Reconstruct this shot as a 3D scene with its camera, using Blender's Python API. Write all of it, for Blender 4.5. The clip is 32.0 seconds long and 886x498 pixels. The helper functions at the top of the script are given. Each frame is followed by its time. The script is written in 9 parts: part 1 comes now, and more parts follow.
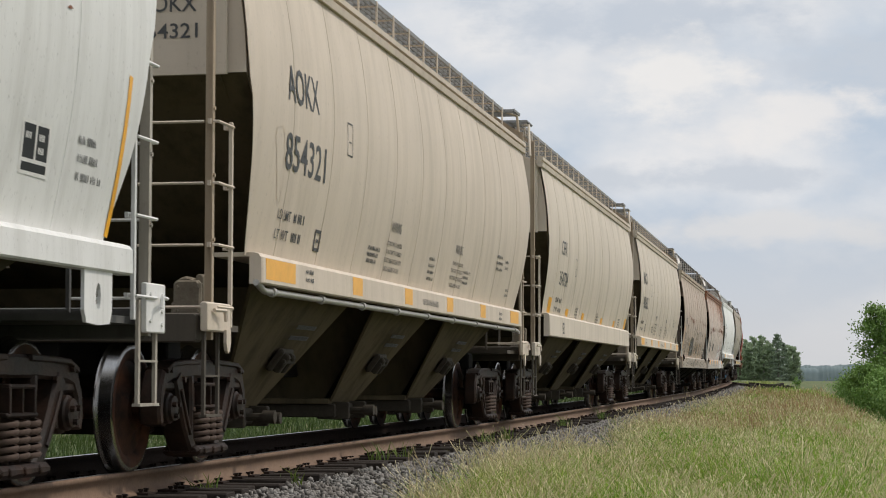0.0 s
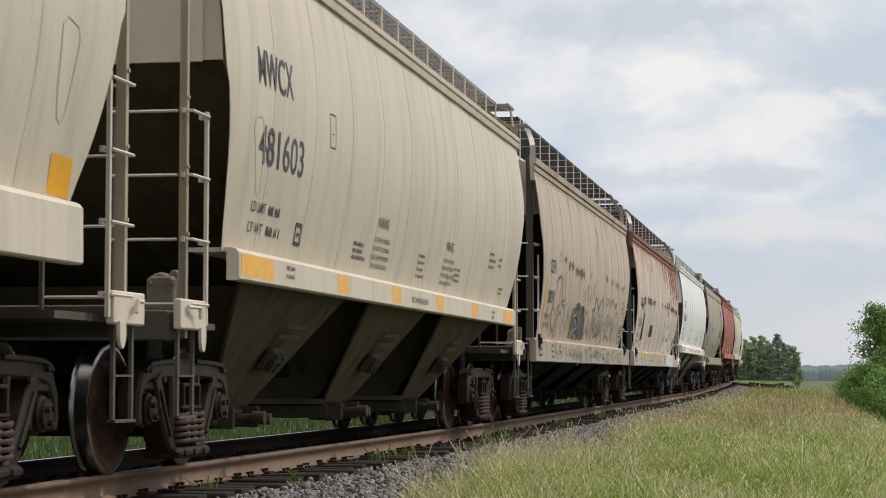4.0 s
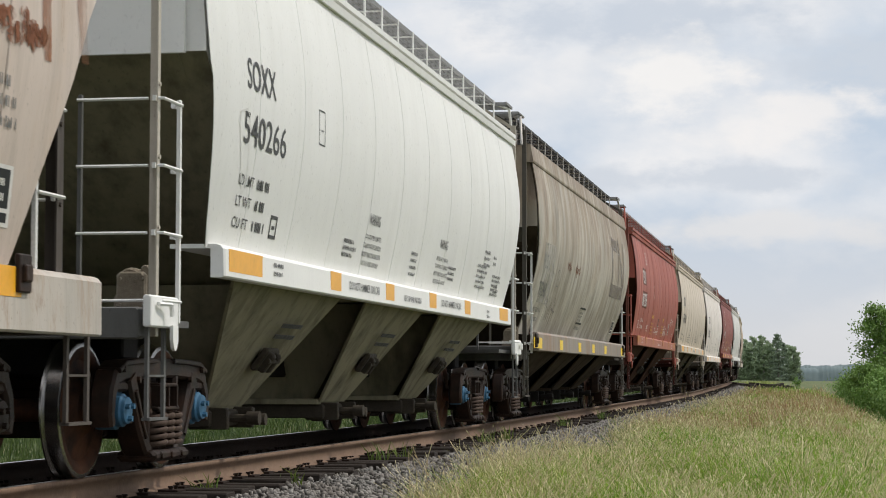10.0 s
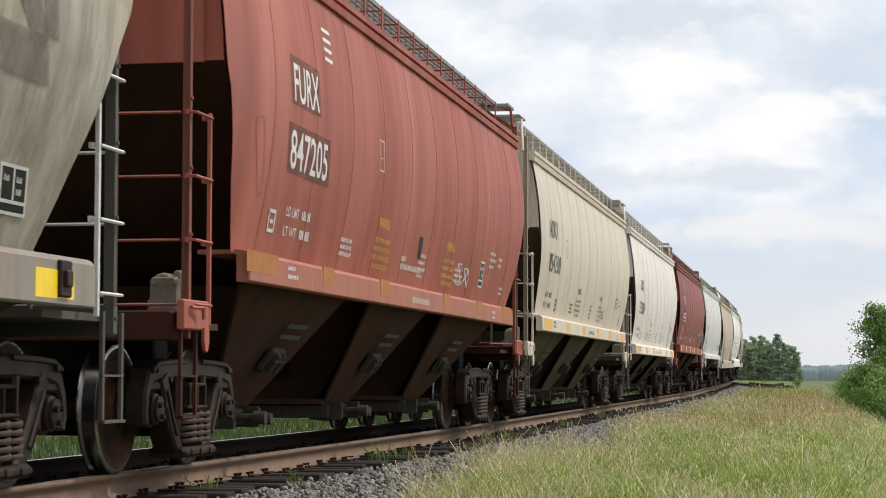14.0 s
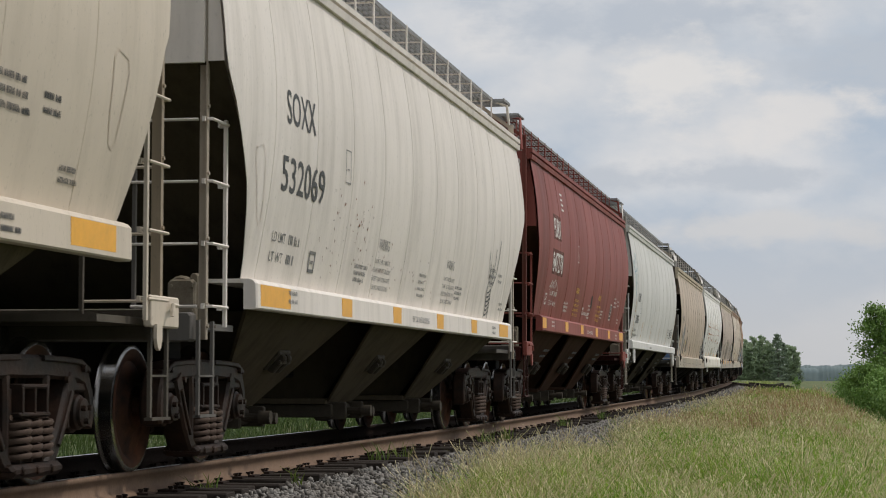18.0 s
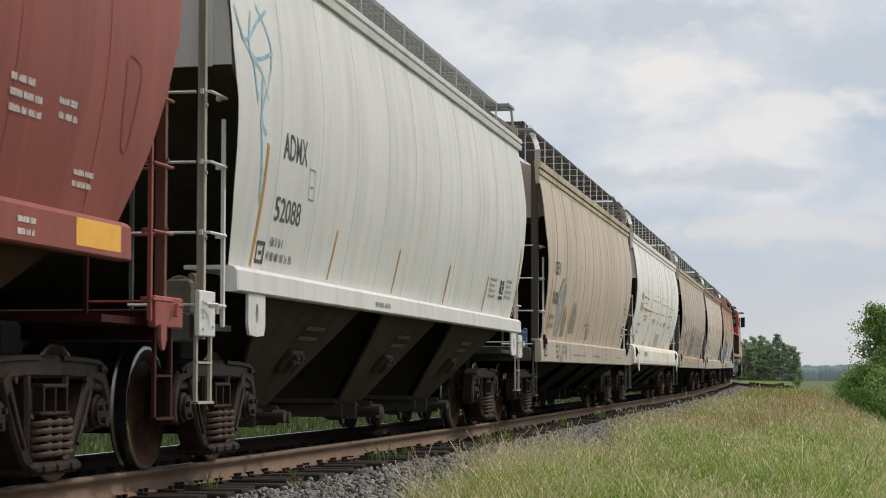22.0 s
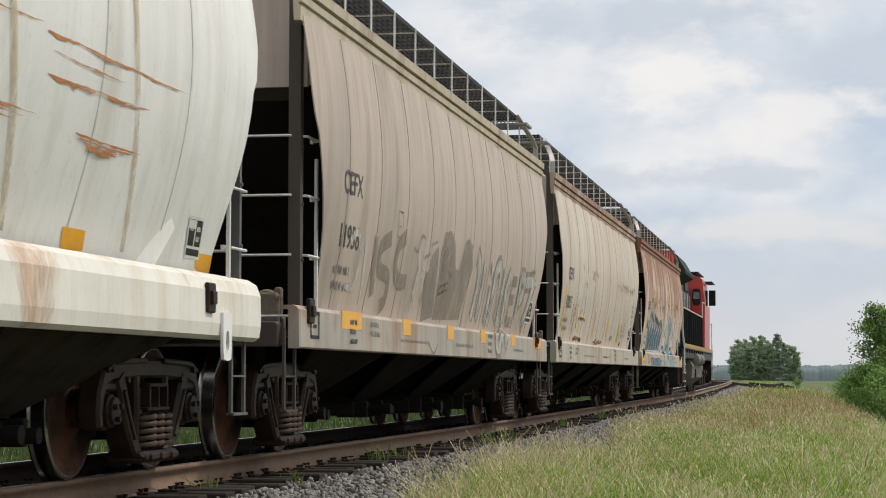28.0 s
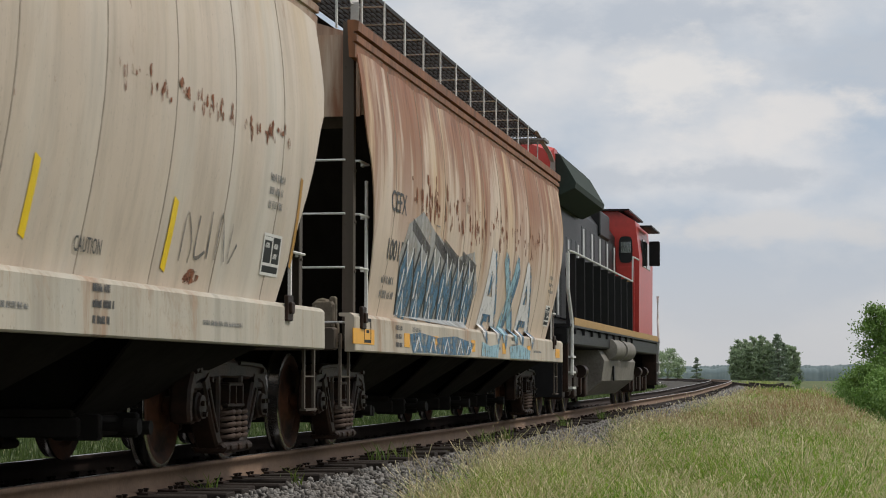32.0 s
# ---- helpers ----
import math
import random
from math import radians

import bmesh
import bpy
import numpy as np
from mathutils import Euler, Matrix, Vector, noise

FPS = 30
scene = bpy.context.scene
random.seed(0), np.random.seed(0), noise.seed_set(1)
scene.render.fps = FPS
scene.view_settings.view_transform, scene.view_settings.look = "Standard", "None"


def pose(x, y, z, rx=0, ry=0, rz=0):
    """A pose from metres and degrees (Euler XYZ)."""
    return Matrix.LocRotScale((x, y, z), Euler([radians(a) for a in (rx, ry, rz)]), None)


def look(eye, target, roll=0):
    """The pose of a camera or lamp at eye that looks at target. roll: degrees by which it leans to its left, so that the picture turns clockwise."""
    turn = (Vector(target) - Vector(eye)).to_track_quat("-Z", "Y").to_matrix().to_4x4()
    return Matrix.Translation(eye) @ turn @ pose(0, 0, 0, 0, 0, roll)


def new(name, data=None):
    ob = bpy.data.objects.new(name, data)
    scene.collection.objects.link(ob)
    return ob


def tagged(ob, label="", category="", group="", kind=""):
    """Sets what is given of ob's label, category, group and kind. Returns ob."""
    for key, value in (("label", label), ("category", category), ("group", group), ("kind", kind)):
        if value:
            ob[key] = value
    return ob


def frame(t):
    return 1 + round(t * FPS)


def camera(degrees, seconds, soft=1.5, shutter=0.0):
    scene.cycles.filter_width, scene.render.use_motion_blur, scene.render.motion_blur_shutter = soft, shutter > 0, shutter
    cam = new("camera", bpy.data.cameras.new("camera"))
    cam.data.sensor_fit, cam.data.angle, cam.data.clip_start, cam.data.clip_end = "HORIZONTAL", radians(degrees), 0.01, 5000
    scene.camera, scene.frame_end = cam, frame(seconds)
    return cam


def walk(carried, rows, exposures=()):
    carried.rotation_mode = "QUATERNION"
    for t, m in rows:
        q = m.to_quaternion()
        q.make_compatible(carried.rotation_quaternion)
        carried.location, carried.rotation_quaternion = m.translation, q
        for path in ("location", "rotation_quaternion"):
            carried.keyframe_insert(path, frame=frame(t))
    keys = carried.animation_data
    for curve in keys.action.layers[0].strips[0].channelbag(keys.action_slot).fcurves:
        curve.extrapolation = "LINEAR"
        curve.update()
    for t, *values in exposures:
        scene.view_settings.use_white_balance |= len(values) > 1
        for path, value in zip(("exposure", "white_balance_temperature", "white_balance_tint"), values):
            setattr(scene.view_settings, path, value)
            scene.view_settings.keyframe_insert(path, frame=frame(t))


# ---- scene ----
# ---------------- camera: it stands still at the edge of the embankment ----------------
EYE = (0.0, 0.0, 0.716)
PITCH = radians(3.557)
cam = camera(24.14, 32.0, soft=1.0, shutter=0.08)
aim = (0.0, 100 * math.cos(PITCH), EYE[2] + 100 * math.sin(PITCH))
walk(cam, [(0, look(EYE, aim, 0.06)), (32, look(EYE, aim, 0.06))],
     exposures=[(t, e, 6640, 11.3) for t, e in ((0, -0.07), (1, 0.03), (3, 0.02), (6, 0.0), (9, 0.0), (10, 0.04), (11, -0.1), (12, 0.06), (13, 0.28), (14, 0.27), (15, 0.29), (15.5, 0.26), (18, -0.28), (19, -0.28), (20, -0.1), (21, 0.12), (22, -0.08), (23, -0.32), (24, -0.18), (27, 0.03), (28, 0.02), (30, -0.02), (31, -0.06), (32, -0.25))])

# ---------------- world, sun ----------------
SUN_ELEV, SUN_AZ = 56.0, 78.0          # azimuth clockwise from +y (ahead)


def sky_world():
    w = bpy.data.worlds.new("sky")
    scene.world = w
    w.use_nodes = True
    n, l = w.node_tree.nodes, w.node_tree.links
    n.clear()
    out = n.new("ShaderNodeOutputWorld")
    sky = n.new("ShaderNodeTexSky")
    sky.sky_type, sky.sun_disc = "NISHITA", False
    sky.sun_elevation, sky.sun_rotation = radians(SUN_ELEV), radians(SUN_AZ)
    sky.air_density, sky.dust_density = 1.0, 2.0
    bg = n.new("ShaderNodeBackground")
    bg.inputs["Strength"].default_value = 0.085
    l.new(sky.outputs[0], bg.inputs[0])
    # layered cloud, seen flat-on from below
    tc = n.new("ShaderNodeTexCoord")
    sep = n.new("ShaderNodeSeparateXYZ")
    l.new(tc.outputs["Generated"], sep.inputs[0])
    add = n.new("ShaderNodeMath"); add.operation = "ADD"; add.inputs[1].default_value = 0.55
    ab = n.new("ShaderNodeMath"); ab.operation = "ABSOLUTE"
    l.new(sep.outputs[2], ab.inputs[0]); l.new(ab.outputs[0], add.inputs[0])
    dx = n.new("ShaderNodeMath"); dx.operation = "DIVIDE"
    dy = n.new("ShaderNodeMath"); dy.operation = "DIVIDE"
    l.new(sep.outputs[0], dx.inputs[0]); l.new(add.outputs[0], dx.inputs[1])
    l.new(sep.outputs[1], dy.inputs[0]); l.new(add.outputs[0], dy.inputs[1])
    cmb = n.new("ShaderNodeCombineXYZ")
    l.new(dx.outputs[0], cmb.inputs[0]); l.new(dy.outputs[0], cmb.inputs[1])
    noi = n.new("ShaderNodeTexNoise")
    noi.inputs["Scale"].default_value, noi.inputs["Detail"].default_value = 4.2, 9.0
    noi.inputs["Roughness"].default_value, noi.inputs["Distortion"].default_value = 0.52, 0.25
    mp = n.new("ShaderNodeMapping")
    mp.inputs["Location"].default_value = (3.35, 1.2, 0)
    l.new(cmb.outputs[0], mp.inputs[0]); l.new(mp.outputs[0], noi.inputs[0])
    ramp = n.new("ShaderNodeValToRGB")
    ramp.color_ramp.elements[0].position, ramp.color_ramp.elements[1].position = 0.24, 0.50
    ramp.color_ramp.elements[0].color = (0.90, 0.90, 0.90, 1)      # thin veil even between the clouds
    l.new(noi.outputs[0], ramp.inputs[0])
    # cloud tops and bellies: a second, finer noise shades the white
    noi2 = n.new("ShaderNodeTexNoise")
    noi2.inputs["Scale"].default_value, noi2.inputs["Detail"].default_value = 3.4, 9.0
    noi2.inputs["Roughness"].default_value = 0.53
    l.new(mp.outputs[0], noi2.inputs[0])
    shade = n.new("ShaderNodeValToRGB")
    e = shade.color_ramp.elements
    e[0].position, e[0].color = 0.41, (0.53, 0.63, 0.75, 1)
    e[1].position, e[1].color = 0.585, (0.87, 0.88, 0.89, 1)
    l.new(noi2.outputs[0], shade.inputs[0])
    cloud = n.new("ShaderNodeBackground")
    zen = n.new("ShaderNodeMapRange")            # an overcast sky is brighter overhead
    zen.inputs[1].default_value, zen.inputs[2].default_value = 0.22, 1.0
    zen.inputs[3].default_value, zen.inputs[4].default_value = 0.98, 1.9
    l.new(ab.outputs[0], zen.inputs[0])
    l.new(zen.outputs[0], cloud.inputs["Strength"])
    # banks and gaps of cloud ahead, in directions to the right and up from straight ahead
    def num(op, a, b=None):
        m = n.new("ShaderNodeMath"); m.operation = op
        for sock, v in zip(m.inputs, (a, b)):
            if isinstance(v, (int, float)):
                sock.default_value = v
            elif v is not None:
                l.new(v, sock)
        return m.outputs[0]
    ahead = num("MAXIMUM", sep.outputs[1], 0.05)
    gx, gz = num("DIVIDE", sep.outputs[0], ahead), num("DIVIDE", sep.outputs[2], ahead)
    flat = n.new("ShaderNodeCombineXYZ")
    l.new(num("MULTIPLY", gx, 14.0), flat.inputs[0]); l.new(num("MULTIPLY", gz, 26.0), flat.inputs[1])
    puff = n.new("ShaderNodeTexNoise")
    puff.inputs["Scale"].default_value, puff.inputs["Detail"].default_value, puff.inputs["Roughness"].default_value = 1.6, 8.0, 0.58
    l.new(flat.outputs[0], puff.inputs[0])
    colour = shade.outputs[0]
    for cx, cz, ax, az, wild, lo, hi, col in ((0.085, 0.175, 0.10, 0.028, 1.2, 0.10, 0.75, (0.575, 0.645, 0.735)), (0.205, 0.155, 0.075, 0.024, 1.1, 0.10, 0.70, (0.60, 0.665, 0.745)),
                                              (0.112, 0.146, 0.045, 0.022, 1.5, -0.10, 0.85, (0.93, 0.925, 0.91)), (0.165, 0.126, 0.055, 0.020, 1.5, -0.10, 0.95, (0.89, 0.885, 0.88)),
                                              (0.120, 0.096, 0.11, 0.011, 1.4, 0.10, 0.80, (0.61, 0.67, 0.745)), (0.150, 0.072, 0.12, 0.012, 1.2, 0.10, 0.80, (0.77, 0.785, 0.80))):
        u, w = num("DIVIDE", num("SUBTRACT", gx, cx), ax), num("DIVIDE", num("SUBTRACT", gz, cz), az)
        r = num("SQRT", num("ADD", num("MULTIPLY", u, u), num("MULTIPLY", w, w)))
        v = num("ADD", num("SUBTRACT", 1.0, r), num("MULTIPLY", num("SUBTRACT", puff.outputs[0], 0.5), wild * 2))
        k = n.new("ShaderNodeMapRange"); k.interpolation_type = "SMOOTHSTEP"
        k.inputs[1].default_value, k.inputs[2].default_value = lo, hi
        l.new(v, k.inputs[0])
        b = n.new("ShaderNodeMix"); b.data_type = "RGBA"
        l.new(num("MULTIPLY", k.outputs[0], 0.85), b.inputs[0]); l.new(colour, b.inputs[6])
        b.inputs[7].default_value = (*col, 1)
        colour = b.outputs[2]
    # pale haze towards the horizon
    hz = n.new("ShaderNodeMapRange")
    hz.inputs[1].default_value, hz.inputs[2].default_value, hz.inputs[3].default_value, hz.inputs[4].default_value = 0.015, 0.085, 0.92, 0.0
    l.new(ab.outputs[0], hz.inputs[0])
    veil = n.new("ShaderNodeMix"); veil.data_type = "RGBA"
    l.new(hz.outputs[0], veil.inputs[0]); l.new(colour, veil.inputs[6])
    veil.inputs[7].default_value = (0.665, 0.685, 0.71, 1)
    l.new(veil.outputs[2], cloud.inputs[0])
    mix = n.new("ShaderNodeMixShader")
    l.new(ramp.outputs[0], mix.inputs[0]); l.new(bg.outputs[0], mix.inputs[1]); l.new(cloud.outputs[0], mix.inputs[2])
    l.new(mix.outputs[0], out.inputs[0])


sky_world()
sun = new("sun", bpy.data.lights.new("sun", "SUN"))
sun.data.energy, sun.data.angle, sun.data.color = 2.3, radians(2.0), (1.0, 0.955, 0.88)
_ce = math.cos(radians(SUN_ELEV))
SUN_DIR = Vector((_ce * math.sin(radians(SUN_AZ)), _ce * math.cos(radians(SUN_AZ)), math.sin(radians(SUN_ELEV))))
sun.matrix_world = look(tuple(SUN_DIR * 50), (0, 0, 0))

# ---------------- the line of the track, and the train's run along it ----------------
HEAD0, OFFSET, BEND_AT, BEND, BEND0 = 0.18416, 6.0233, 121.08, 0.00143, 0.00013
TS = np.arange(0, 460, 0.5)
_kk = np.where(TS < BEND_AT, BEND0, np.minimum(1, (TS - BEND_AT) / 30) * BEND + BEND0)
TTH = HEAD0 - np.cumsum(_kk) * 0.5
TX = np.cumsum(np.sin(TTH)) * 0.5 - OFFSET * math.cos(HEAD0)
TY = np.cumsum(np.cos(TTH)) * 0.5 + OFFSET * math.sin(HEAD0)
SPEED, BRAKE = 8.686, -0.03346


def rail_z(s):
    return np.interp(s, [30, 90, 150, 250, 400], [0, 0.144, 0.534, 0.651, 0.729])


def track(s, l=0.0, z=0.0):
    """World point at s metres along the track, l metres to its right, z over the rail."""
    th = float(np.interp(s, TS, TTH))
    x, y = float(np.interp(s, TS, TX)), float(np.interp(s, TS, TY))
    if s < 0:
        x, y = TX[0] + s * math.sin(HEAD0), TY[0] + s * math.cos(HEAD0)
    return Vector((x + l * math.cos(th), y - l * math.sin(th), z + float(rail_z(s))))


def track_np(s, l):
    th, x, y = np.interp(s, TS, TTH), np.interp(s, TS, TX), np.interp(s, TS, TY)
    x = np.where(s < 0, TX[0] + s * math.sin(HEAD0), x)
    y = np.where(s < 0, TY[0] + s * math.cos(HEAD0), y)
    return x + l * np.cos(th), y - l * np.sin(th)


def run(t):
    """How far the train has still to go to its place at 16 s."""
    return -SPEED * (t - 16) - 0.5 * BRAKE * (t - 16) ** 2


def car_pose(mid, half, t):
    a, b = track(mid - half + run(t)), track(mid + half + run(t))
    d = (b - a).normalized()
    left = Vector((0, 0, 1)).cross(d).normalized()
    up = d.cross(left)
    m = Matrix((d, left, up)).transposed().to_4x4()
    m.translation = (a + b) / 2
    return m


# ---------------- materials ----------------
def nodes_of(name):
    m = bpy.data.materials.new(name)
    m.use_nodes = True
    n = m.node_tree.nodes
    n["Principled BSDF"].inputs["Specular IOR Level"].default_value = 0.28
    return m, n, m.node_tree.links, n["Principled BSDF"]


def coords(n, l, scale, ob=None, kind="Object"):
    tc = n.new("ShaderNodeTexCoord")
    if ob:
        tc.object = ob
    mp = n.new("ShaderNodeMapping")
    mp.inputs["Scale"].default_value = scale
    l.new(tc.outputs[kind], mp.inputs[0])
    return mp.outputs[0]


def noise_tex(n, l, vec, scale, detail=5, rough=0.6, dist=0.0):
    t = n.new("ShaderNodeTexNoise")
    t.inputs["Scale"].default_value, t.inputs["Detail"].default_value = scale, detail
    t.inputs["Roughness"].default_value, t.inputs["Distortion"].default_value = rough, dist
    l.new(vec, t.inputs["Vector"])
    return t.outputs[0]


def ramp(n, l, fac, lo, hi, c0=(0, 0, 0, 1), c1=(1, 1, 1, 1)):
    r = n.new("ShaderNodeValToRGB")
    e = r.color_ramp.elements
    e[0].position, e[1].position, e[0].color, e[1].color = lo, hi, c0, c1
    l.new(fac, r.inputs[0])
    return r.outputs[0]


def mix(n, l, fac, a, b, how="MIX"):
    m = n.new("ShaderNodeMix")
    m.data_type, m.blend_type = "RGBA", how
    for sock, v in ((m.inputs[0], fac), (m.inputs[6], a), (m.inputs[7], b)):
        if isinstance(v, (int, float)):
            sock.default_value = v
        elif isinstance(v, tuple):
            sock.default_value = v if len(v) == 4 else (*v, 1)
        else:
            l.new(v, sock)
    return m.outputs[2]


def times(n, l, a, b):
    m = n.new("ShaderNodeMath")
    m.operation = "MULTIPLY"
    for sock, v in ((m.inputs[0], a), (m.inputs[1], b)):
        if isinstance(v, (int, float)):
            sock.default_value = v
        else:
            l.new(v, sock)
    return m.outputs[0]


def bump(n, l, bsdf, height, strength, dist=0.01):
    b = n.new("ShaderNodeBump")
    b.inputs["Strength"].default_value, b.inputs["Distance"].default_value = strength, dist
    l.new(height, b.inputs["Height"])
    l.new(b.outputs[0], bsdf.inputs["Normal"])


def worn(name, base, dark, rough=0.6, metal=0.0, scale=6.0, amount=0.6, bumpy=0.2, stretch=(1, 1, 1), gloss=0.12):
    """A plain worn surface: two scales of patching between two colours, with fine relief."""
    m, n, l, p = nodes_of(name)
    v = coords(n, l, stretch)
    a = ramp(n, l, noise_tex(n, l, v, scale, 6, 0.65), 0.35, 0.68)
    b = noise_tex(n, l, v, scale * 9, 4, 0.6)
    c = mix(n, l, times(n, l, a, amount), base, dark)
    c = mix(n, l, 0.35, c, ramp(n, l, b, 0.3, 0.7, (*[x * 0.6 for x in base], 1), (*[min(1, x * 1.3) for x in base], 1)))
    l.new(c, p.inputs["Base Color"])
    p.inputs["Roughness"].default_value, p.inputs["Metallic"].default_value = rough, metal
    p.inputs["Specular IOR Level"].default_value = 0.5 if metal > 0.5 else gloss
    bump(n, l, p, b, bumpy)
    return m


def flat_paint(name, col, rough=0.55, fade=0.25, gone=0.0, grain=(9, 9, 6), edge=0.10):
    m, n, l, p = nodes_of(name)
    v = coords(n, l, (1, 1, 1))
    a = noise_tex(n, l, v, 7, 6, 0.7)
    c = mix(n, l, ramp(n, l, a, 0.35, 0.75), col, tuple(x * (1 - fade) for x in col))
    l.new(c, p.inputs["Base Color"])
    p.inputs["Roughness"].default_value = rough
    if gone > 0:                        # paint that has flaked and washed off in places
        q = noise_tex(n, l, coords(n, l, grain), 1.0, 7, 0.68)
        l.new(ramp(n, l, q, 0.34 + 0.3 * gone - edge, 0.34 + 0.3 * gone + edge), p.inputs["Alpha"])
    return m


RUST = (0.20, 0.075, 0.030)


def car_paint(name, base, ob, dirt=0.3, dirt_col=(0.16, 0.135, 0.10), rust=0.0, streak=0.35, rust_low=0.0,
              rough=0.5, top=4.4, rust_col=RUST, patch=0.3, gloss=0.3, hard=0.0, wash=(), fall=0.0):
    """Hopper paint in the car's own space: dull base, long vertical grime runs, rust from the roof down, chips."""
    m, n, l, p = nodes_of(name)
    seed = random.random() * 50
    def vec(scale):
        o = coords(n, l, scale, ob)
        mp = o.node
        mp.inputs["Location"].default_value = (seed, seed * 0.37, seed * 0.11)
        return o
    runs = noise_tex(n, l, vec((2.3, 2.3, 0.16 + 0.06 * hard)), 1.6, 6 + 3 * hard, 0.62 + 0.12 * hard)
    fine = noise_tex(n, l, vec((5.5, 5.5, 0.9)), 1.5, 7, 0.68)
    blot = noise_tex(n, l, vec((0.55, 0.55, 0.9)), 1.3, 7, 0.62)
    grain = noise_tex(n, l, vec((30, 30, 24)), 1.0, 4, 0.6)
    info = n.new("ShaderNodeObjectInfo")
    c = mix(n, l, times(n, l, ramp(n, l, info.outputs["Random"], 0.0, 1.0), 0.16), base, tuple(x * 0.78 for x in base))
    c = mix(n, l, times(n, l, ramp(n, l, blot, 0.40, 0.72), patch), c, tuple(x * 0.72 + 0.02 for x in base))
    c = mix(n, l, times(n, l, ramp(n, l, runs, 0.46 - 0.08 * hard, 0.74 - 0.10 * hard), streak), c, dirt_col)
    c = mix(n, l, times(n, l, ramp(n, l, fine, 0.54, 0.82), streak * 0.5), c, dirt_col)
    c = mix(n, l, times(n, l, ramp(n, l, grain, 0.60, 0.78), dirt), c, tuple(x * 0.6 for x in dirt_col))
    for i, (tint, amount, wide, tall, lo, hi, crown) in enumerate(wash):     # soft runs washed down the side
        o = vec((wide, wide, tall))
        o.node.inputs["Location"].default_value = (seed + 7.3 * i, seed * 0.61 + i, seed * 0.23)
        w = ramp(n, l, noise_tex(n, l, o, 1.0, 5, 0.60, 0.15), lo, hi)
        if crown:
            hgt = n.new("ShaderNodeSeparateXYZ")
            l.new(coords(n, l, (1, 1, 1), ob), hgt.inputs[0])
            w = times(n, l, w, ramp(n, l, times(n, l, hgt.outputs[2], 0.2), crown * 0.2, crown * 0.2 + 0.32))
        c = mix(n, l, times(n, l, w, amount), c, tint)
    if rust > 0:
        sep = n.new("ShaderNodeSeparateXYZ")
        l.new(coords(n, l, (1, 1, 1), ob), sep.inputs[0])
        up = n.new("ShaderNodeMapRange")
        up.inputs[1].default_value, up.inputs[2].default_value = top - 2.6, top + 0.1
        up.inputs[3].default_value, up.inputs[4].default_value = 0.0, 0.43 * min(1.0, rust * 1.1)
        l.new(sep.outputs[2], up.inputs[0])
        add = n.new("ShaderNodeMath")
        rr = noise_tex(n, l, vec((0.85 + 0.8 * fall, 0.85 + 0.8 * fall, 0.36 - 0.2 * fall)), 1.5, 9, 0.72 - 0.08 * fall, 0.6 - 0.4 * fall)
        l.new(rr, add.inputs[0]); l.new(up.outputs[0], add.inputs[1])
        mask = ramp(n, l, add.outputs[0], 0.66 - 0.02 * fall, 0.78 + 0.02 * fall)
        rc = mix(n, l, ramp(n, l, fine, 0.35, 0.65), tuple(x * 0.55 for x in rust_col), tuple(min(1, x * 1.5) for x in rust_col))
        halo = ramp(n, l, add.outputs[0], 0.56, 0.72)
        c = mix(n, l, times(n, l, halo, 0.10 + 0.35 * rust ** 2), c, (0.44, 0.29, 0.15))
        c = mix(n, l, times(n, l, mask, min(1.0, 0.45 + rust * 0.5)), c, rc)
    if rust_low > 0:
        spots = noise_tex(n, l, vec((3.0, 3.0, 2.2)), 1.6, 8, 0.72)
        c = mix(n, l, times(n, l, ramp(n, l, spots, 0.66, 0.72), rust_low), c, rust_col)
    l.new(c, p.inputs["Base Color"])
    rg = mix(n, l, runs, (rough - 0.08,) * 3, (rough + 0.2,) * 3)
    l.new(rg, p.inputs["Roughness"])
    p.inputs["Specular IOR Level"].default_value = gloss
    bump(n, l, p, blot, 0.12, 0.03)
    return m


M_TRUCK = worn("cast_steel_grime", (0.012, 0.0095, 0.008), (0.10, 0.047, 0.028), 0.5, 0.0, 3.2, 0.55, 0.35, gloss=0.14)
M_WHEEL = worn("wheel_steel_brown", (0.020, 0.014, 0.012), (0.22, 0.085, 0.040), 0.65, 0.1, 2.2, 0.85, 0.3)
M_TREAD = worn("polished_wheel_tread", (0.30, 0.29, 0.28), (0.12, 0.10, 0.09), 0.25, 1.0, 9, 0.4, 0.1)
M_SPRING = worn("spring_steel", (0.095, 0.066, 0.052), (0.045, 0.028, 0.019), 0.6, 0.2, 12, 0.6, 0.2)
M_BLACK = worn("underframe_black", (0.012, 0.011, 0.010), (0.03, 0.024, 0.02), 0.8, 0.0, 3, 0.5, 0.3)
M_GRATE = worn("galvanised_grating", (0.045, 0.045, 0.045), (0.03, 0.027, 0.024), 0.6, 0.3, 8, 0.5, 0.2)
M_GRATE_PALE = worn("pale_galvanised_grating", (0.26, 0.26, 0.255), (0.16, 0.15, 0.14), 0.55, 0.3, 8, 0.5, 0.2)
M_GALV = worn("galvanised_bar", (0.44, 0.42, 0.39), (0.24, 0.21, 0.18), 0.45, 0.35, 9, 0.5, 0.15)
M_BRACKET = worn("bright_galvanised_bracket", (0.66, 0.65, 0.62), (0.40, 0.37, 0.33), 0.5, 0.1, 9, 0.4, 0.1)
M_ORANGE = flat_paint("orange_reflector", (0.84, 0.40, 0.025), 0.35, 0.2)
M_ORANGE_DULL = flat_paint("dirty_orange_reflector", (0.42, 0.15, 0.03), 0.5, 0.4)
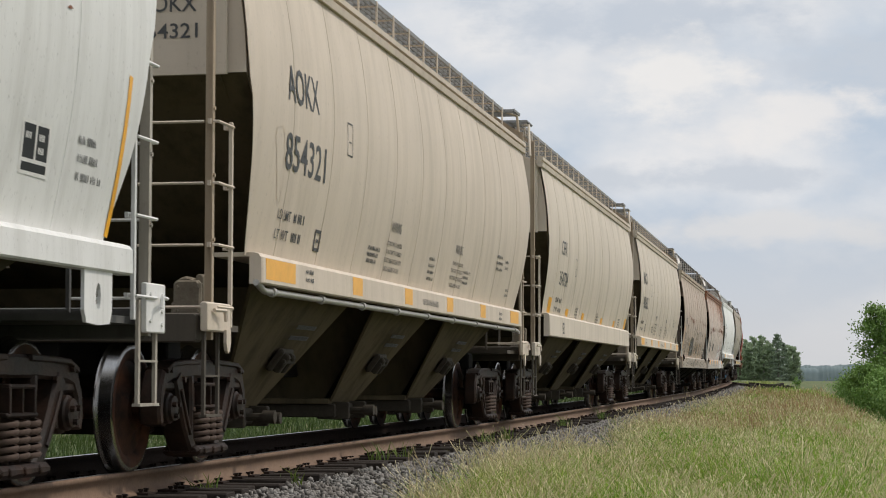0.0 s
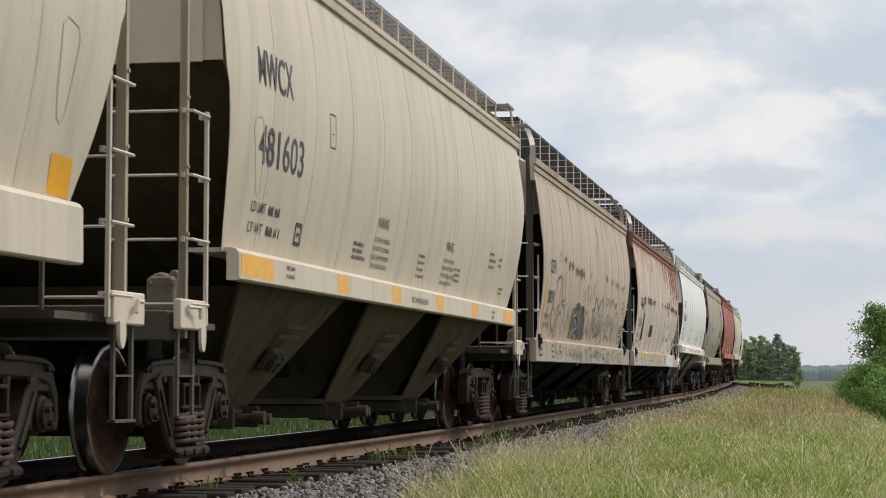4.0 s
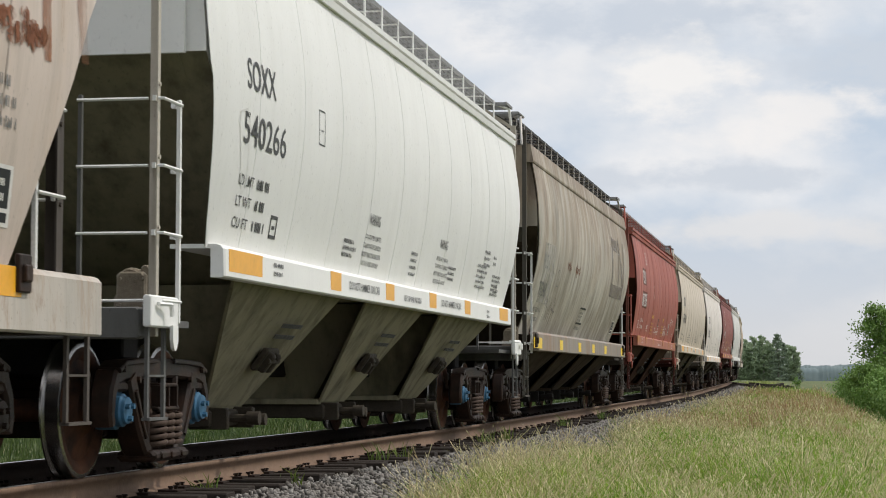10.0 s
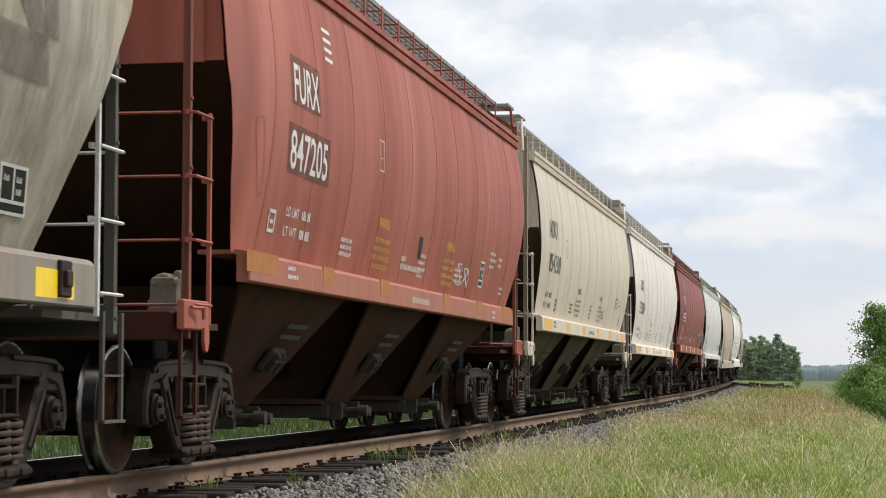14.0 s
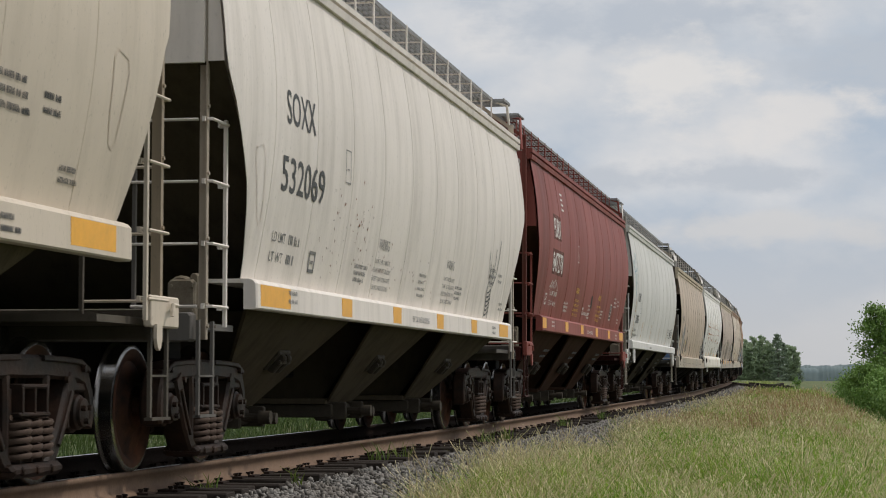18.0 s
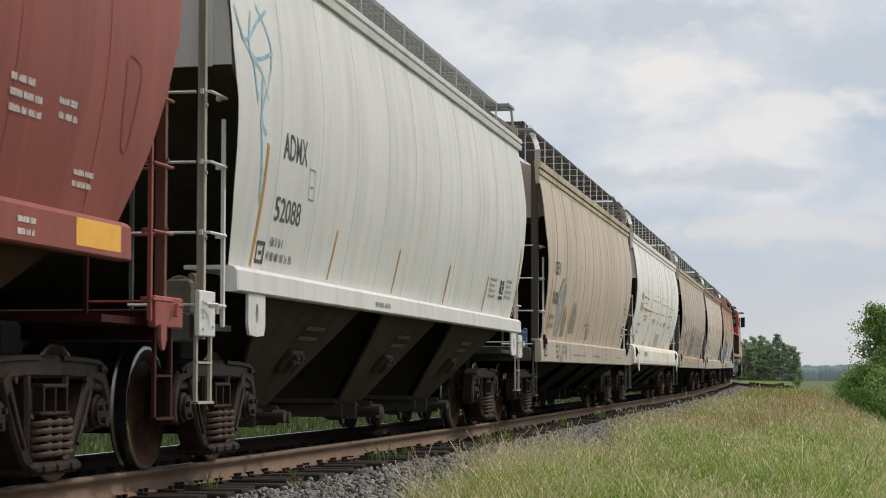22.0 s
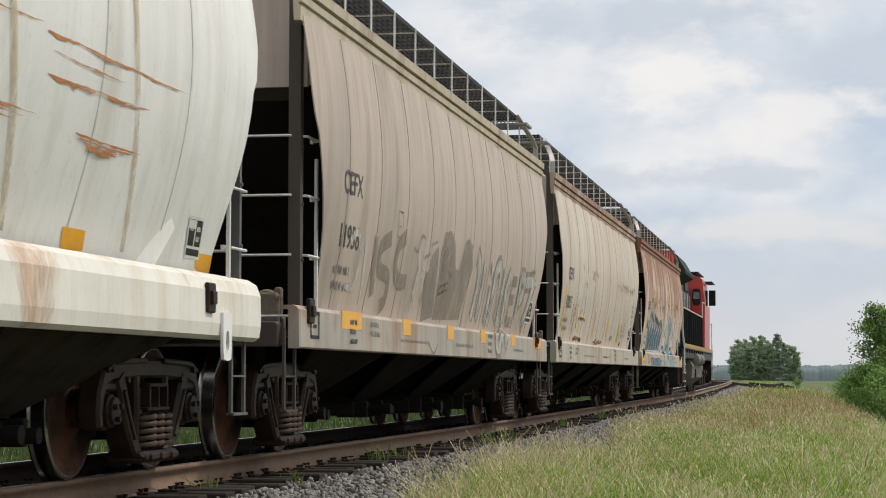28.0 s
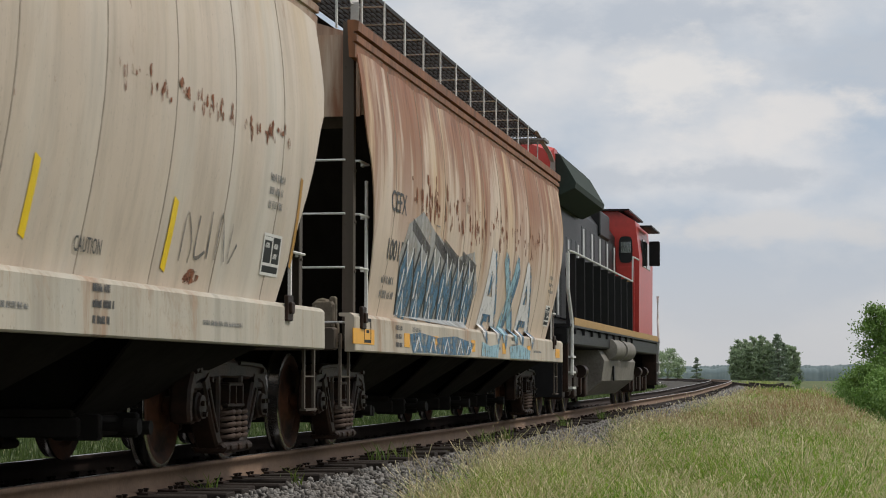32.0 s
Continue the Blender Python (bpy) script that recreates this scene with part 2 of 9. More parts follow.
M_YELLOW = flat_paint("yellow_reflector", (0.88, 0.60, 0.02), 0.35, 0.18)
M_STENCIL = flat_paint("grey_stencil_paint", (0.085, 0.085, 0.085), 0.6, 0.3)
M_STENCIL_PALE = flat_paint("faded_grey_stencil_paint", (0.20, 0.20, 0.195), 0.6, 0.3, 0.2, (14, 14, 9), 0.12)
M_WHITE = flat_paint("white_stencil_paint", (0.72, 0.70, 0.66), 0.6, 0.25)
M_YSTEN = flat_paint("yellow_stencil_paint", (0.70, 0.42, 0.06), 0.6, 0.25)
M_DARKPATCH = flat_paint("black_spray_paint", (0.022, 0.023, 0.024), 0.6, 0.3)
M_BLUE = flat_paint("blue_spray_paint", (0.085, 0.20, 0.31), 0.6, 0.5, 0.42, (7, 7, 5))
M_SKYBLUE = flat_paint("pale_blue_spray_paint", (0.30, 0.48, 0.55), 0.6, 0.35, 0.25, (7, 7, 5))
M_REDSPRAY = flat_paint("red_spray_paint", (0.42, 0.05, 0.06), 0.6, 0.3, 0.25, (9, 9, 6))
M_GHOST = flat_paint("faded_grey_spray_paint", (0.145, 0.14, 0.135), 0.65, 0.35, 0.50, (5, 5, 4), 0.2)
M_GHOST2 = flat_paint("washed_grey_spray_paint", (0.28, 0.255, 0.225), 0.65, 0.25, 0.55, (5, 5, 3), 0.22)
M_BROWNSPRAY = flat_paint("washed_brown_spray_paint", (0.32, 0.275, 0.225), 0.65, 0.3, 0.55, (3, 3, 1.6), 0.3)
M_WHITESPRAY = flat_paint("white_spray_paint", (0.70, 0.68, 0.66), 0.6, 0.2, 0.05, (8, 8, 6))
M_TEALLINE = flat_paint("teal_spray_paint", (0.10, 0.21, 0.22), 0.6, 0.3, 0.3, (8, 8, 6))
M_TEAL = flat_paint("blue_bearing_cap_paint", (0.045, 0.14, 0.24), 0.6, 0.5)
M_RUSTSPOT = flat_paint("bare_rust", (0.27, 0.105, 0.055), 0.9, 0.55, 0.42, (13, 13, 4.5), 0.07)
M_SCRAPE = flat_paint("rusty_scraped_steel", (0.56, 0.235, 0.08), 0.9, 0.5, 0.28, (3, 3, 30), 0.10)
M_RUSTRUN = flat_paint("washed_down_rust", (0.36, 0.15, 0.075), 0.9, 0.5, 0.50, (2.6, 2.6, 0.75), 0.24)
M_EMBLEM = flat_paint("worn_brown_emblem_paint", (0.24, 0.205, 0.175), 0.65, 0.3, 0.34, (4, 4, 1.2), 0.25)
M_OLDPATCH = flat_paint("old_lettering_patch", (0.20, 0.075, 0.055), 0.6, 0.3, 0.35, (6, 6, 4), 0.25)
M_FADEWHITE = flat_paint("faded_white_spray_paint", (0.64, 0.615, 0.57), 0.65, 0.2, 0.36, (5, 5, 3), 0.25)
M_STAIN = flat_paint("tan_rust_stain", (0.60, 0.48, 0.31), 0.8, 0.3, 0.62, (7, 7, 1.0), 0.3)
M_GATE = worn("grimy_outlet_gate_steel", (0.055, 0.046, 0.035), (0.022, 0.018, 0.014), 0.7, 0.0, 6, 0.7, 0.3)
M_VALVE = worn("brake_valve_castings", (0.21, 0.18, 0.135), (0.08, 0.05, 0.035), 0.6, 0.2, 8, 0.6, 0.3)

M_VALVE_BLUE = worn("blue_brake_valve_castings", (0.05, 0.15, 0.30), (0.38, 0.22, 0.10), 0.55, 0.1, 7, 0.6, 0.3)


# ---------------- mesh helpers ----------------
class Shape:
    """A growing mesh: points, faces and a material index for each face."""

    def __init__(self):
        self.v, self.f, self.m = [], [], []

    def quadset(self, verts, faces, mat=0):
        b = len(self.v)
        self.v += [tuple(p) for p in verts]
        self.f += [tuple(b + i for i in q) for q in faces]
        self.m += [mat] * len(faces)
        return self

    def box(self, x0, x1, y0, y1, z0, z1, mat=0, ch=0.0):
        """A box; ch chamfers its long edges all round."""
        if ch <= 0:
            vs = [(x, y, z) for x in (x0, x1) for y in (y0, y1) for z in (z0, z1)]
            return self.quadset(vs, [(0, 1, 3, 2), (4, 6, 7, 5), (0, 4, 5, 1), (2, 3, 7, 6), (0, 2, 6, 4), (1, 5, 7, 3)], mat)
        ch = min(ch, 0.45 * abs(x1 - x0), 0.45 * abs(y1 - y0), 0.45 * abs(z1 - z0))
        ring = lambda x, i: [(x, y0 + ch + i, z0 + i), (x, y1 - ch - i, z0 + i), (x, y1 - i, z0 + ch + i), (x, y1 - i, z1 - ch - i),
                             (x, y1 - ch - i, z1 - i), (x, y0 + ch + i, z1 - i), (x, y0 + i, z1 - ch - i), (x, y0 + i, z0 + ch + i)]
        return self.loft([ring(x0, ch * 0.5), ring(x0 + ch * 0.7, 0), ring(x1 - ch * 0.7, 0), ring(x1, ch * 0.5)], mat, True)

    def loft(self, rings, mat=0, caps=True, closed=True):
        k = len(rings[0])
        vs = [p for r in rings for p in r]
        fs = []
        for i in range(len(rings) - 1):
            for j in range(k if closed else k - 1):
                a, b = i * k + j, i * k + (j + 1) % k
                fs.append((a, b, b + k, a + k))
        if caps and closed:
            fs.append(tuple(range(k))[::-1])
            fs.append(tuple((len(rings) - 1) * k + j for j in range(k)))
        return self.quadset(vs, fs, mat)

    def bar(self, p, q, w, h=None, mat=0, up=(0, 0, 1)):
        """A rectangular bar from p to q."""
        h = h or w
        p, q = Vector(p), Vector(q)
        d = (q - p).normalized()
        side = d.cross(Vector(up))
        if side.length < 1e-4:
            side = d.cross(Vector((1, 0, 0)))
        side.normalize()
        top = side.cross(d)
        r = lambda c: [c - side * w / 2 - top * h / 2, c + side * w / 2 - top * h / 2, c + side * w / 2 + top * h / 2, c - side * w / 2 + top * h / 2]
        return self.loft([r(p), r(q)], mat)

    def tube(self, pts, r, n=6, mat=0):
        pts = [Vector(p) for p in pts]
        rings = []
        for i, c in enumerate(pts):
            d = (pts[min(i + 1, len(pts) - 1)] - pts[max(i - 1, 0)]).normalized()
            a = d.cross(Vector((0, 0, 1)))
            if a.length < 1e-3:
                a = d.cross(Vector((1, 0, 0)))
            a.normalize()
            b = d.cross(a)
            rings.append([c + a * r * math.cos(6.28318 * k / n) + b * r * math.sin(6.28318 * k / n) for k in range(n)])
        return self.loft(rings, mat)

    def turn(self, prof, c, axis="y", n=28, mat=0, mats=None):
        """A body of revolution: prof is (offset along the axis, radius)."""
        rings = []
        for o, r in prof:
            ring = []
            for k in range(n):
                a = 6.28318 * k / n
                u, w = r * math.cos(a), r * math.sin(a)
                ring.append({"y": (c[0] + u, c[1] + o, c[2] + w), "x": (c[0] + o, c[1] + u, c[2] + w), "z": (c[0] + u, c[1] + w, c[2] + o)}[axis])
            rings.append(ring)
        b = len(self.f)
        self.loft(rings, mat)
        if mats:
            for i, mi in enumerate(mats):
                for j in range(n):
                    self.m[b + i * n + j] = mi
        return self

    def plate(self, outline, y0, y1, mat=0):
        """A plate with an outline in x, z, from y0 to y1."""
        k = len(outline)
        vs = [(x, y0, z) for x, z in outline] + [(x, y1, z) for x, z in outline]
        fs = [tuple(range(k)), tuple(range(k, 2 * k))[::-1]] + [(j, j + k, (j + 1) % k + k, (j + 1) % k) for j in range(k)]
        return self.quadset(vs, fs, mat)

    def mesh(self, name, smooth=0):
        me = bpy.data.meshes.new(name)
        me.from_pydata(self.v, [], self.f)
        if any(self.m):
            me.polygons.foreach_set("material_index", self.m)
        bm = bmesh.new()
        bm.from_mesh(me)
        bmesh.ops.recalc_face_normals(bm, faces=bm.faces)
        bm.to_mesh(me)
        bm.free()
        if smooth:
            me.polygons.foreach_set("use_smooth", [True] * len(me.polygons))
            me.set_sharp_from_angle(angle=radians(smooth))
        return me


CACHE = {}


def cached(key, build, smooth=0):
    if key not in CACHE:
        CACHE[key] = build().mesh(str(key[0]) if isinstance(key, tuple) else key, smooth)
    return CACHE[key]


def part(name, me, mats, parent, at=None, label=""):
    """Links a mesh as one part; its materials belong to the object, so that alike parts share a mesh."""
    if isinstance(me, Shape):
        me = me.mesh(name)
    ob = new(name, me)
    mats = mats if isinstance(mats, (list, tuple)) else [mats]
    while len(me.materials) < len(mats):
        me.materials.append(None)
    for i, m in enumerate(mats):
        ob.material_slots[i].link = "OBJECT"
        ob.material_slots[i].material = m
    ob.parent = parent
    if at is not None:
        ob.matrix_basis = at if isinstance(at, Matrix) else Matrix.Translation(at)
    if label:
        ob["label"] = label
    return ob


def empty(name, m=None):
    ob = new(name)
    ob.empty_display_size = 0.3
    if m is not None:
        ob.matrix_basis = m
    return ob


# ---------------- trucks ----------------
AXLE, R_WHEEL = 0.90, 0.483
ROLLING = []        # (wheelset, sign-free): keyed in motions()


def wheelset_mesh():
    s = Shape()
    s.turn([(-0.98, 0.055), (-0.98, 0.085), (-0.80, 0.085), (0.80, 0.085), (0.98, 0.085), (0.98, 0.055)], (0, 0, 0), "y", 12, 0)
    for sg in (-1, 1):
        c = (0, sg * 0.755, 0)
        prof = [(0.085, 0.13), (0.085, 0.17), (0.045, 0.21), (0.03, 0.36), (0.062, 0.395), (0.066, 0.452), (0.058, R_WHEEL - 0.002),
                (-0.04, R_WHEEL), (-0.055, R_WHEEL + 0.025), (-0.07, R_WHEEL + 0.02), (-0.072, 0.39), (-0.01, 0.36), (0.005, 0.21), (-0.06, 0.17), (-0.06, 0.13)]
        s.turn([(o * sg, r) for o, r in prof], c, "y", 40, 0, [0, 0, 0, 0, 0, 1, 1, 1, 1, 0, 0, 0, 0, 0])
    return s


def rib(s, path, y0, y1, ch=0.022):
    """A cast member swept along points (x, z, width), with rounded corners."""
    rings = []
    for i, (x, z, w) in enumerate(path):
        a, b = path[max(0, i - 1)], path[min(len(path) - 1, i + 1)]
        d = math.hypot(b[0] - a[0], b[1] - a[1])
        nx, nz = -(b[1] - a[1]) / d, (b[0] - a[0]) / d
        h = w / 2
        ring = [(-h, y0 + ch), (-h + ch, y0), (h - ch, y0), (h, y0 + ch), (h, y1 - ch), (h - ch, y1), (-h + ch, y1), (-h, y1 - ch)]
        rings.append([(x + nx * o, y, z + nz * o) for o, y in ring])
    return s.loft(rings)


def side_frame_mesh():
    """Cast truck side: arched top member, pedestal jaws, two legs running down to the spring seat, open windows between."""
    s = Shape()
    y0, y1 = -0.085, 0.085
    for sg in (-1, 1):
        m = lambda pts: [(sg * x, z, w) for x, z, w in pts]
        rib(s, m([(0, 0.785, 0.15), (0.30, 0.785, 0.145), (0.60, 0.775, 0.15), (0.86, 0.765, 0.15), (1.02, 0.715, 0.13), (1.10, 0.60, 0.11), (1.125, 0.46, 0.10), (1.10, 0.38, 0.09)]), y0, y1)
        rib(s, m([(0.70, 0.74, 0.13), (0.685, 0.62, 0.09), (0.70, 0.50, 0.075), (0.715, 0.39, 0.065)]), y0 + 0.01, y1 - 0.01)
        rib(s, m([(0.74, 0.72, 0.16), (0.64, 0.54, 0.16), (0.53, 0.37, 0.15), (0.41, 0.23, 0.13), (0.30, 0.135, 0.11)]), y0 - 0.012, y1 + 0.012)
        rib(s, m([(0.335, 0.76, 0.10), (0.325, 0.60, 0.075), (0.325, 0.40, 0.07), (0.33, 0.20, 0.08)]), y0 + 0.005, y1 - 0.005)
        # raised lip along the leg, wear plate in the jaw, and the retainer bolts
        rib(s, m([(0.70, 0.62, 0.035), (0.58, 0.44, 0.035), (0.46, 0.28, 0.035)]), y1 + 0.005, y1 + 0.03, 0.008)
        rib(s, m([(0.20, 0.84, 0.04), (0.60, 0.832, 0.04), (0.88, 0.818, 0.04), (1.03, 0.765, 0.04)]), y0 + 0.01, y1 + 0.022, 0.008)
        s.box(sg * 0.905 - 0.15, sg * 0.905 + 0.15, y0, y1 - 0.01, 0.615, 0.69, 0, 0.02)
        for x, z in ((0.93, 0.775), (0.62, 0.70)):
            s.turn([(y1, 0.026), (y1 + 0.028, 0.026), (y1 + 0.028, 0.0)], (sg * x, 0, z), "y", 6)
    s.box(-0.40, 0.40, y0 - 0.06, y1 + 0.075, 0.10, 0.185, 0, 0.03)
    for x in (-0.24, 0.0, 0.24):
        s.box(x - 0.05, x + 0.05, y1 + 0.06, y1 + 0.09, 0.115, 0.17, 0, 0.012)
    return s


def spring_mesh():
    s = Shape()
    pts = []
    for i in range(61):
        a = i / 60 * 6.28318 * 5.5
        pts.append((0.082 * math.cos(a), 0.082 * math.sin(a), 0.20 + 0.27 * i / 60))
    return s.tube(pts, 0.0195, 6)


def bolster_mesh():
    s = Shape()
    s.box(-0.22, 0.22, -1.05, 1.05, 0.52, 0.68, 0, 0.04)
    s.box(-0.20, 0.20, -0.92, 0.92, 0.26, 0.54, 0, 0.03)
    s.box(-0.30, 0.30, -0.45, 0.45, 0.62, 0.78, 0, 0.04)
    for sg in (-1, 1):
        # hollow end of the bolster over the springs, with a rib across its mouth
        a, b = sorted((sg * 1.04, sg * 1.17))
        s.box(-0.25, 0.25, a, b, 0.47, 0.50, 0, 0.01)
        s.box(-0.21, 0.21, a, b, 0.645, 0.675, 0, 0.01)
        for x, w in ((-0.215, 0.03), (-0.012, 0.024), (0.185, 0.03)):
            s.box(x, x + w, a, b, 0.49, 0.66, 0, 0.008)
        s.box(-0.30, -0.24, sg * 1.04 - 0.07, sg * 1.04 + 0.07, 0.47, 0.66, 0, 0.02)
        s.box(0.24, 0.30, sg * 1.04 - 0.07, sg * 1.04 + 0.07, 0.47, 0.66, 0, 0.02)
        # side bearing on top, brake beams and heads inside the wheels
        s.box(-0.16, 0.16, sg * 0.64 - 0.09, sg * 0.64 + 0.09, 0.66, 0.79, 0, 0.03)
        s.bar((sg * 0.40, -0.72, 0.38), (sg * 0.40, 0.72, 0.38), 0.09, 0.20)
        s.tube([(sg * 0.40, 0.1, 0.40), (sg * 0.30, 0.1, 0.95)], 0.03, 6)
        for e in (-1, 1):
            s.box(sg * 0.385 - 0.05, sg * 0.385 + 0.05, e * 0.76 - 0.05, e * 0.76 + 0.05, 0.28, 0.62, 0, 0.02)
    return s


def cap_mesh():
    s = Shape()
    s.turn([(-0.14, 0.11), (-0.14, 0.138), (0.0, 0.138), (0.012, 0.118), (0.05, 0.118), (0.062, 0.10), (0.085, 0.095), (0.09, 0.0)], (0, 0, 0), "y", 20)
    for k in range(3):
        a = 2.094 * k + 0.5
        s.turn([(0.08, 0.022), (0.118, 0.022), (0.118, 0.0)], (0.058 * math.cos(a), 0, 0.058 * math.sin(a)), "y", 6)
    s.box(-0.13, 0.13, -0.13, 0.0, 0.10, 0.18, 0, 0.02)
    return s


def truck(parent, x, cap_mat=None):
    t = part("truck", cached("bolster", bolster_mesh), M_TRUCK, parent, (x, 0, 0))
    for sg in (-1, 1):
        part("side_frame", cached("side_frame", side_frame_mesh, 35), M_TRUCK, t, (0, sg * 1.04, 0) if sg > 0 else pose(0, -1.04, 0, 0, 0, 180))
        for k in (-1, 0, 1):
            part("spring", cached("coil_spring", spring_mesh, 60), M_SPRING, t, (k * 0.18, sg * 1.115, 0), "rust-brown coil spring")
        for e in (-1, 1):
            part("bearing_cap", cached("bearing_cap", cap_mesh, 40), cap_mat or M_TRUCK, t,
                 pose(e * AXLE, sg * 1.07, R_WHEEL, 0, 0, 0 if sg > 0 else 180))
    for e in (-1, 1):
        w = part("wheelset", cached("wheelset", wheelset_mesh, 40), [M_WHEEL, M_TREAD], t, (e * AXLE, 0, R_WHEEL))
        ROLLING.append((w, (e * AXLE, 0, R_WHEEL)))
    return t


# ---------------- hopper cars ----------------
TRUCK_AT = 6.6
# kinds: z of the side sill (low, high), how far the sill stops short of the end, eave height, panels, hoppers
KIND = {
    "plate": dict(sill=(1.47, 1.72), half=7.28, eave=4.32, panels=11, hoppers=3, out=0.055, walk=4.83),
    "plate_red": dict(sill=(1.47, 1.72), half=7.03, eave=4.32, panels=11, hoppers=3, out=0.055, walk=4.83, rise=0.42),
    "plate_low": dict(sill=(1.26, 1.50), half=6.85, eave=4.3, panels=11, hoppers=3, out=0.055, walk=4.85),
    "deep": dict(sill=(1.40, 1.78), half=7.30, eave=4.32, panels=11, hoppers=3, out=0.05, walk=4.84),
    "full": dict(sill=(0.97, 1.34), half=8.13, recess=0.5, foot_end=3.36, eave=4.22, panels=11, hoppers=4, out=0.05, walk=4.90),
    "weathered": dict(sill=(1.14, 1.44), half=7.42, eave=4.4, panels=1, hoppers=4, out=0.05, walk=4.86, foot=1.18, cut=7.2),
    "pale": dict(sill=(1.38, 1.58), half=7.60, eave=4.32, panels=11, hoppers=3, out=0.06, walk=4.84),
    "rolled": dict(sill=(1.0, 1.50), half=8.18, eave=4.2, panels=9, hoppers=4, out=0.06, walk=4.9, foot=1.32, cut=7.4),
}
SHEET = 7.90          # half length of the side sheet at the eave


def half_width(k, z):
    z0, z1 = k["sill"][1], k["eave"]
    u = min(1.0, max(0.0, (z - z0) / (z1 - z0)))
    foot = k.get("foot", 1.40 if k["hoppers"] == 4 else 1.43)
    return foot + (1.46 - foot) * u + (1.62 - (foot + 1.46) / 2) * math.sin(math.pi * u)


def set_back(k, z):
    """How far forward a mark sits for the side drawing in towards its foot."""
    z0, z1 = k["sill"][1], k["eave"]
    u = (z - z0) / (z1 - z0)
    if u <= 0:
        return 0.0
    return 2.7 * (1.51 - 0.05 * u + 0.125 * math.sin(math.pi * min(1, u) ** 0.92) - half_width(k, z))


def sheet_half(k, z):
    """Half length of the side sheet at height z: its lower corners are cut back."""
    if k["hoppers"] == 4:
        low = k.get("cut", 6.96)
        return float(np.interp(z, [1.3, 1.5, 2.0, 2.5, 3.02, 3.08, 4.6], [low, low + 0.08, 0.7 * low + 0.3 * 7.8, 0.38 * low + 0.62 * 7.8, 7.76, SHEET, SHEET]))
    low = min(7.38, k["half"])
    return float(np.interp(z, [1.3, 1.6, 2.2, 3.02, 3.08, 4.6], [low, low, low + k.get("rise", 0.26), 7.80, SHEET, SHEET]))


def panel_mesh(k, L, i, n):
    """One bowed sheet of the side between two seams, with its edges turned in."""
    z0, z1 = k["sill"][1] - 0.02, k["eave"] - 0.16
    NX, NZ = 5 if n > 1 else 40, 14
    w = 2 * SHEET / n
    s = Shape()
    rows = []
    for b in range(NZ + 1):
        z = z0 + (z1 - z0) * b / NZ
        z = 3.05 if abs(z - 3.05) < 0.5 * (z1 - z0) / NZ else z
        xa, xb = -SHEET + i * w + 0.001, -SHEET + (i + 1) * w - 0.001
        xa, xb = max(xa, -sheet_half(k, z)), min(xb, sheet_half(k, z))
        row = []
        for a in range(NX + 1):
            u = a / NX
            row.append((xa + (xb - xa) * u, -half_width(k, z) - (0.006 if n > 1 else 0.0) * math.sin(math.pi * u), z))
        lip = 0.012 if k["hoppers"] == 4 else 0.005
        row = [(row[0][0], row[0][1] + lip, z)] + row + [(row[-1][0], row[-1][1] + lip, z)]
        rows.append(row)
    s.loft(rows, 0, False, False)
    return s


def seam_mesh(k):
    s = Shape()
    z0, z1 = k["sill"][1] - 0.01, k["eave"] - 0.1
    rows = []
    for b in range(11):
        z = z0 + (z1 - z0) * b / 10
        y = -half_width(k, z)
        rows.append([(-0.012, y + 0.02, z), (-0.007, y - 0.004, z), (0.007, y - 0.004, z), (0.012, y + 0.02, z)])
    return s.loft(rows, 0, False, False)


def core_mesh(k, L):
    """Inner shell of the tank: arched roof, far side and the sloping end sheets."""
    s = Shape()
    zs, ze = k["sill"][0] + 0.03, k["eave"] - 0.06
    rings = []
    end = SHEET - k.get("recess", 0.0)
    for x in (-end + 0.05, -SHEET + 1.1, -SHEET + 2.3, -2.8, 2.8, SHEET - 2.3, SHEET - 1.1, end - 0.05):
        d = SHEET - abs(x)
        zb = float(np.interp(d, [SHEET - end + 0.05, 2.3], [k.get("foot_end", 3.10), zs]))
        pts = []
        zz = [zb + (ze - zb) * j / 6 for j in range(7)]
        pts += [(x, -half_width(k, z) + 0.035, z) for z in zz]
        pts += [(x, -1.0, ze + 0.14), (x, -0.5, ze + 0.24), (x, 0, ze + 0.27), (x, 0.5, ze + 0.24), (x, 1.0, ze + 0.14)]
        pts += [(x, half_width(k, z) - 0.0, z) for z in zz[::-1]]
        rings.append(pts)
    s.loft(rings)
    k_ = len(rings[0])
    for i in range(len(rings) - 1):            # the underside takes the grimy colour that also holds its shade
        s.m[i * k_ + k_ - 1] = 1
    return s


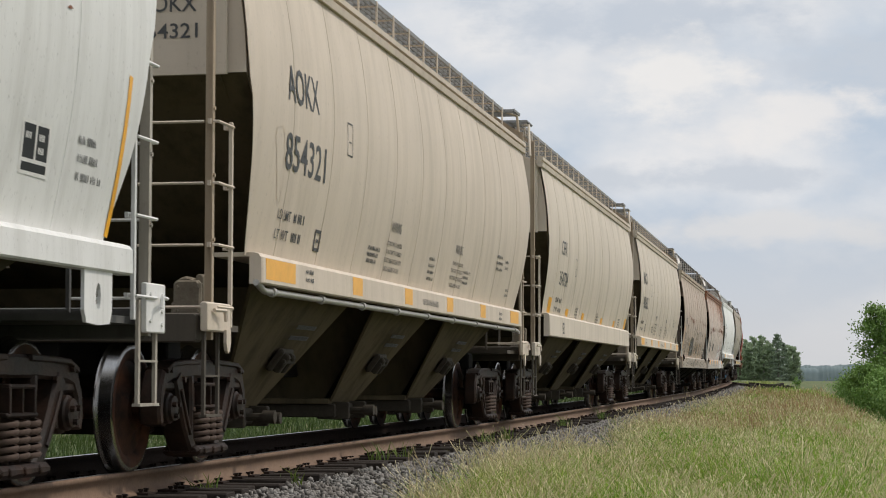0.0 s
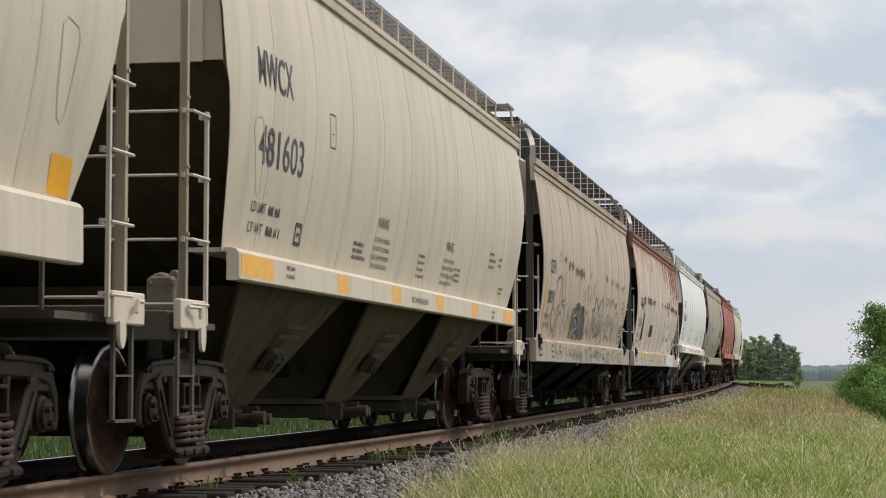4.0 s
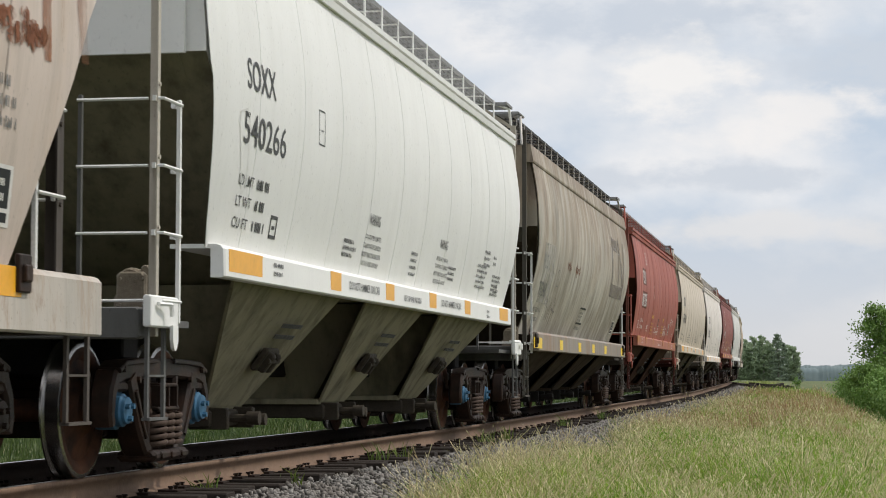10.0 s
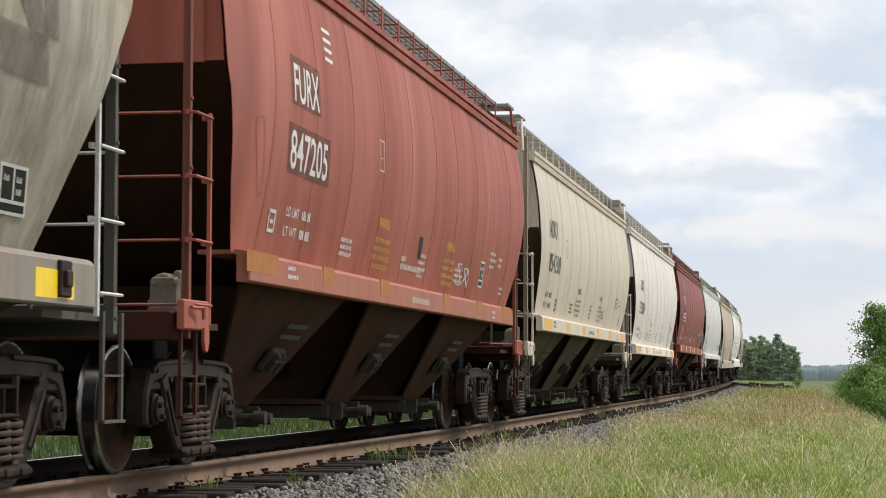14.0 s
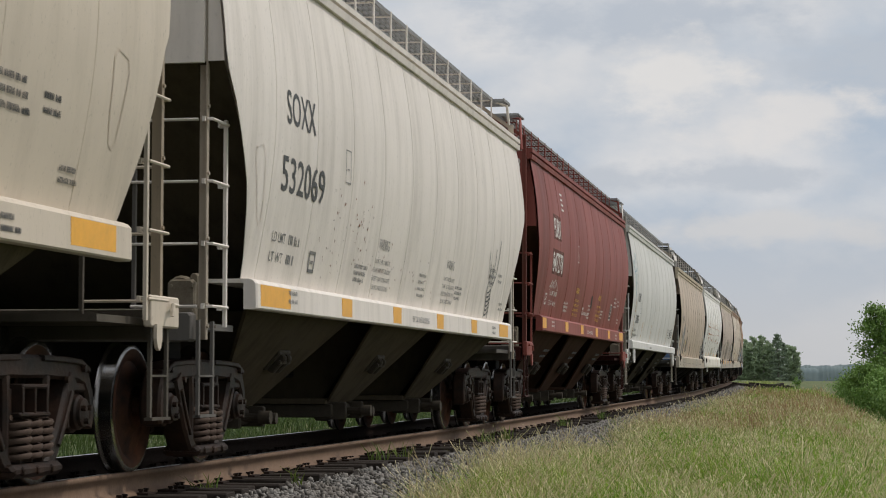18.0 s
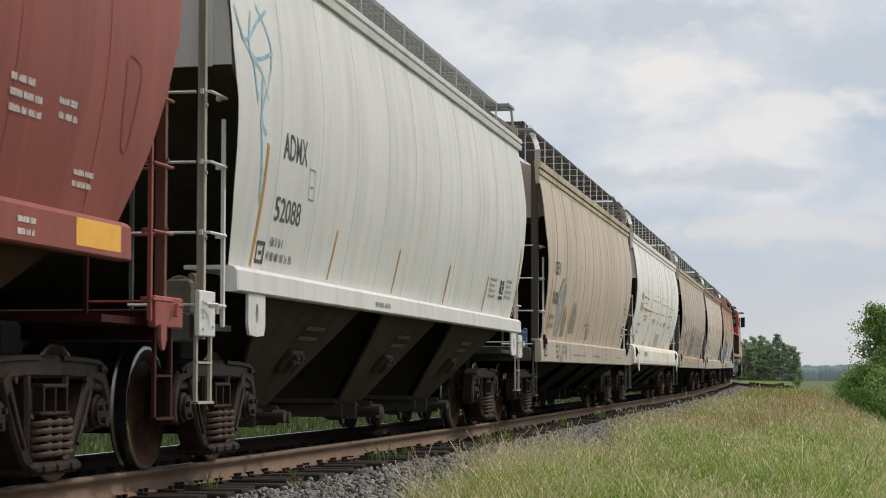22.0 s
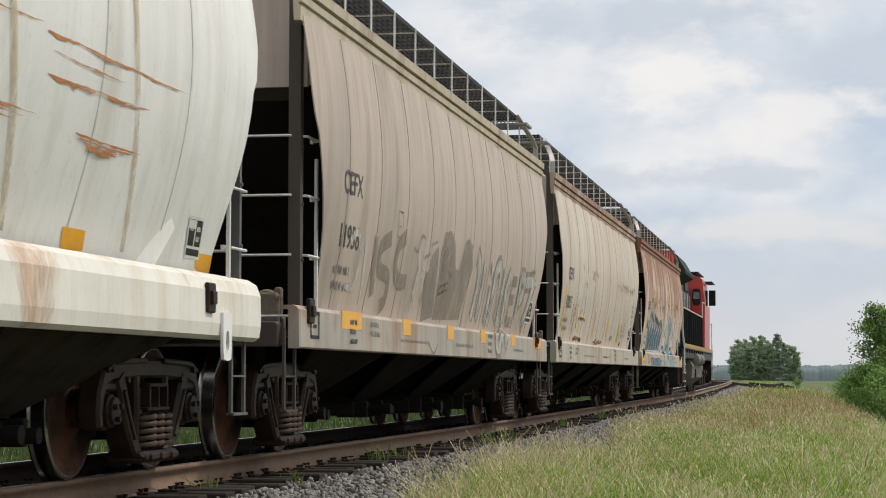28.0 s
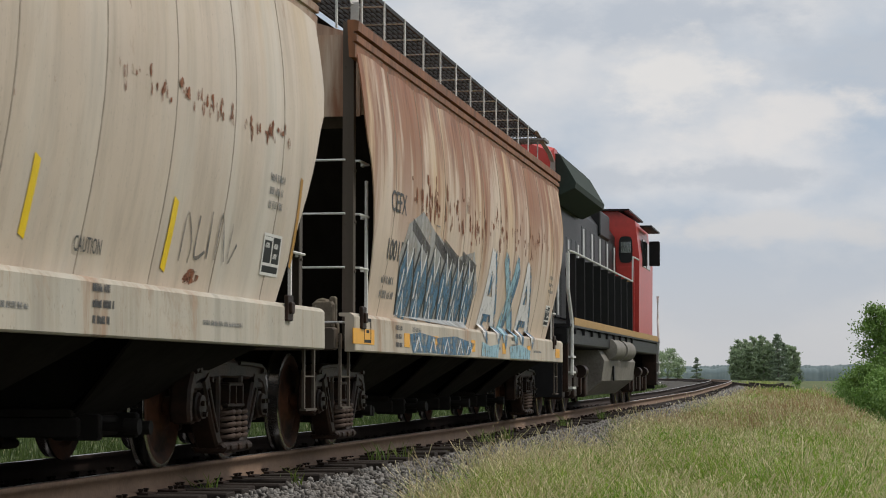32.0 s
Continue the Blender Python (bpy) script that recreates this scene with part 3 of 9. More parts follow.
def eave_mesh(k, L, sg, style):
    s = Shape()
    ze = k["eave"]
    x0, x1 = -SHEET - 0.08, SHEET + 0.08
    y = 1.485
    if style == "plank":
        prof = [(y - 0.05, ze - 0.30), (y + 0.055, ze - 0.30), (y + 0.065, ze - 0.27), (y + 0.02, ze - 0.02), (y - 0.05, ze)]
    elif style == "stepped":
        prof = [(y - 0.03, ze - 0.37), (y + 0.030, ze - 0.37), (y + 0.032, ze - 0.24), (y + 0.010, ze - 0.235), (y + 0.010, ze - 0.215), (y + 0.045, ze - 0.21), (y + 0.047, ze - 0.145),
                (y + 0.015, ze - 0.14), (y + 0.015, ze - 0.115), (y + 0.062, ze - 0.11), (y + 0.067, ze - 0.015), (y + 0.02, ze), (y - 0.05, ze)]
    else:
        prof = [(y - 0.03, ze - 0.17), (y + 0.045, ze - 0.17), (y + 0.055, ze - 0.10), (y + 0.02, ze - 0.095), (y + 0.02, ze - 0.07), (y + 0.055, ze - 0.065),
                (y + 0.055, ze - 0.01), (y + 0.02, ze), (y - 0.05, ze)]
    rings = [[(x, sg * b, z) for b, z in prof] for x in (x0, x1)]
    return s.loft(rings)


def sill_mesh(k, L, sg):
    s = Shape()
    z0, z1 = k["sill"]
    x0, x1 = -k["half"], k["half"]
    y = 1.51
    o, lip = k["out"], 0.10 if k["hoppers"] == 4 else 0.36
    prof = [(y - 0.04, z0), (y + o - 0.005, z0), (y + o + 0.008, z0 + 0.012), (y + o + 0.004, z1 - 0.035), (y + o - 0.02, z1 - 0.008), (y - 0.0, z1 + 0.004), (y - lip, z1 + 0.004), (y - lip, z1 - 0.03), (y - 0.04, z1 - 0.03)]
    if k.get("cut") == 7.4:             # the rolled sill
        prof = [(y - 0.04, z0), (y + o - 0.05, z0), (y + o - 0.005, z0 + 0.03), (y + o + 0.008, z0 + 0.12), (y + o + 0.004, z1 - 0.14), (y + o - 0.03, z1 - 0.05), (y + o - 0.10, z1 - 0.008), (y - lip, z1 + 0.004), (y - lip, z1 - 0.03), (y - 0.04, z1 - 0.03)]
    rings = [[(x, sg * (b - (0.012 if j in (0, 3) else 0)), z) for b, z in prof] for j, x in enumerate((x0, x0 + 0.02, x1 - 0.02, x1))]
    return s.loft(rings)


def hopper_size(w, outer):
    wide = min(w / 2 - 0.05, 1.53 if w > 4 else 1.3)
    return -wide - (0.65 if outer < 0 else 0), wide + (0.65 if outer > 0 else 0), 0.58 if w > 4 else 0.50


def funnel_mesh(w, zt, outer):
    """The steep funnel of a discharge hopper, set in behind its side sheets."""
    xl, xr, bl = hopper_size(w, outer)
    s = Shape()
    return s.loft([[(0.62 * xl, -1.3, zt), (0.62 * xr, -1.3, zt), (0.62 * xr, 1.3, zt), (0.62 * xl, 1.3, zt)],
                   [(-0.36, -0.55, 0.46), (0.36, -0.55, 0.46), (0.36, 0.55, 0.46), (-0.36, 0.55, 0.46)]])


def side_sheet_mesh(w, zt, outer, sg):
    """The flat sloping sheet on a hopper's side."""
    xl, xr, bl = hopper_size(w, outer)
    s = Shape()
    y0, y1, e = 1.42, 0.70, 0.03
    return s.loft([[(xl, sg * y0, zt), (xr, sg * y0, zt), (xr, sg * (y0 - e), zt), (xl, sg * (y0 - e), zt)],
                   [(-bl, sg * y1, 0.46), (bl, sg * y1, 0.46), (bl, sg * (y1 - e), 0.46), (-bl, sg * (y1 - e), 0.46)]])


def outlet_frame_mesh(w):
    bl = 0.58 if w > 4 else 0.50
    s = Shape()
    return s.box(-bl - 0.06, bl + 0.06, -0.68, 0.68, 0.43, 0.49, 0, 0.01)


def gate_mesh():
    s = Shape()
    s.box(-0.52, 0.52, -0.72, 0.72, 0.28, 0.43, 0, 0.02)
    for x in (-0.42, 0.40):
        s.box(x - 0.04, x + 0.04, -0.86, -0.5, 0.26, 0.45, 0, 0.015)
    s.tube([(-0.30, -1.05, 0.36), (-0.30, 0.9, 0.36)], 0.035, 8)
    s.turn([(-0.06, 0.0), (-0.06, 0.062), (0.05, 0.062), (0.05, 0.035)], (-0.30, -1.05, 0.36), "y", 10)
    s.tube([(0.20, -0.98, 0.34), (0.20, 0.9, 0.34)], 0.03, 8)
    s.turn([(-0.05, 0.0), (-0.05, 0.055), (0.04, 0.055), (0.04, 0.03)], (0.20, -0.98, 0.34), "y", 10)
    return s


def vibrator_mesh():
    """The cast bracket bolted to the hopper slope."""
    s = Shape()
    s.box(-0.20, 0.20, -0.03, 0.03, -0.12, 0.12, 0, 0.02)
    s.box(-0.13, -0.05, -0.09, 0.0, -0.10, 0.10, 0, 0.02)
    s.box(0.05, 0.13, -0.09, 0.0, -0.10, 0.10, 0, 0.02)
    s.tube([(-0.18, -0.07, 0.03), (0.18, -0.07, 0.03)], 0.022, 6)
    return s


def slope_stencil_mesh():
    """Two short rows of small lettering on the hopper slope, as plain dashes."""
    s = Shape()
    rnd = random.Random(12)
    for z in (0.06, -0.06):
        x = -0.34
        while x < 0.3:
            w = rnd.uniform(0.03, 0.07)
            s.box(x, x + w, -0.006, 0.0, z - 0.022, z + 0.022)
            x += w + 0.015
    return s


def center_sill_mesh(L):
    s = Shape()
    s.box(-L / 2 + 0.05, L / 2 - 0.05, -0.30, 0.30, 0.72, 1.08, 0, 0.02)
    return s


def bolster_beam_mesh():
    s = Shape()
    s.box(-0.18, 0.18, -0.86, 0.86, 0.84, 1.08, 0, 0.03)
    return s


def coupler_mesh():
    s = Shape()
    s.box(-0.15, 0.28, -0.09, 0.09, 0.80, 0.96, 0, 0.03)
    s.plate([(0.25, 0.76), (0.52, 0.76), (0.52, 1.0), (0.25, 1.0)], -0.17, 0.05)
    s.box(0.38, 0.60, 0.02, 0.15, 0.75, 1.01, 0, 0.04)
    return s


def hose_mesh():
    s = Shape()
    pts = [(0.05, -0.32, 0.80), (0.18, -0.32, 0.72), (0.30, -0.28, 0.50), (0.42, -0.2, 0.40), (0.50, -0.14, 0.38)]
    return s.tube(pts, 0.026, 7)


def end_platform_mesh():
    s = Shape()
    s.box(-0.14, 0.0, -1.40, 1.40, 0.98, 1.20, 0, 0.02)
    s.box(-1.25, -0.14, -1.36, 1.36, 1.08, 1.13)
    return s


def end_wall_mesh(k):
    s = Shape()
    ze = k["eave"] - 0.05
    s.box(-0.02, 0.02, -1.44, 1.44, k.get("foot_end", 3.10) - 0.02, ze)
    s.bar((0.03, -1.2, 3.3), (0.03, -0.3, ze - 0.1), 0.02, 0.03)
    return s


def slope_mesh(k, L):
    s = Shape()
    zs, zt = k["sill"][1] - 0.15, k.get("foot_end", 3.10)
    b = half_width(k, k["sill"][1]) - 0.06
    return s.quadset([(-0.0, -1.37, zt), (-0.0, 1.37, zt), (-2.5, b, zs), (-2.5, -b, zs),
                      (-0.03, -1.37, zt), (-0.03, 1.37, zt), (-2.54, b, zs), (-2.54, -b, zs)],
                     [(0, 1, 2, 3), (7, 6, 5, 4), (0, 3, 7, 4), (1, 5, 6, 2)])


def corner_post_mesh(k, deep):
    """A tall rolled angle, one leg facing along the car and a narrow one the side; bent over at its head where it carries the walkway."""
    s = Shape()
    ze, x = k["eave"] + (0.02 if deep else 0.20), -0.245 - 0.30 * deep
    s.box(x, x + 0.013, -1.455, -1.345 if deep else -1.385, 1.0, ze)
    if deep:
        s.box(x - 0.09, x, -1.455, -1.443, 1.0, ze)
    else:
        s.box(x + 0.013, x + 0.055, -1.455, -1.443, 1.0, ze)
        s.bar((-0.21, -1.40, ze - 0.03), (-0.21, -0.86, k["walk"] + 0.02), 0.07, 0.05)
    for z in (1.10, 1.26, 1.76, 2.25, 2.76):
        s.turn([(-0.014, 0.0), (-0.014, 0.016), (0.0, 0.016)], (x + (-0.045 if deep else 0.03), -1.455, z), "y", 6)
    return s


def hanging_plate_mesh(w=0.50, h=0.45):
    """A plate below the sill with an oval jacking hole."""
    s = Shape()
    hole = [(0.50 * w + 0.045 * math.cos(a), -0.60 * h + 0.085 * math.sin(a)) for a in [k * math.pi / 6 for k in range(12)]]
    rim = [(w * a, -h * b) for a, b in ((1, 0.56), (1, 0.22), (1, 0), (0.5, 0), (0, 0), (0, 0.22), (0, 0.56), (0, 0.80), (0.08, 0.97), (0.5, 1.0), (0.92, 0.97), (1, 0.80))]
    v = [(x, y, z) for y in (-0.012, 0.012) for ring in (rim, hole) for x, z in ring]
    f = []
    for i in range(12):
        a, b = i, (i + 1) % 12
        f += [(a, b, 12 + b, 12 + a), (24 + b, 24 + a, 36 + a, 36 + b), (b, a, 24 + a, 24 + b), (12 + a, 12 + b, 36 + b, 36 + a)]
    return s.quadset(v, f)


def gusset_mesh():
    """A bolted plate that joins the corner post to the end sill."""
    s = Shape()
    s.box(-0.40, 0.0, -0.02, 0.02, -0.20, 0.14, 0, 0.008)
    for x, z in ((-0.33, 0.06), (-0.08, 0.06), (-0.08, -0.05), (-0.08, -0.14), (-0.33, -0.12)):
        s.turn([(-0.034, 0.0), (-0.034, 0.016), (-0.02, 0.016)], (x, 0, z), "y", 6)
    s.tube([(-0.05, -0.05, 0.04), (-0.24, -0.08, 0.04), (-0.26, -0.08, -0.03)], 0.014, 6)
    return s


def stile_mesh():
    s = Shape()
    s.box(-0.018, 0.018, -0.03, 0.0, 1.10, 2.70, 0, 0.005)
    return s


def rung_mesh(w):
    """A grab iron: a round bar with both ends bent back to its feet."""
    s = Shape()
    s.tube([(0, 0.07, 0), (0, 0, 0), (w, 0, 0), (w, 0.07, 0)], 0.0125, 6)
    for x in (0, w):
        s.box(x - 0.028, x + 0.028, 0.05, 0.075, -0.02, 0.02)
    return s


def step_mesh():
    s = Shape()
    for x in (0.0, 0.36):
        s.box(x - 0.02, x + 0.02, -0.012, 0.012, 0.0, 0.72)
    s.box(-0.02, 0.38, -0.03, 0.03, 0.0, 0.02)
    s.box(-0.02, 0.38, -0.015, 0.015, 0.30, 0.315)
    return s


def corner_plate_mesh():
    """The plate at the car's corner with its hanging pull-ring lug."""
    s = Shape()
    s.box(-0.56, 0.05, -0.03, 0.03, -0.10, 0.12, 0, 0.012)
    s.tube([(-0.05, -0.05, 0.06), (-0.24, -0.08, 0.06), (-0.26, -0.08, -0.02)], 0.016, 6)
    lug = [(-0.50, -0.08), (-0.50, -0.18), (-0.475, -0.24), (-0.44, -0.26), (-0.405, -0.24), (-0.38, -0.18), (-0.38, -0.08)]
    s.plate(lug, -0.05, -0.025)
    return s


def walkway_mesh(L, y0, y1, z):
    """Open grating: long bars on edge, crossed by short ones."""
    s = Shape()
    x0, x1 = -L / 2 + 0.55, L / 2 - 0.55
    n = 13
    for i in range(n):
        y = y0 + (y1 - y0) * i / (n - 1)
        w = 0.016 if 0 < i < n - 1 else 0.03
        s.box(x0, x1, y - w / 2, y + w / 2, z - 0.045, z)
    m = int((x1 - x0) / 0.30)
    for i in range(m + 1):
        x = x0 + (x1 - x0) * i / m
        s.box(x - 0.008, x + 0.008, y0, y1, z - 0.03, z - 0.006)
    return s


def end_walk_mesh(z):
    s = Shape()
    for i in range(9):
        x = -0.62 + 0.62 * i / 8
        s.box(x - 0.008, x + 0.008, -1.36, 1.36, z - 0.035, z)
    for i in range(11):
        y = -1.36 + 2.72 * i / 10
        s.box(-0.62, 0.0, y - 0.01, y + 0.01, z - 0.03, z - 0.006)
    s.box(-0.64, -0.02, -1.38, -1.36, z - 0.035, z + 0.005)
    return s


def brace_mesh(ze, z, deep):
    """The bent bar that carries the roof-end walkway down to the corner."""
    s = Shape()
    if deep:
        x = -0.545
        for p, q in (((x - 0.05, -1.45, ze - 0.25), (x - 0.05, -1.45, ze + 0.22)), ((x - 0.05, -1.45, ze + 0.20), (x - 0.16, -1.40, ze + 0.36)), ((x - 0.16, -1.40, ze + 0.35), (x - 0.62, -1.22, z))):
            s.bar(p, q, 0.085, 0.014)
        return s
    s.tube([(-0.95, -1.02, z + 0.02), (-0.62, -1.08, z + 0.03), (-0.22, -1.36, z - 0.06), (-0.10, -1.40, ze - 0.05)], 0.022, 7)
    return s


def bracket_mesh(h):
    s = Shape()
    s.box(-0.022, 0.022, -0.008, 0.008, 0, h)
    s.box(-0.018, 0.018, -0.006, 0.5, h - 0.06, h - 0.046)
    return s


def hatch_mesh(L, h):
    s = Shape()
    prof = [(-0.36, 0.0), (-0.38, h - 0.08), (-0.25, h), (0.25, h), (0.38, h - 0.08), (0.36, 0.0)]
    return s.loft([[(x, y, z) for y, z in prof] for x in (-L / 2 + 1.2, L / 2 - 1.2)])


def valve_mesh():
    """Brake control valve: flanged castings bolted to a pipe bracket."""
    s = Shape()
    s.box(-0.14, 0.14, -0.10, 0.14, 0.0, 0.22, 0, 0.03)
    s.box(-0.20, -0.12, -0.16, 0.10, 0.06, 0.40, 0, 0.03)
    s.turn([(-0.12, 0.0), (-0.12, 0.10), (-0.09, 0.12), (0.06, 0.12), (0.08, 0.07), (0.14, 0.06), (0.14, 0.0)], (-0.02, 0, 0.32), "x", 12)
    s.box(0.02, 0.12, -0.13, 0.02, 0.20, 0.36, 0, 0.02)
    s.box(-0.09, 0.0, -0.16, -0.08, 0.14, 0.46, 0, 0.02)
    s.box(0.10, 0.20, -0.14, 0.0, 0.02, 0.16, 0, 0.02)
    for z in (0.12, 0.34):
        for y in (-0.13, 0.06):
            s.turn([(-0.03, 0.0), (-0.03, 0.016), (0.0, 0.016)], (-0.20, y, z), "x", 6)
    s.tube([(0.1, 0, 0.05), (0.35, 0.1, 0.02), (0.6, 0.3, 0.0)], 0.02, 6)
    s.tube([(-0.16, -0.12, 0.08), (-0.22, -0.2, -0.02), (-0.2, -0.36, -0.03)], 0.014, 6)
    return s


def reservoir_mesh():
    s = Shape()
    return s.turn([(-0.45, 0.0), (-0.43, 0.12), (-0.36, 0.2), (0.36, 0.2), (0.43, 0.12), (0.45, 0.0)], (0, 0, 0), "y", 16)


def lamp_box_mesh():
    s = Shape()
    s.box(-0.09, 0.09, -0.035, 0.0, -0.11, 0.11, 0, 0.01)
    s.box(-0.05, 0.05, -0.06, -0.03, -0.05, 0.05, 0, 0.01)
    return s


def reflector_mesh(w, h):
    s = Shape()
    return s.box(-w / 2, w / 2, -0.005, 0.004, -h / 2, h / 2)


def pipe_mesh(L):
    s = Shape()
    s.tube([(-L / 2 + 0.5, 0, 0.06), (-L / 2 + 0.75, 0, 0), (L / 2 - 0.75, 0, 0), (L / 2 - 0.5, 0, -0.03)], 0.028, 8)
    for i in range(9):
        x = -L / 2 + 1.0 + (L - 2) * i / 8
        s.turn([(-0.04, 0.03), (-0.04, 0.042), (0.04, 0.042), (0.04, 0.03)], (x, 0, 0), "x", 8)
    return s


# ---- markings laid on the bowed side ----
LETTERS = {}


def text_shape(body, height, wide=0.82):
    if (body, height, wide) not in LETTERS:
        LETTERS[body, height, wide] = make_letters(body, height, wide)
    return LETTERS[body, height, wide]


def make_letters(body, height, wide):
    cu = bpy.data.curves.new("lettering", "FONT")
    cu.body, cu.size, cu.resolution_u = body, height / 0.72, 3
    cu.offset = 0.012 * height
    ob = bpy.data.objects.new("lettering", cu)
    me = bpy.data.meshes.new_from_object(ob)
    v = [(p.co.x * wide, p.co.y) for p in me.vertices]
    f = [tuple(p.vertices) for p in me.polygons]
    bpy.data.objects.remove(ob)
    bpy.data.meshes.remove(me)
    return v, f


def sliced(pts, faces, step=0.11):
    """Cuts a flat figure at even heights, so that it can follow the bow of the side."""
    bm = bmesh.new()
    vs = [bm.verts.new((x, 0, z)) for x, z in pts]
    for f in faces:
        bm.faces.new([vs[i] for i in f])
    lo, hi = min(p[1] for p in pts), max(p[1] for p in pts)
    z = math.ceil(lo / step) * step
    while z < hi - 0.01:
        bmesh.ops.bisect_plane(bm, geom=bm.verts[:] + bm.edges[:] + bm.faces[:], plane_co=(0, 0, z), plane_no=(0, 0, 1))
        z += step
    bm.verts.index_update()
    out = [(v.co.x, v.co.z) for v in bm.verts], [tuple(v.index for v in f.verts) for f in bm.faces]
    bm.free()
    return out


class Car:
    """A hopper car under its Empty; in the marking calls x runs from 8.225 m behind its middle."""

    def __init__(self, spec):
        self.k = KIND[spec["kind"]]
        self.L = spec["long"]
        self.mid = spec["mid"]
        self.half = TRUCK_AT
        self.ob = empty("hopper_car")
        tagged(self.ob, spec["label"], "hopper car", "hopper cars of the train")
        self.spec = spec
        self.layer = 0

    def y(self, z):
        if z <= self.k["sill"][1]:
            return -(1.51 + self.k["out"] + 0.0095)
        return -(half_width(self.k, z) + 0.0075)

    def chord(self, z):
        """The side between two heights of the slicing grid, as a straight line."""
        top = self.k["sill"][1]
        if z <= top:
            return self.y(z)
        a = max(top, math.floor(z / 0.11) * 0.11)
        b = math.floor(z / 0.11) * 0.11 + 0.11
        u = (z - a) / (b - a)
        return -(half_width(self.k, a) * (1 - u) + half_width(self.k, b) * u + 0.0075)

    def lay(self, name, pts, faces, mat, label=""):
        """Puts a flat figure, given in x from the car's end and z, onto the side."""
        if max(max(pts[i][1] for i in f) - min(pts[i][1] for i in f) for f in faces) > 0.16:
            pts, faces = sliced(pts, faces)
        self.layer += 1                     # later paint lies over earlier paint
        s = Shape()
        s.quadset([(x + set_back(self.k, z) - 8.225, self.chord(z) - 0.00006 * self.layer, z) for x, z in pts], faces)
        return part(name, s, mat, self.ob, label=label)

    def text(self, body, x, z, h, mat, wide=0.82, name="lettering"):
        end = lambda q: max(p[0] for p in text_shape(q, h, wide)[0])
        for i, ch in enumerate(body):
            if ch != " ":
                v, f = text_shape(ch, h, wide)
                o = x + end(body[:i + 1]) - end(ch)
                self.lay("letter" if h > 0.15 else name, [(o + a, z + b) for a, b in v], f, mat)

    def fit(self, body, x, z, width, h, mat):
        """Large lettering spread over a given width."""
        self.text(body, x, z, h, mat, width / max(p[0] for p in text_shape(body, h, 1.0)[0]))

    def bars(self, x, z, w, rows, mat, h=0.045, gap=0.085, seed=0, name="stencil_block"):
        """Rows of small lettering too fine to read, as plain dashes."""
        rnd = random.Random(seed)
        pts, fs = [], []
        for r in range(rows):
            a = x
            end = x + w * rnd.uniform(0.7, 1.0)
            zz = z - r * gap
            while a < end - 0.02:
                b = min(end, a + rnd.uniform(0.06, 0.20))
                while a < b - 0.3 * h:
                    w1 = h * rnd.uniform(0.28, 0.5)
                    i = len(pts)
                    d = rnd.choice((0, 0, 0.3, 0.5)) * h
                    pts += [(a, zz), (a + w1, zz), (a + w1, zz + h - d * rnd.randrange(2)), (a, zz + h)]
                    fs.append((i, i + 1, i + 2, i + 3))
                    a += w1 + h * 0.22
                a += h * 0.5
        ob = self.lay(name, pts, fs, mat)
        ob["kind"] = "stuff"
        return ob

    def line(self, body, x, z, h, width, mat, name="lettering"):
        """A line of lettering squeezed or spread to a given width."""
        v, f = text_shape(body, h, 1.0)
        k = width / max(p[0] for p in v)
        ob = self.lay(name, [(x + a * k, z + b) for a, b in v], f, mat)
        ob["kind"] = "stuff"
        return ob

    def block(self, x, z, w, h, mat, name="painted_panel", label=""):
        """An upright rectangle of paint, bent to the side."""
        n = max(1, int(h / 0.2))
        pts = [(x + u * w, z + h * j / n) for j in range(n + 1) for u in (0, 1)]
        return self.lay(name, pts, [(2 * j, 2 * j + 1, 2 * j + 3, 2 * j + 2) for j in range(n)], mat, label)

    def ribbon(self, line, w, mat, name="spray_stroke", label=""):
        """A brushed stroke along points in x, z."""
        pts, fs = [], []
        for i, (x, z) in enumerate(line):
            a, b = line[max(0, i - 1)], line[min(len(line) - 1, i + 1)]
            d = math.hypot(b[0] - a[0], b[1] - a[1]) or 1
            nx, nz = -(b[1] - a[1]) / d * w / 2, (b[0] - a[0]) / d * w / 2
            pts += [(x + nx, z + nz), (x - nx, z - nz)]
            if i:
                j = 2 * i
                fs.append((j - 2, j - 1, j + 1, j))
        return self.lay(name, pts, fs, mat, label)

    def poly(self, pts, mat, name="spray_patch", label=""):
        return self.lay(name, pts, [tuple(range(len(pts)))], mat, label)


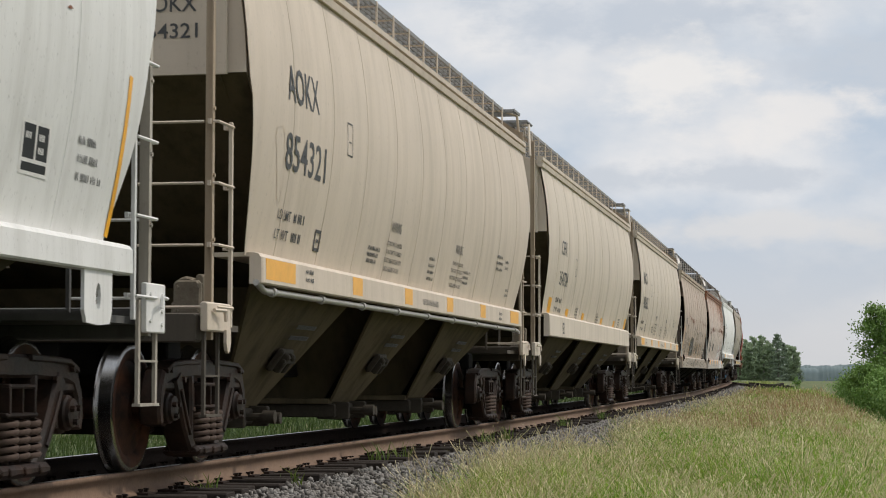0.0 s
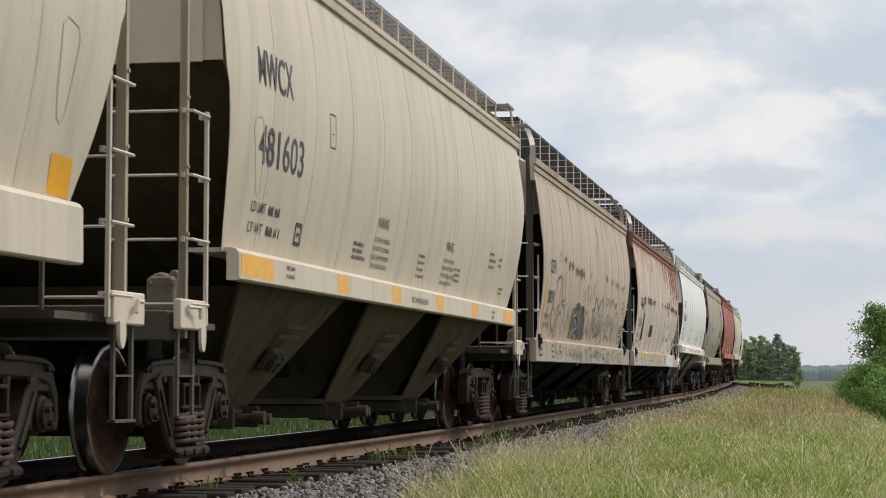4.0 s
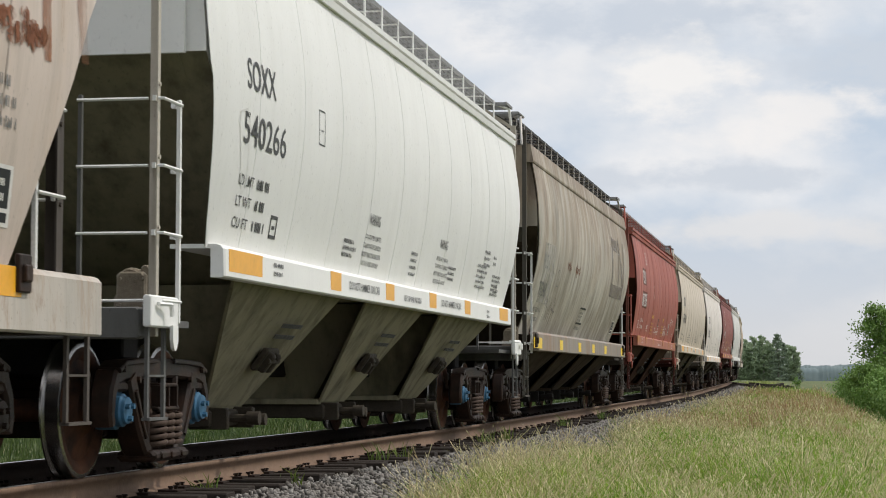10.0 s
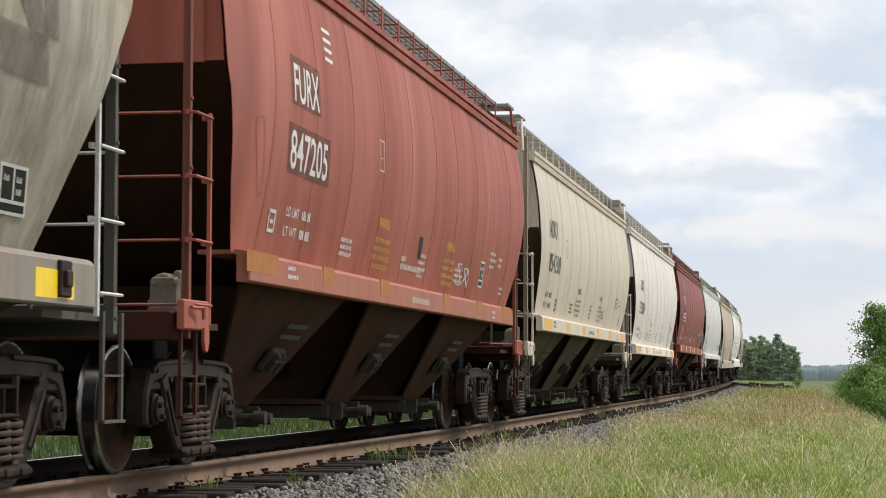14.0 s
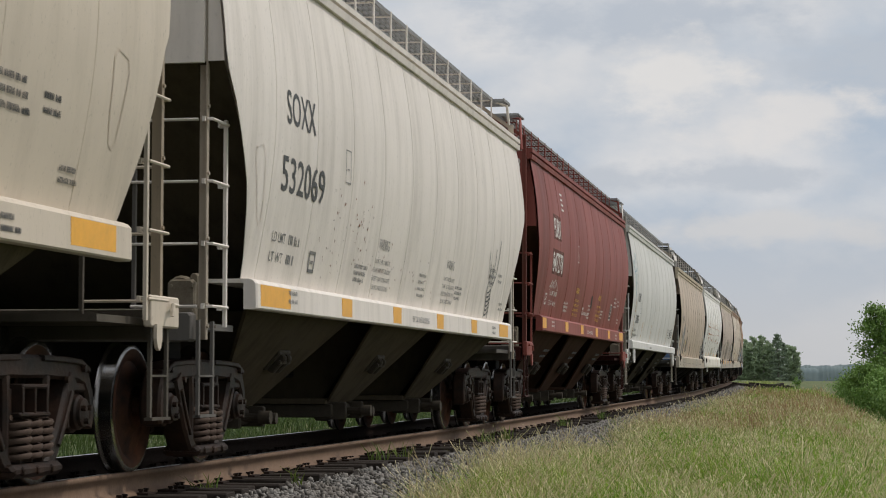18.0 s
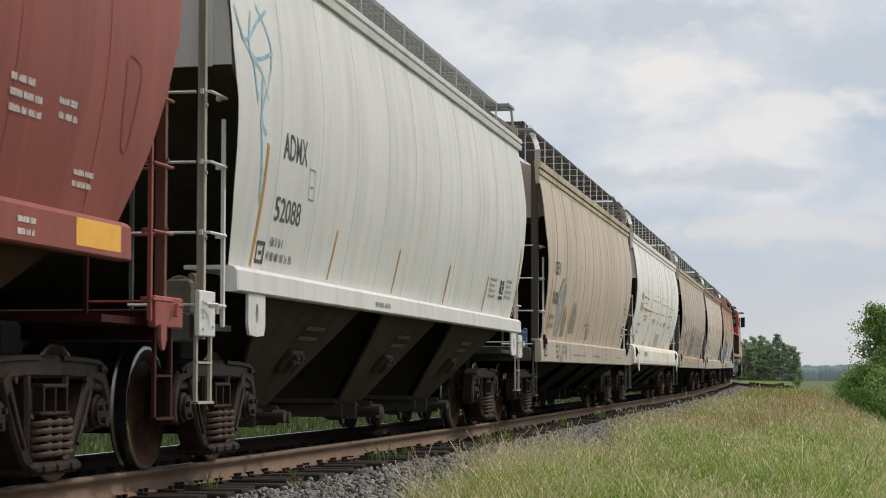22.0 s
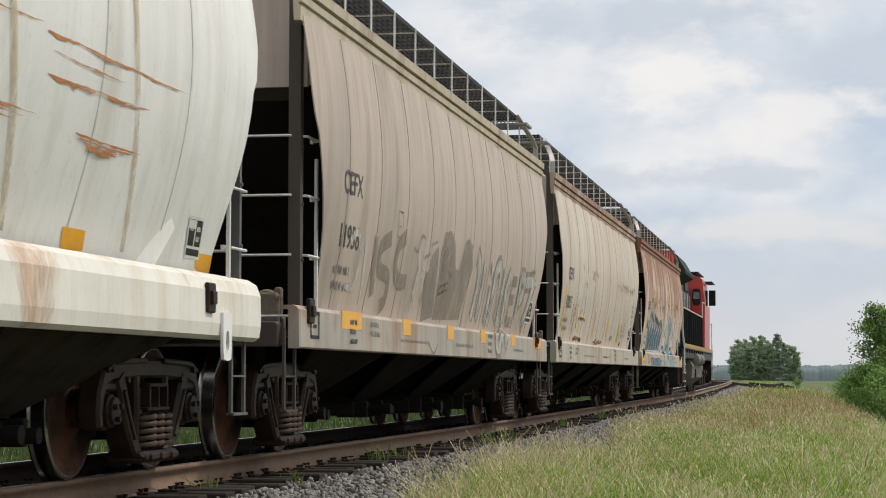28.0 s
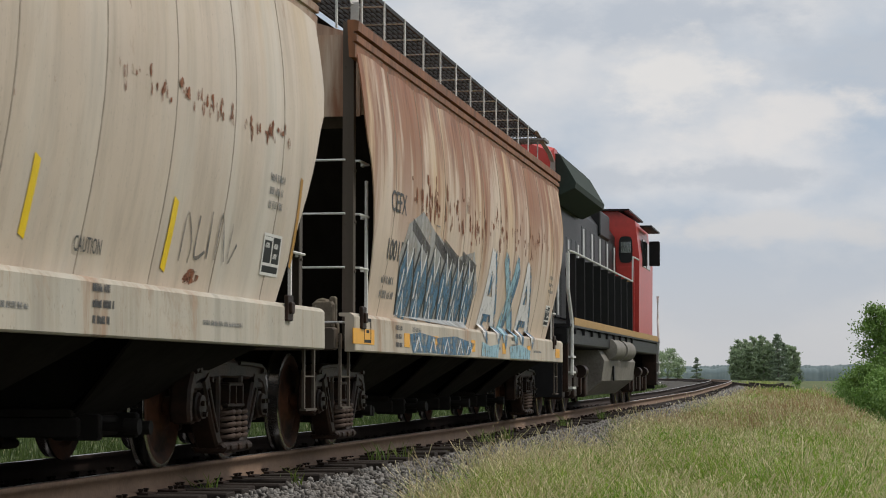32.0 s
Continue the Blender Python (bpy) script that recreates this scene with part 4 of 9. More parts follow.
def build_car(spec):
    c = Car(spec)
    k, L, ob = c.k, c.L, c.ob
    kind = spec["kind"]
    q = round(L, 2)
    spec["col"] = tuple(x * y for x, y in zip(spec["col"], (1.035, 0.985, 0.97) if spec.get("cool") else (1.03, 0.965, 0.975) if min(spec["col"]) > 0.53 else (1.06, 0.96, 0.93)))
    paint = car_paint(spec["tint"], spec["col"], ob, **spec.get("wear", {}))
    joint = car_paint(spec["tint"] + "_joint", tuple(x * (0.95 if kind in ("plate", "plate_red", "deep", "pale", "plate_low") else 0.62 if kind == "rolled" else 0.60) for x in spec["col"]), ob, dirt=0.4, streak=0.6 if KIND[kind]["hoppers"] == 4 else 0.25, rough=0.7)
    # under-car paint: grime, with the shade below the car mixed into the colour
    low = car_paint(spec["tint"] + "_grimy_shaded", tuple(x * (0.012 if KIND[kind]["hoppers"] == 4 else 0.022) + y for x, y in zip(spec["col"], spec.get("low", (0.006, 0.005, 0.0035) if KIND[kind]["hoppers"] == 4 else (0.046, 0.036, 0.021)))), ob, dirt=0.5, streak=0.6, dirt_col=(0.008, 0.0065, 0.005) if KIND[kind]["hoppers"] == 4 else (0.03, 0.024, 0.017), patch=0.5, rough=0.85, gloss=0.03)
    galv = paint if kind in ("plate", "plate_red", "plate_low", "deep") else M_GALV
    ladder_mat = spec.get("ladder", M_BRACKET if kind in ("full", "rolled", "weathered") else paint)
    # end parts: dirt, plus the shade between cars put into the colour
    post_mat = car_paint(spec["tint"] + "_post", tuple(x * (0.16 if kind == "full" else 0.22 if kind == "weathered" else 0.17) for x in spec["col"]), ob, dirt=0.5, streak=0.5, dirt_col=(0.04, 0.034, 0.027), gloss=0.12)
    # three-bay posts: brown dirt, and their shaded faces dimmed by colour
    dirty_shaded_post = car_paint(spec["tint"] + "_grimy_shaded_post", tuple(x * y for x, y in zip(spec["col"], (0.66, 0.60, 0.52))), ob, dirt=0.5, streak=0.7, dirt_col=(0.11, 0.09, 0.065), patch=0.6)
    roof_mat = paint
    if "roof" in spec:
        roof_mat = car_paint(spec["tint"] + "_roof", spec["roof"], ob, rust=spec.get("roof_rust", 0.9), top=4.0, streak=0.5)
    sill_mat = paint
    if "sill" in spec:
        sill_mat = car_paint(spec["tint"] + "_sill", spec["sill"], ob, **spec["sill_wear"])
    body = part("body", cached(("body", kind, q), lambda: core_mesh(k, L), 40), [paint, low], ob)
    n = k["panels"]
    for i in range(n):
        part("side_panel", cached(("side_panel", kind, q, i), lambda i=i: panel_mesh(k, L, i, n), 40), paint, body)
        if i:
            part("seam", cached(("seam", kind), lambda: seam_mesh(k), 40), joint if k["hoppers"] == 4 else paint, body, (-SHEET + i * 2 * SHEET / n, 0, 0))
    style = spec.get("eave", "double")
    for sg in (-1, 1):
        part("roof_rail", cached(("roof_rail", kind, q, sg, style), lambda: eave_mesh(k, L, sg, style)), roof_mat, ob)
        part("side_sill", cached(("side_sill", kind, q, sg), lambda: sill_mesh(k, L, sg)), sill_mat, ob)
    part("roof_hatch", cached(("roof_hatch", kind, q), lambda: hatch_mesh(L, k["walk"] - k["eave"] - 0.1)), low, ob, (0, 0, k["eave"] + 0.10))
    zw = k["walk"]
    for sg in (-1, 1):
        part("roof_walkway", cached(("roof_walkway", kind, q, sg), lambda: walkway_mesh(L, *sorted((sg * 1.20, sg * 0.44)), zw)), M_GRATE_PALE if KIND[kind]["hoppers"] == 3 else M_GRATE, ob)
    nh_full = kind in ("full", "rolled")
    nb = int((L - 1.6) / (1.15 if kind in ("full", "rolled", "pale") else 0.86))
    for i in range(nb + 1):
        x = -L / 2 + 0.8 + (L - 1.6) * i / nb
        part("walkway_bracket", cached(("walkway_bracket", kind), lambda: bracket_mesh(zw - k["eave"])), M_BRACKET if nh_full else galv, ob, (x, -1.215, k["eave"] + 0.005))
    low_frame = post_mat
    c.joint = joint
    part("center_sill", cached(("center_sill", q), lambda: center_sill_mesh(L)), M_BLACK, ob)
    for x in spec["bolsters"]:
        part("body_bolster", cached("body_bolster", bolster_beam_mesh), M_BLACK, ob, (x, 0, 0))
    # hoppers
    nh = k["hoppers"]
    span = (12.6 if nh == 3 else 12.9) / nh
    zt = k["sill"][0] + 0.02
    for i in range(nh):
        x = (i - (nh - 1) / 2) * span + spec["bays"]
        outer = -1 if i == 0 else 1 if i == nh - 1 else 0
        # dark funnel colours also carry the shade between the hoppers
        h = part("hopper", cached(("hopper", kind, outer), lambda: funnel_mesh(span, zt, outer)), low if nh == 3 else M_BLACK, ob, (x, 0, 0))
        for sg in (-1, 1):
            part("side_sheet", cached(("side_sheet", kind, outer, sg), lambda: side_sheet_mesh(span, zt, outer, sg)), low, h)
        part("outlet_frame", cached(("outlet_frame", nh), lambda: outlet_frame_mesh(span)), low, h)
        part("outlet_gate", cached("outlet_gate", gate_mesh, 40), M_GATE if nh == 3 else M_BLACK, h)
        if nh == 3:
            a = math.atan2(0.78, zt - 0.46)
            part("cast_bracket", cached("cast_bracket", vibrator_mesh), M_GATE, h, pose(0.05, -1.06, 0.88, math.degrees(-a) * -1, 0, 0))
            part("slope_stencil", cached("slope_stencil", slope_stencil_mesh), M_STENCIL, h, pose(0.15, -1.245, 1.13, math.degrees(a), 0, 0))["kind"] = "stuff"
    # ends
    for e in (-1, 1):
        em = pose(-L / 2, 0, 0, 0, 0, 180) if e < 0 else pose(L / 2, 0, 0)
        deep_end = SHEET - k.get("recess", 0.0)
        sm = pose(-deep_end, 0, 0, 0, 0, 180) if e < 0 else pose(deep_end, 0, 0)
        part("end_wall", cached(("end_wall", kind), lambda: end_wall_mesh(k)), paint, ob, sm)
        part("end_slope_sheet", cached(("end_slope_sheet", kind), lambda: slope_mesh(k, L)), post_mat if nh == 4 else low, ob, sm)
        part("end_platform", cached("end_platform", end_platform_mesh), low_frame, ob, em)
        part("end_walkway", cached(("end_walkway", kind), lambda: end_walk_mesh(zw)), M_GRATE_PALE, ob, em @ Matrix.Translation((-0.5 if kind in ("full", "rolled") else 0.0, 0, -0.12 if kind in ("full", "rolled") else 0.0)))
        part("coupler", cached("coupler", coupler_mesh), M_TRUCK, ob, em, "rusty cast-steel coupler")
        part("air_hose", cached("air_hose", hose_mesh, 60), M_BLACK, ob, em)
        for sg in (-1, 1):
            # mirrored corner parts have meshes of their own
            def mirrored(fn):
                def go():
                    s = fn()
                    s.v = [(e * x, -sg * y, z) for x, y, z in s.v]
                    return s
                return go
            key = (e, sg)
            at = (e * L / 2, 0, 0)
            part("corner_post", cached(("corner_post", kind, key), mirrored(lambda: corner_post_mesh(k, kind == "full"))), dirty_shaded_post if nh == 3 else post_mat, ob, at)
            part("walkway_brace", cached(("walkway_brace", kind, key), mirrored(lambda: brace_mesh(k["eave"], zw, kind in ("full", "rolled"))), 60), galv if sg < 0 or kind == "full" else paint, ob, at)
            inset = 0.42 if kind == "full" else 0.0
            rungs = (1.26, 1.80, 2.33, 2.86) if kind in ("full", "pale") else (1.25, 1.72, 2.19, 2.66)
            lad = part("ladder", cached(("ladder", key), mirrored(stile_mesh)), ladder_mat, ob, (e * (L / 2 - 0.62 - inset), sg * 1.46, 0))
            for z in rungs:
                part("rung", cached(("rung", key), mirrored(lambda: rung_mesh(0.42))), ladder_mat, lad, (0, sg * 0.035, z))
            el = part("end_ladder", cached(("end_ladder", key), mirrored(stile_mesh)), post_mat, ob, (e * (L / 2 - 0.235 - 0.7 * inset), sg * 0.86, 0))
            for z in rungs:
                part("rung", cached(("end_rung",), lambda: Shape().tube([(0, 0, 0), (0, 0.52, 0)], 0.0125, 6)), ladder_mat, el,
                     (e * 0.03, 0.0 if sg > 0 else -0.52, z))
            part("sill_step", cached("sill_step", step_mesh), dirty_shaded_post if kind == "pale" else post_mat, ob, pose(e * (L / 2 - 0.05) - (0.36 if e > 0 else 0), sg * 1.44, 0.52 if kind == "pale" else 0.42))
            if kind in ("plate", "plate_red", "deep"):
                part("corner_plate", cached(("corner_plate", key), mirrored(corner_plate_mesh)), spec.get("corner", paint), ob, (e * (L / 2 + 0.0), sg * 1.47, 1.16))
            if kind == "rolled":
                part("pull_lug", cached(("pull_lug", key), mirrored(lambda: hanging_plate_mesh(0.22, 0.36))), paint, ob, (e * 7.04, sg * 1.59, 1.20))
                part("corner_plate", cached(("gusset", key), mirrored(gusset_mesh)), paint, ob, (e * (L / 2 + 0.02), sg * 1.47, 1.30))
            if kind == "pale":
                part("hanging_plate", cached(("hanging_plate", key), mirrored(hanging_plate_mesh)), paint, ob, (e * 6.74, sg * 1.545, 1.49))
                part("corner_plate", cached(("gusset", key), mirrored(gusset_mesh)), paint, ob, (e * (L / 2 + 0.02), sg * 1.47, 1.22))
    # brake gear on the trailing platform
    part("brake_valve", cached("brake_valve", valve_mesh), spec.get("valve", M_VALVE), ob, Matrix.Translation((-L / 2 + 0.72, -1.12, 1.13)) @ Matrix.Scale(0.85, 4))
    part("air_reservoir", cached("air_reservoir", reservoir_mesh, 50), low, ob, (L / 2 - 0.9, 0, 1.38))
    if kind in ("full", "rolled", "weathered"):
        for x in (-L / 2 + 0.45, L / 2 - 1.45):
            part("hand_box", cached("hand_box", lamp_box_mesh), M_TRUCK, ob, (x, c.y(1.2) + 0.012, 1.30))
    if kind == "plate" and spec.get("pipe"):
        part("brake_pipe", cached(("brake_pipe", q), lambda: pipe_mesh(L - 1.4), 50), M_GALV, ob, (0, -1.52, k["sill"][0] - 0.05))
    for x in spec["bolsters"]:
        truck(ob, x, spec.get("cap"))
    return c


# ---------------- the train ----------------
BEIGE, CREAM, GREYW = (0.56, 0.52, 0.43), (0.66, 0.63, 0.55), (0.68, 0.70, 0.68)
SPECS = [
    dict(mid=-138.45, long=17.0, kind="pale", tint="pale_grey_white_paint", col=GREYW, cool=True, label="pale grey-white hopper car with orange safety bars", wear=dict(streak=0.25)),
    dict(mid=-120.40, long=17.0, kind="plate", tint="sand_beige_paint", col=BEIGE, low=(0.105, 0.082, 0.048), label="sand-beige covered hopper car with dark grey lettering", wear=dict(streak=0.2), pipe=True),
    dict(mid=-102.43, long=17.2, kind="deep", tint="light_beige_paint", low=(0.088, 0.070, 0.042), col=(0.57, 0.54, 0.45), label="light beige covered hopper car with deep side sill", wear=dict(streak=0.25)),
    dict(mid=-84.43, long=17.0, kind="plate", tint="faded_beige_paint", low=(0.088, 0.070, 0.042), col=(0.56, 0.53, 0.44), label="faded beige covered hopper car with dark lettering", wear=dict(streak=0.22)),
    dict(mid=-66.70, long=16.5, kind="full", tint="dirty_beige_paint", col=(0.47, 0.41, 0.335), label="dirty beige hopper car with grey graffiti and a rusty roof edge", wear=dict(rust=0.35, streak=0.45, rust_low=0.5), eave="stepped", roof=(0.47, 0.39, 0.30), roof_rust=0.35),
    dict(mid=-49.00, long=16.5, kind="full", tint="rusty_pink_beige_paint", col=(0.56, 0.515, 0.46), valve=M_VALVE_BLUE, label="rust-streaked pinkish beige hopper car with red and white graffiti", wear=dict(rust=0.62, streak=0.35, rust_low=0.7, rust_col=(0.30, 0.12, 0.06)), eave="stepped", roof=(0.36, 0.20, 0.14)),
    dict(mid=-30.93, long=17.5, kind="plate", tint="white_paint", col=(0.74, 0.77, 0.75), cool=True, low=(0.25, 0.225, 0.15), label="clean white covered hopper car with dark grey lettering", wear=dict(streak=0.06, patch=0.2), cap=M_TEAL),
    dict(mid=-13.13, long=16.6, kind="weathered", tint="weathered_grey_brown_paint", col=(0.47, 0.445, 0.375), cool=True, low=(0.060, 0.044, 0.028), label="heavily weathered grey-brown hopper car with yellow reflectors", wear=dict(streak=0.72, dirt=0.5, dirt_col=(0.17, 0.14, 0.105), patch=0.7, rust_low=0.5, hard=1.0, rust=0.55, rust_col=(0.20, 0.15, 0.11), wash=(((0.62, 0.595, 0.52), 0.75, 1.5, 0.10, 0.48, 0.66, 0), ((0.17, 0.145, 0.11), 0.65, 1.9, 0.13, 0.48, 0.70, 0), ((0.12, 0.095, 0.068), 0.75, 0.55, 0.30, 0.50, 0.70, 0), ((0.23, 0.155, 0.085), 0.75, 1.6, 0.10, 0.50, 0.66, 2.4))), eave="plank", sill=(0.27, 0.235, 0.20), sill_wear=dict(streak=0.6, dirt=0.6, patch=0.9, rust_low=0.7, rust=0.4, top=1.7, rust_col=(0.22, 0.12, 0.07))),
    dict(mid=4.80, long=16.9, kind="plate_red", tint="oxide_red_paint", col=(0.33, 0.087, 0.057), low=(0.060, 0.032, 0.020), label="oxide-red covered hopper car with white lettering", wear=dict(streak=0.42, patch=0.6, dirt_col=(0.12, 0.045, 0.03), wash=(((0.46, 0.16, 0.12), 0.55, 0.7, 0.07, 0.50, 0.68, 0), ((0.13, 0.04, 0.03), 0.6, 1.0, 0.09, 0.54, 0.72, 0))), white=True, sill=(0.37, 0.125, 0.075), sill_wear=dict(streak=0.3, patch=0.5, dirt_col=(0.16, 0.06, 0.04))),
    dict(mid=22.42, long=16.9, kind="plate", tint="stone_beige_paint", low=(0.10, 0.080, 0.048), col=(0.57, 0.54, 0.45), label="stone-beige covered hopper car with dark grey lettering", wear=dict(streak=0.2)),
    dict(mid=39.57, long=16.1, kind="plate_low", tint="cream_white_paint", low=(0.062, 0.047, 0.028), col=(0.72, 0.70, 0.63), label="cream-white covered hopper car with small drawn graffiti", wear=dict(streak=0.25)),
    dict(mid=56.87, long=16.6, kind="plate_red", tint="dark_oxide_red_paint", col=(0.23, 0.062, 0.048), low=(0.056, 0.030, 0.019), label="dark oxide-red covered hopper car with white lettering", wear=dict(streak=0.3, dirt_col=(0.10, 0.04, 0.03), wash=(((0.36, 0.11, 0.09), 0.5, 0.7, 0.07, 0.50, 0.68, 0), ((0.11, 0.032, 0.026), 0.6, 0.9, 0.09, 0.54, 0.72, 0))), white=True),
    dict(mid=73.97, long=16.6, kind="pale", tint="ash_white_paint", col=(0.62, 0.635, 0.61), cool=True, label="ash-white hopper car with slanting orange bars", wear=dict(streak=0.2)),
    dict(mid=92.06, long=16.5, kind="full", tint="tan_beige_paint", col=(0.52, 0.46, 0.37), valve=M_VALVE_BLUE, label="tan-beige hopper car with pale blue spray loop", wear=dict(streak=0.45, rust_low=0.2, wash=(((0.27, 0.24, 0.20), 0.5, 0.9, 0.08, 0.55, 0.75, 0),)), eave="stepped", roof=(0.50, 0.42, 0.30), roof_rust=0.25),
    dict(mid=109.17, long=16.4, kind="rolled", tint="scraped_white_paint", col=(0.77, 0.79, 0.76), cool=True, low=(0.030, 0.022, 0.014), label="white hopper car scraped to rust along its side", wear=dict(streak=0.36, patch=0.35, rust_low=0.3, dirt_col=(0.42, 0.34, 0.24)), eave="stepped", sill=(0.76, 0.73, 0.65), sill_wear=dict(streak=0.45, dirt_col=(0.52, 0.38, 0.23), patch=0.5, rust_low=0.5, rust=0.35, top=2.15, rust_col=(0.42, 0.20, 0.08))),
    dict(mid=126.77, long=16.5, kind="full", tint="grey_beige_paint", col=(0.47, 0.42, 0.36), label="grey-beige hopper car with faded grey graffiti", wear=dict(streak=0.5, wash=(((0.24, 0.21, 0.175), 0.5, 0.8, 0.10, 0.54, 0.75, 0), ((0.55, 0.51, 0.45), 0.45, 1.3, 0.12, 0.55, 0.75, 0))), eave="stepped", roof=(0.52, 0.44, 0.32), roof_rust=0.2),
    dict(mid=144.29, long=16.5, kind="full", tint="stained_beige_paint", col=(0.56, 0.51, 0.42), label="stained beige hopper car with yellow bars and rust patches", wear=dict(streak=0.34, rust=0.22, rust_low=0.8, patch=0.5, wash=(((0.64, 0.61, 0.545), 0.6, 0.9, 0.10, 0.46, 0.70, 0), ((0.52, 0.36, 0.17), 0.75, 1.0, 0.07, 0.54, 0.70, 2.6))), eave="stepped", roof=(0.45, 0.34, 0.26), roof_rust=0.5),
    dict(mid=161.79, long=16.6, kind="full", tint="rust_run_beige_paint", col=(0.60, 0.53, 0.43), label="rust-covered beige hopper car with blue and white graffiti", wear=dict(rust=0.72, streak=0.2, rust_low=0.5, rust_col=(0.22, 0.080, 0.038), fall=1.0, wash=(((0.52, 0.34, 0.15), 0.6, 1.1, 0.10, 0.48, 0.62, 1.4), ((0.24, 0.085, 0.038), 0.92, 1.3, 0.16, 0.50, 0.57, 1.7))), eave="stepped", roof=(0.34, 0.2, 0.14)),
]
# bolster places behind and ahead of the middle, where they differ from the usual
BOLSTERS = {0: (-6.9, 6.75), 1: (-7.35, 6.95), 2: (-7.2, 6.9), 3: (-7.2, 6.95), 6: (-7.35, 6.81), 7: (-7.28, 6.95), 8: (-7.07, 6.75), 9: (-7.0, 6.65), 10: (-6.75, 6.6), 11: (-7.15, 6.75), 12: (-6.6, 7.12), 14: (-6.8, 6.85)}
for i, s in enumerate(SPECS):
    s["bolsters"] = BOLSTERS.get(i, (-6.85, 6.65))
    s["bays"] = {1: -0.65, 2: 0.05, 6: -0.1, 10: -0.2, 12: 0.1}.get(i, -0.35 if KIND[s["kind"]]["hoppers"] == 3 else -0.2)
    if s["kind"] == "full":             # road grime on the sills
        s["sill"] = tuple(x * 0.86 for x in s["col"])
        s["sill_wear"] = dict(streak=0.5, dirt=0.5, patch=0.8, rust_low=0.6, rust=0.42, top=1.9, rust_col=(0.26, 0.14, 0.075))
CARS = [build_car(s) for s in SPECS]


# ---------------- markings ----------------
def end_lettering(c, body, y, z, width, h, mat):
    """A line of lettering on the trailing end wall, reading from its middle out to the corner."""
    v, f = text_shape(body, h, 1.0)
    k = width / max(p[0] for p in v)
    me = bpy.data.meshes.new("lettering")
    me.from_pydata([(-SHEET - 0.026, y - a * k, z + b) for a, b in v], [], f)
    part("lettering", me, mat, c.ob)


def sill_reflectors(c, xs, z, mat, first=0.95, w=0.42, h=0.17, last=0.8):
    """Reflective squares along the sill; the end ones are longer."""
    for i, x in enumerate(xs):
        wide = first if i == 0 else (last or w) if i == len(xs) - 1 else w
        part("reflector", cached(("reflector", wide, h), lambda: reflector_mesh(wide, h)), mat, c.ob, (x - 8.225 + set_back(c.k, z), c.y(z) + 0.006, z), "bright reflective sticker")


def plate_marks(c, mark, number, ink, m, n, ld, box, frame_at, ink2=None, warn=None, third=False):
    """Reporting mark and number (x, z, width, height), load lines, symbol boxes and the small notices along the foot of the side."""
    ink2, warn = ink2 or ink, warn or ink2 or ink
    c.fit(mark, *m, ink)
    c.fit(number, *n, ink)
    seed = int(c.mid * 7) & 255
    for i, body in enumerate(("LD LMT", "LT WT", "CU FT")[:3 if third else 2]):
        z = ld[1] - 0.165 * i
        c.line(body, ld[0] - 0.02 * i, z, 0.085, 0.44, ink2)
        c.bars(ld[0] + 0.54, z, 0.42, 1, ink2, 0.08, 0.1, seed + i)
    outline_box(c, box[0], box[1], 0.22, 0.19, ink2)
    outline_box(c, frame_at[0], frame_at[1], 0.22, 0.31, ink2, 0.012)
    sb = c.k["sill"][1]
    if c.k is KIND["deep"]:
        for i, x in enumerate((5.1, 8.8, 13.4)):
            c.bars(x, sb + 0.19, 0.5, 4, ink2, 0.035, 0.055, seed + 30 + i)
        return
    for x in (5.85, 9.72):
        vibrator_warning(c, x, sb + 0.12, warn)
    c.bars(5.0 if ink is not M_WHITE else 4.42, sb + 0.29, 0.6, 3, ink2, 0.04, 0.065, seed + 3)
    c.bars(8.25, sb + 0.36, 0.45, 4, ink2, 0.035, 0.075, seed + 4)
    c.bars(10.6, sb + 0.32, 0.55, 3, ink2, 0.035, 0.065, seed + 6)
    c.bars(13.1, sb + 0.66, 0.55, 3, ink2, 0.04, 0.085, seed + 7)
    c.bars(13.85, sb + 0.62, 0.35, 2, ink2, 0.04, 0.085, seed + 17)
    c.bars(14.2, sb + 0.24, 0.40, 2, ink2, 0.035, 0.07, seed + 8)
    c.line("VENT CAR WHEN UNLOADING", 7.72, c.k["sill"][0] + 0.07, 0.065, 0.98, ink2)
    c.bars(13.3, c.k["sill"][0] + 0.12, 0.3, 2, ink2, 0.035, 0.07, seed + 9)
    c.bars(2.35, c.k["sill"][0] + 0.15, 0.35, 2, ink2, 0.035, 0.07, seed + 10)


def vibrator_warning(c, x, z, ink):
    c.line("WARNING", x + 0.14, z + 0.41, 0.11, 0.50, ink)
    for i, (body, w) in enumerate((("USE ON LOADED CAR ONLY", 0.78), ("EXCEPT VIBRATOR BRACKETS", 0.86), ("TO ANY PART OF CAR BODY", 0.82), ("DO NOT APPLY VIBRATOR", 0.74))):
        c.line(body, x + 0.41 - w / 2, z + 0.088 * i, 0.048, w, ink)


def outline_box(c, x, z, w, h, mat, t=0.03):
    pts, fs = [], []
    for a, b, d, e in ((x, z, w, t), (x, z + h - t, w, t), (x, z, t, h), (x + w - t, z, t, h), (x + w * 0.3, z + h * 0.4, w * 0.4, t)):
        i = len(pts)
        pts += [(a, b), (a + d, b), (a + d, b + e), (a, b + e)]
        fs.append((i, i + 1, i + 2, i + 3))
    return c.lay("symbol_box", pts, fs, mat)


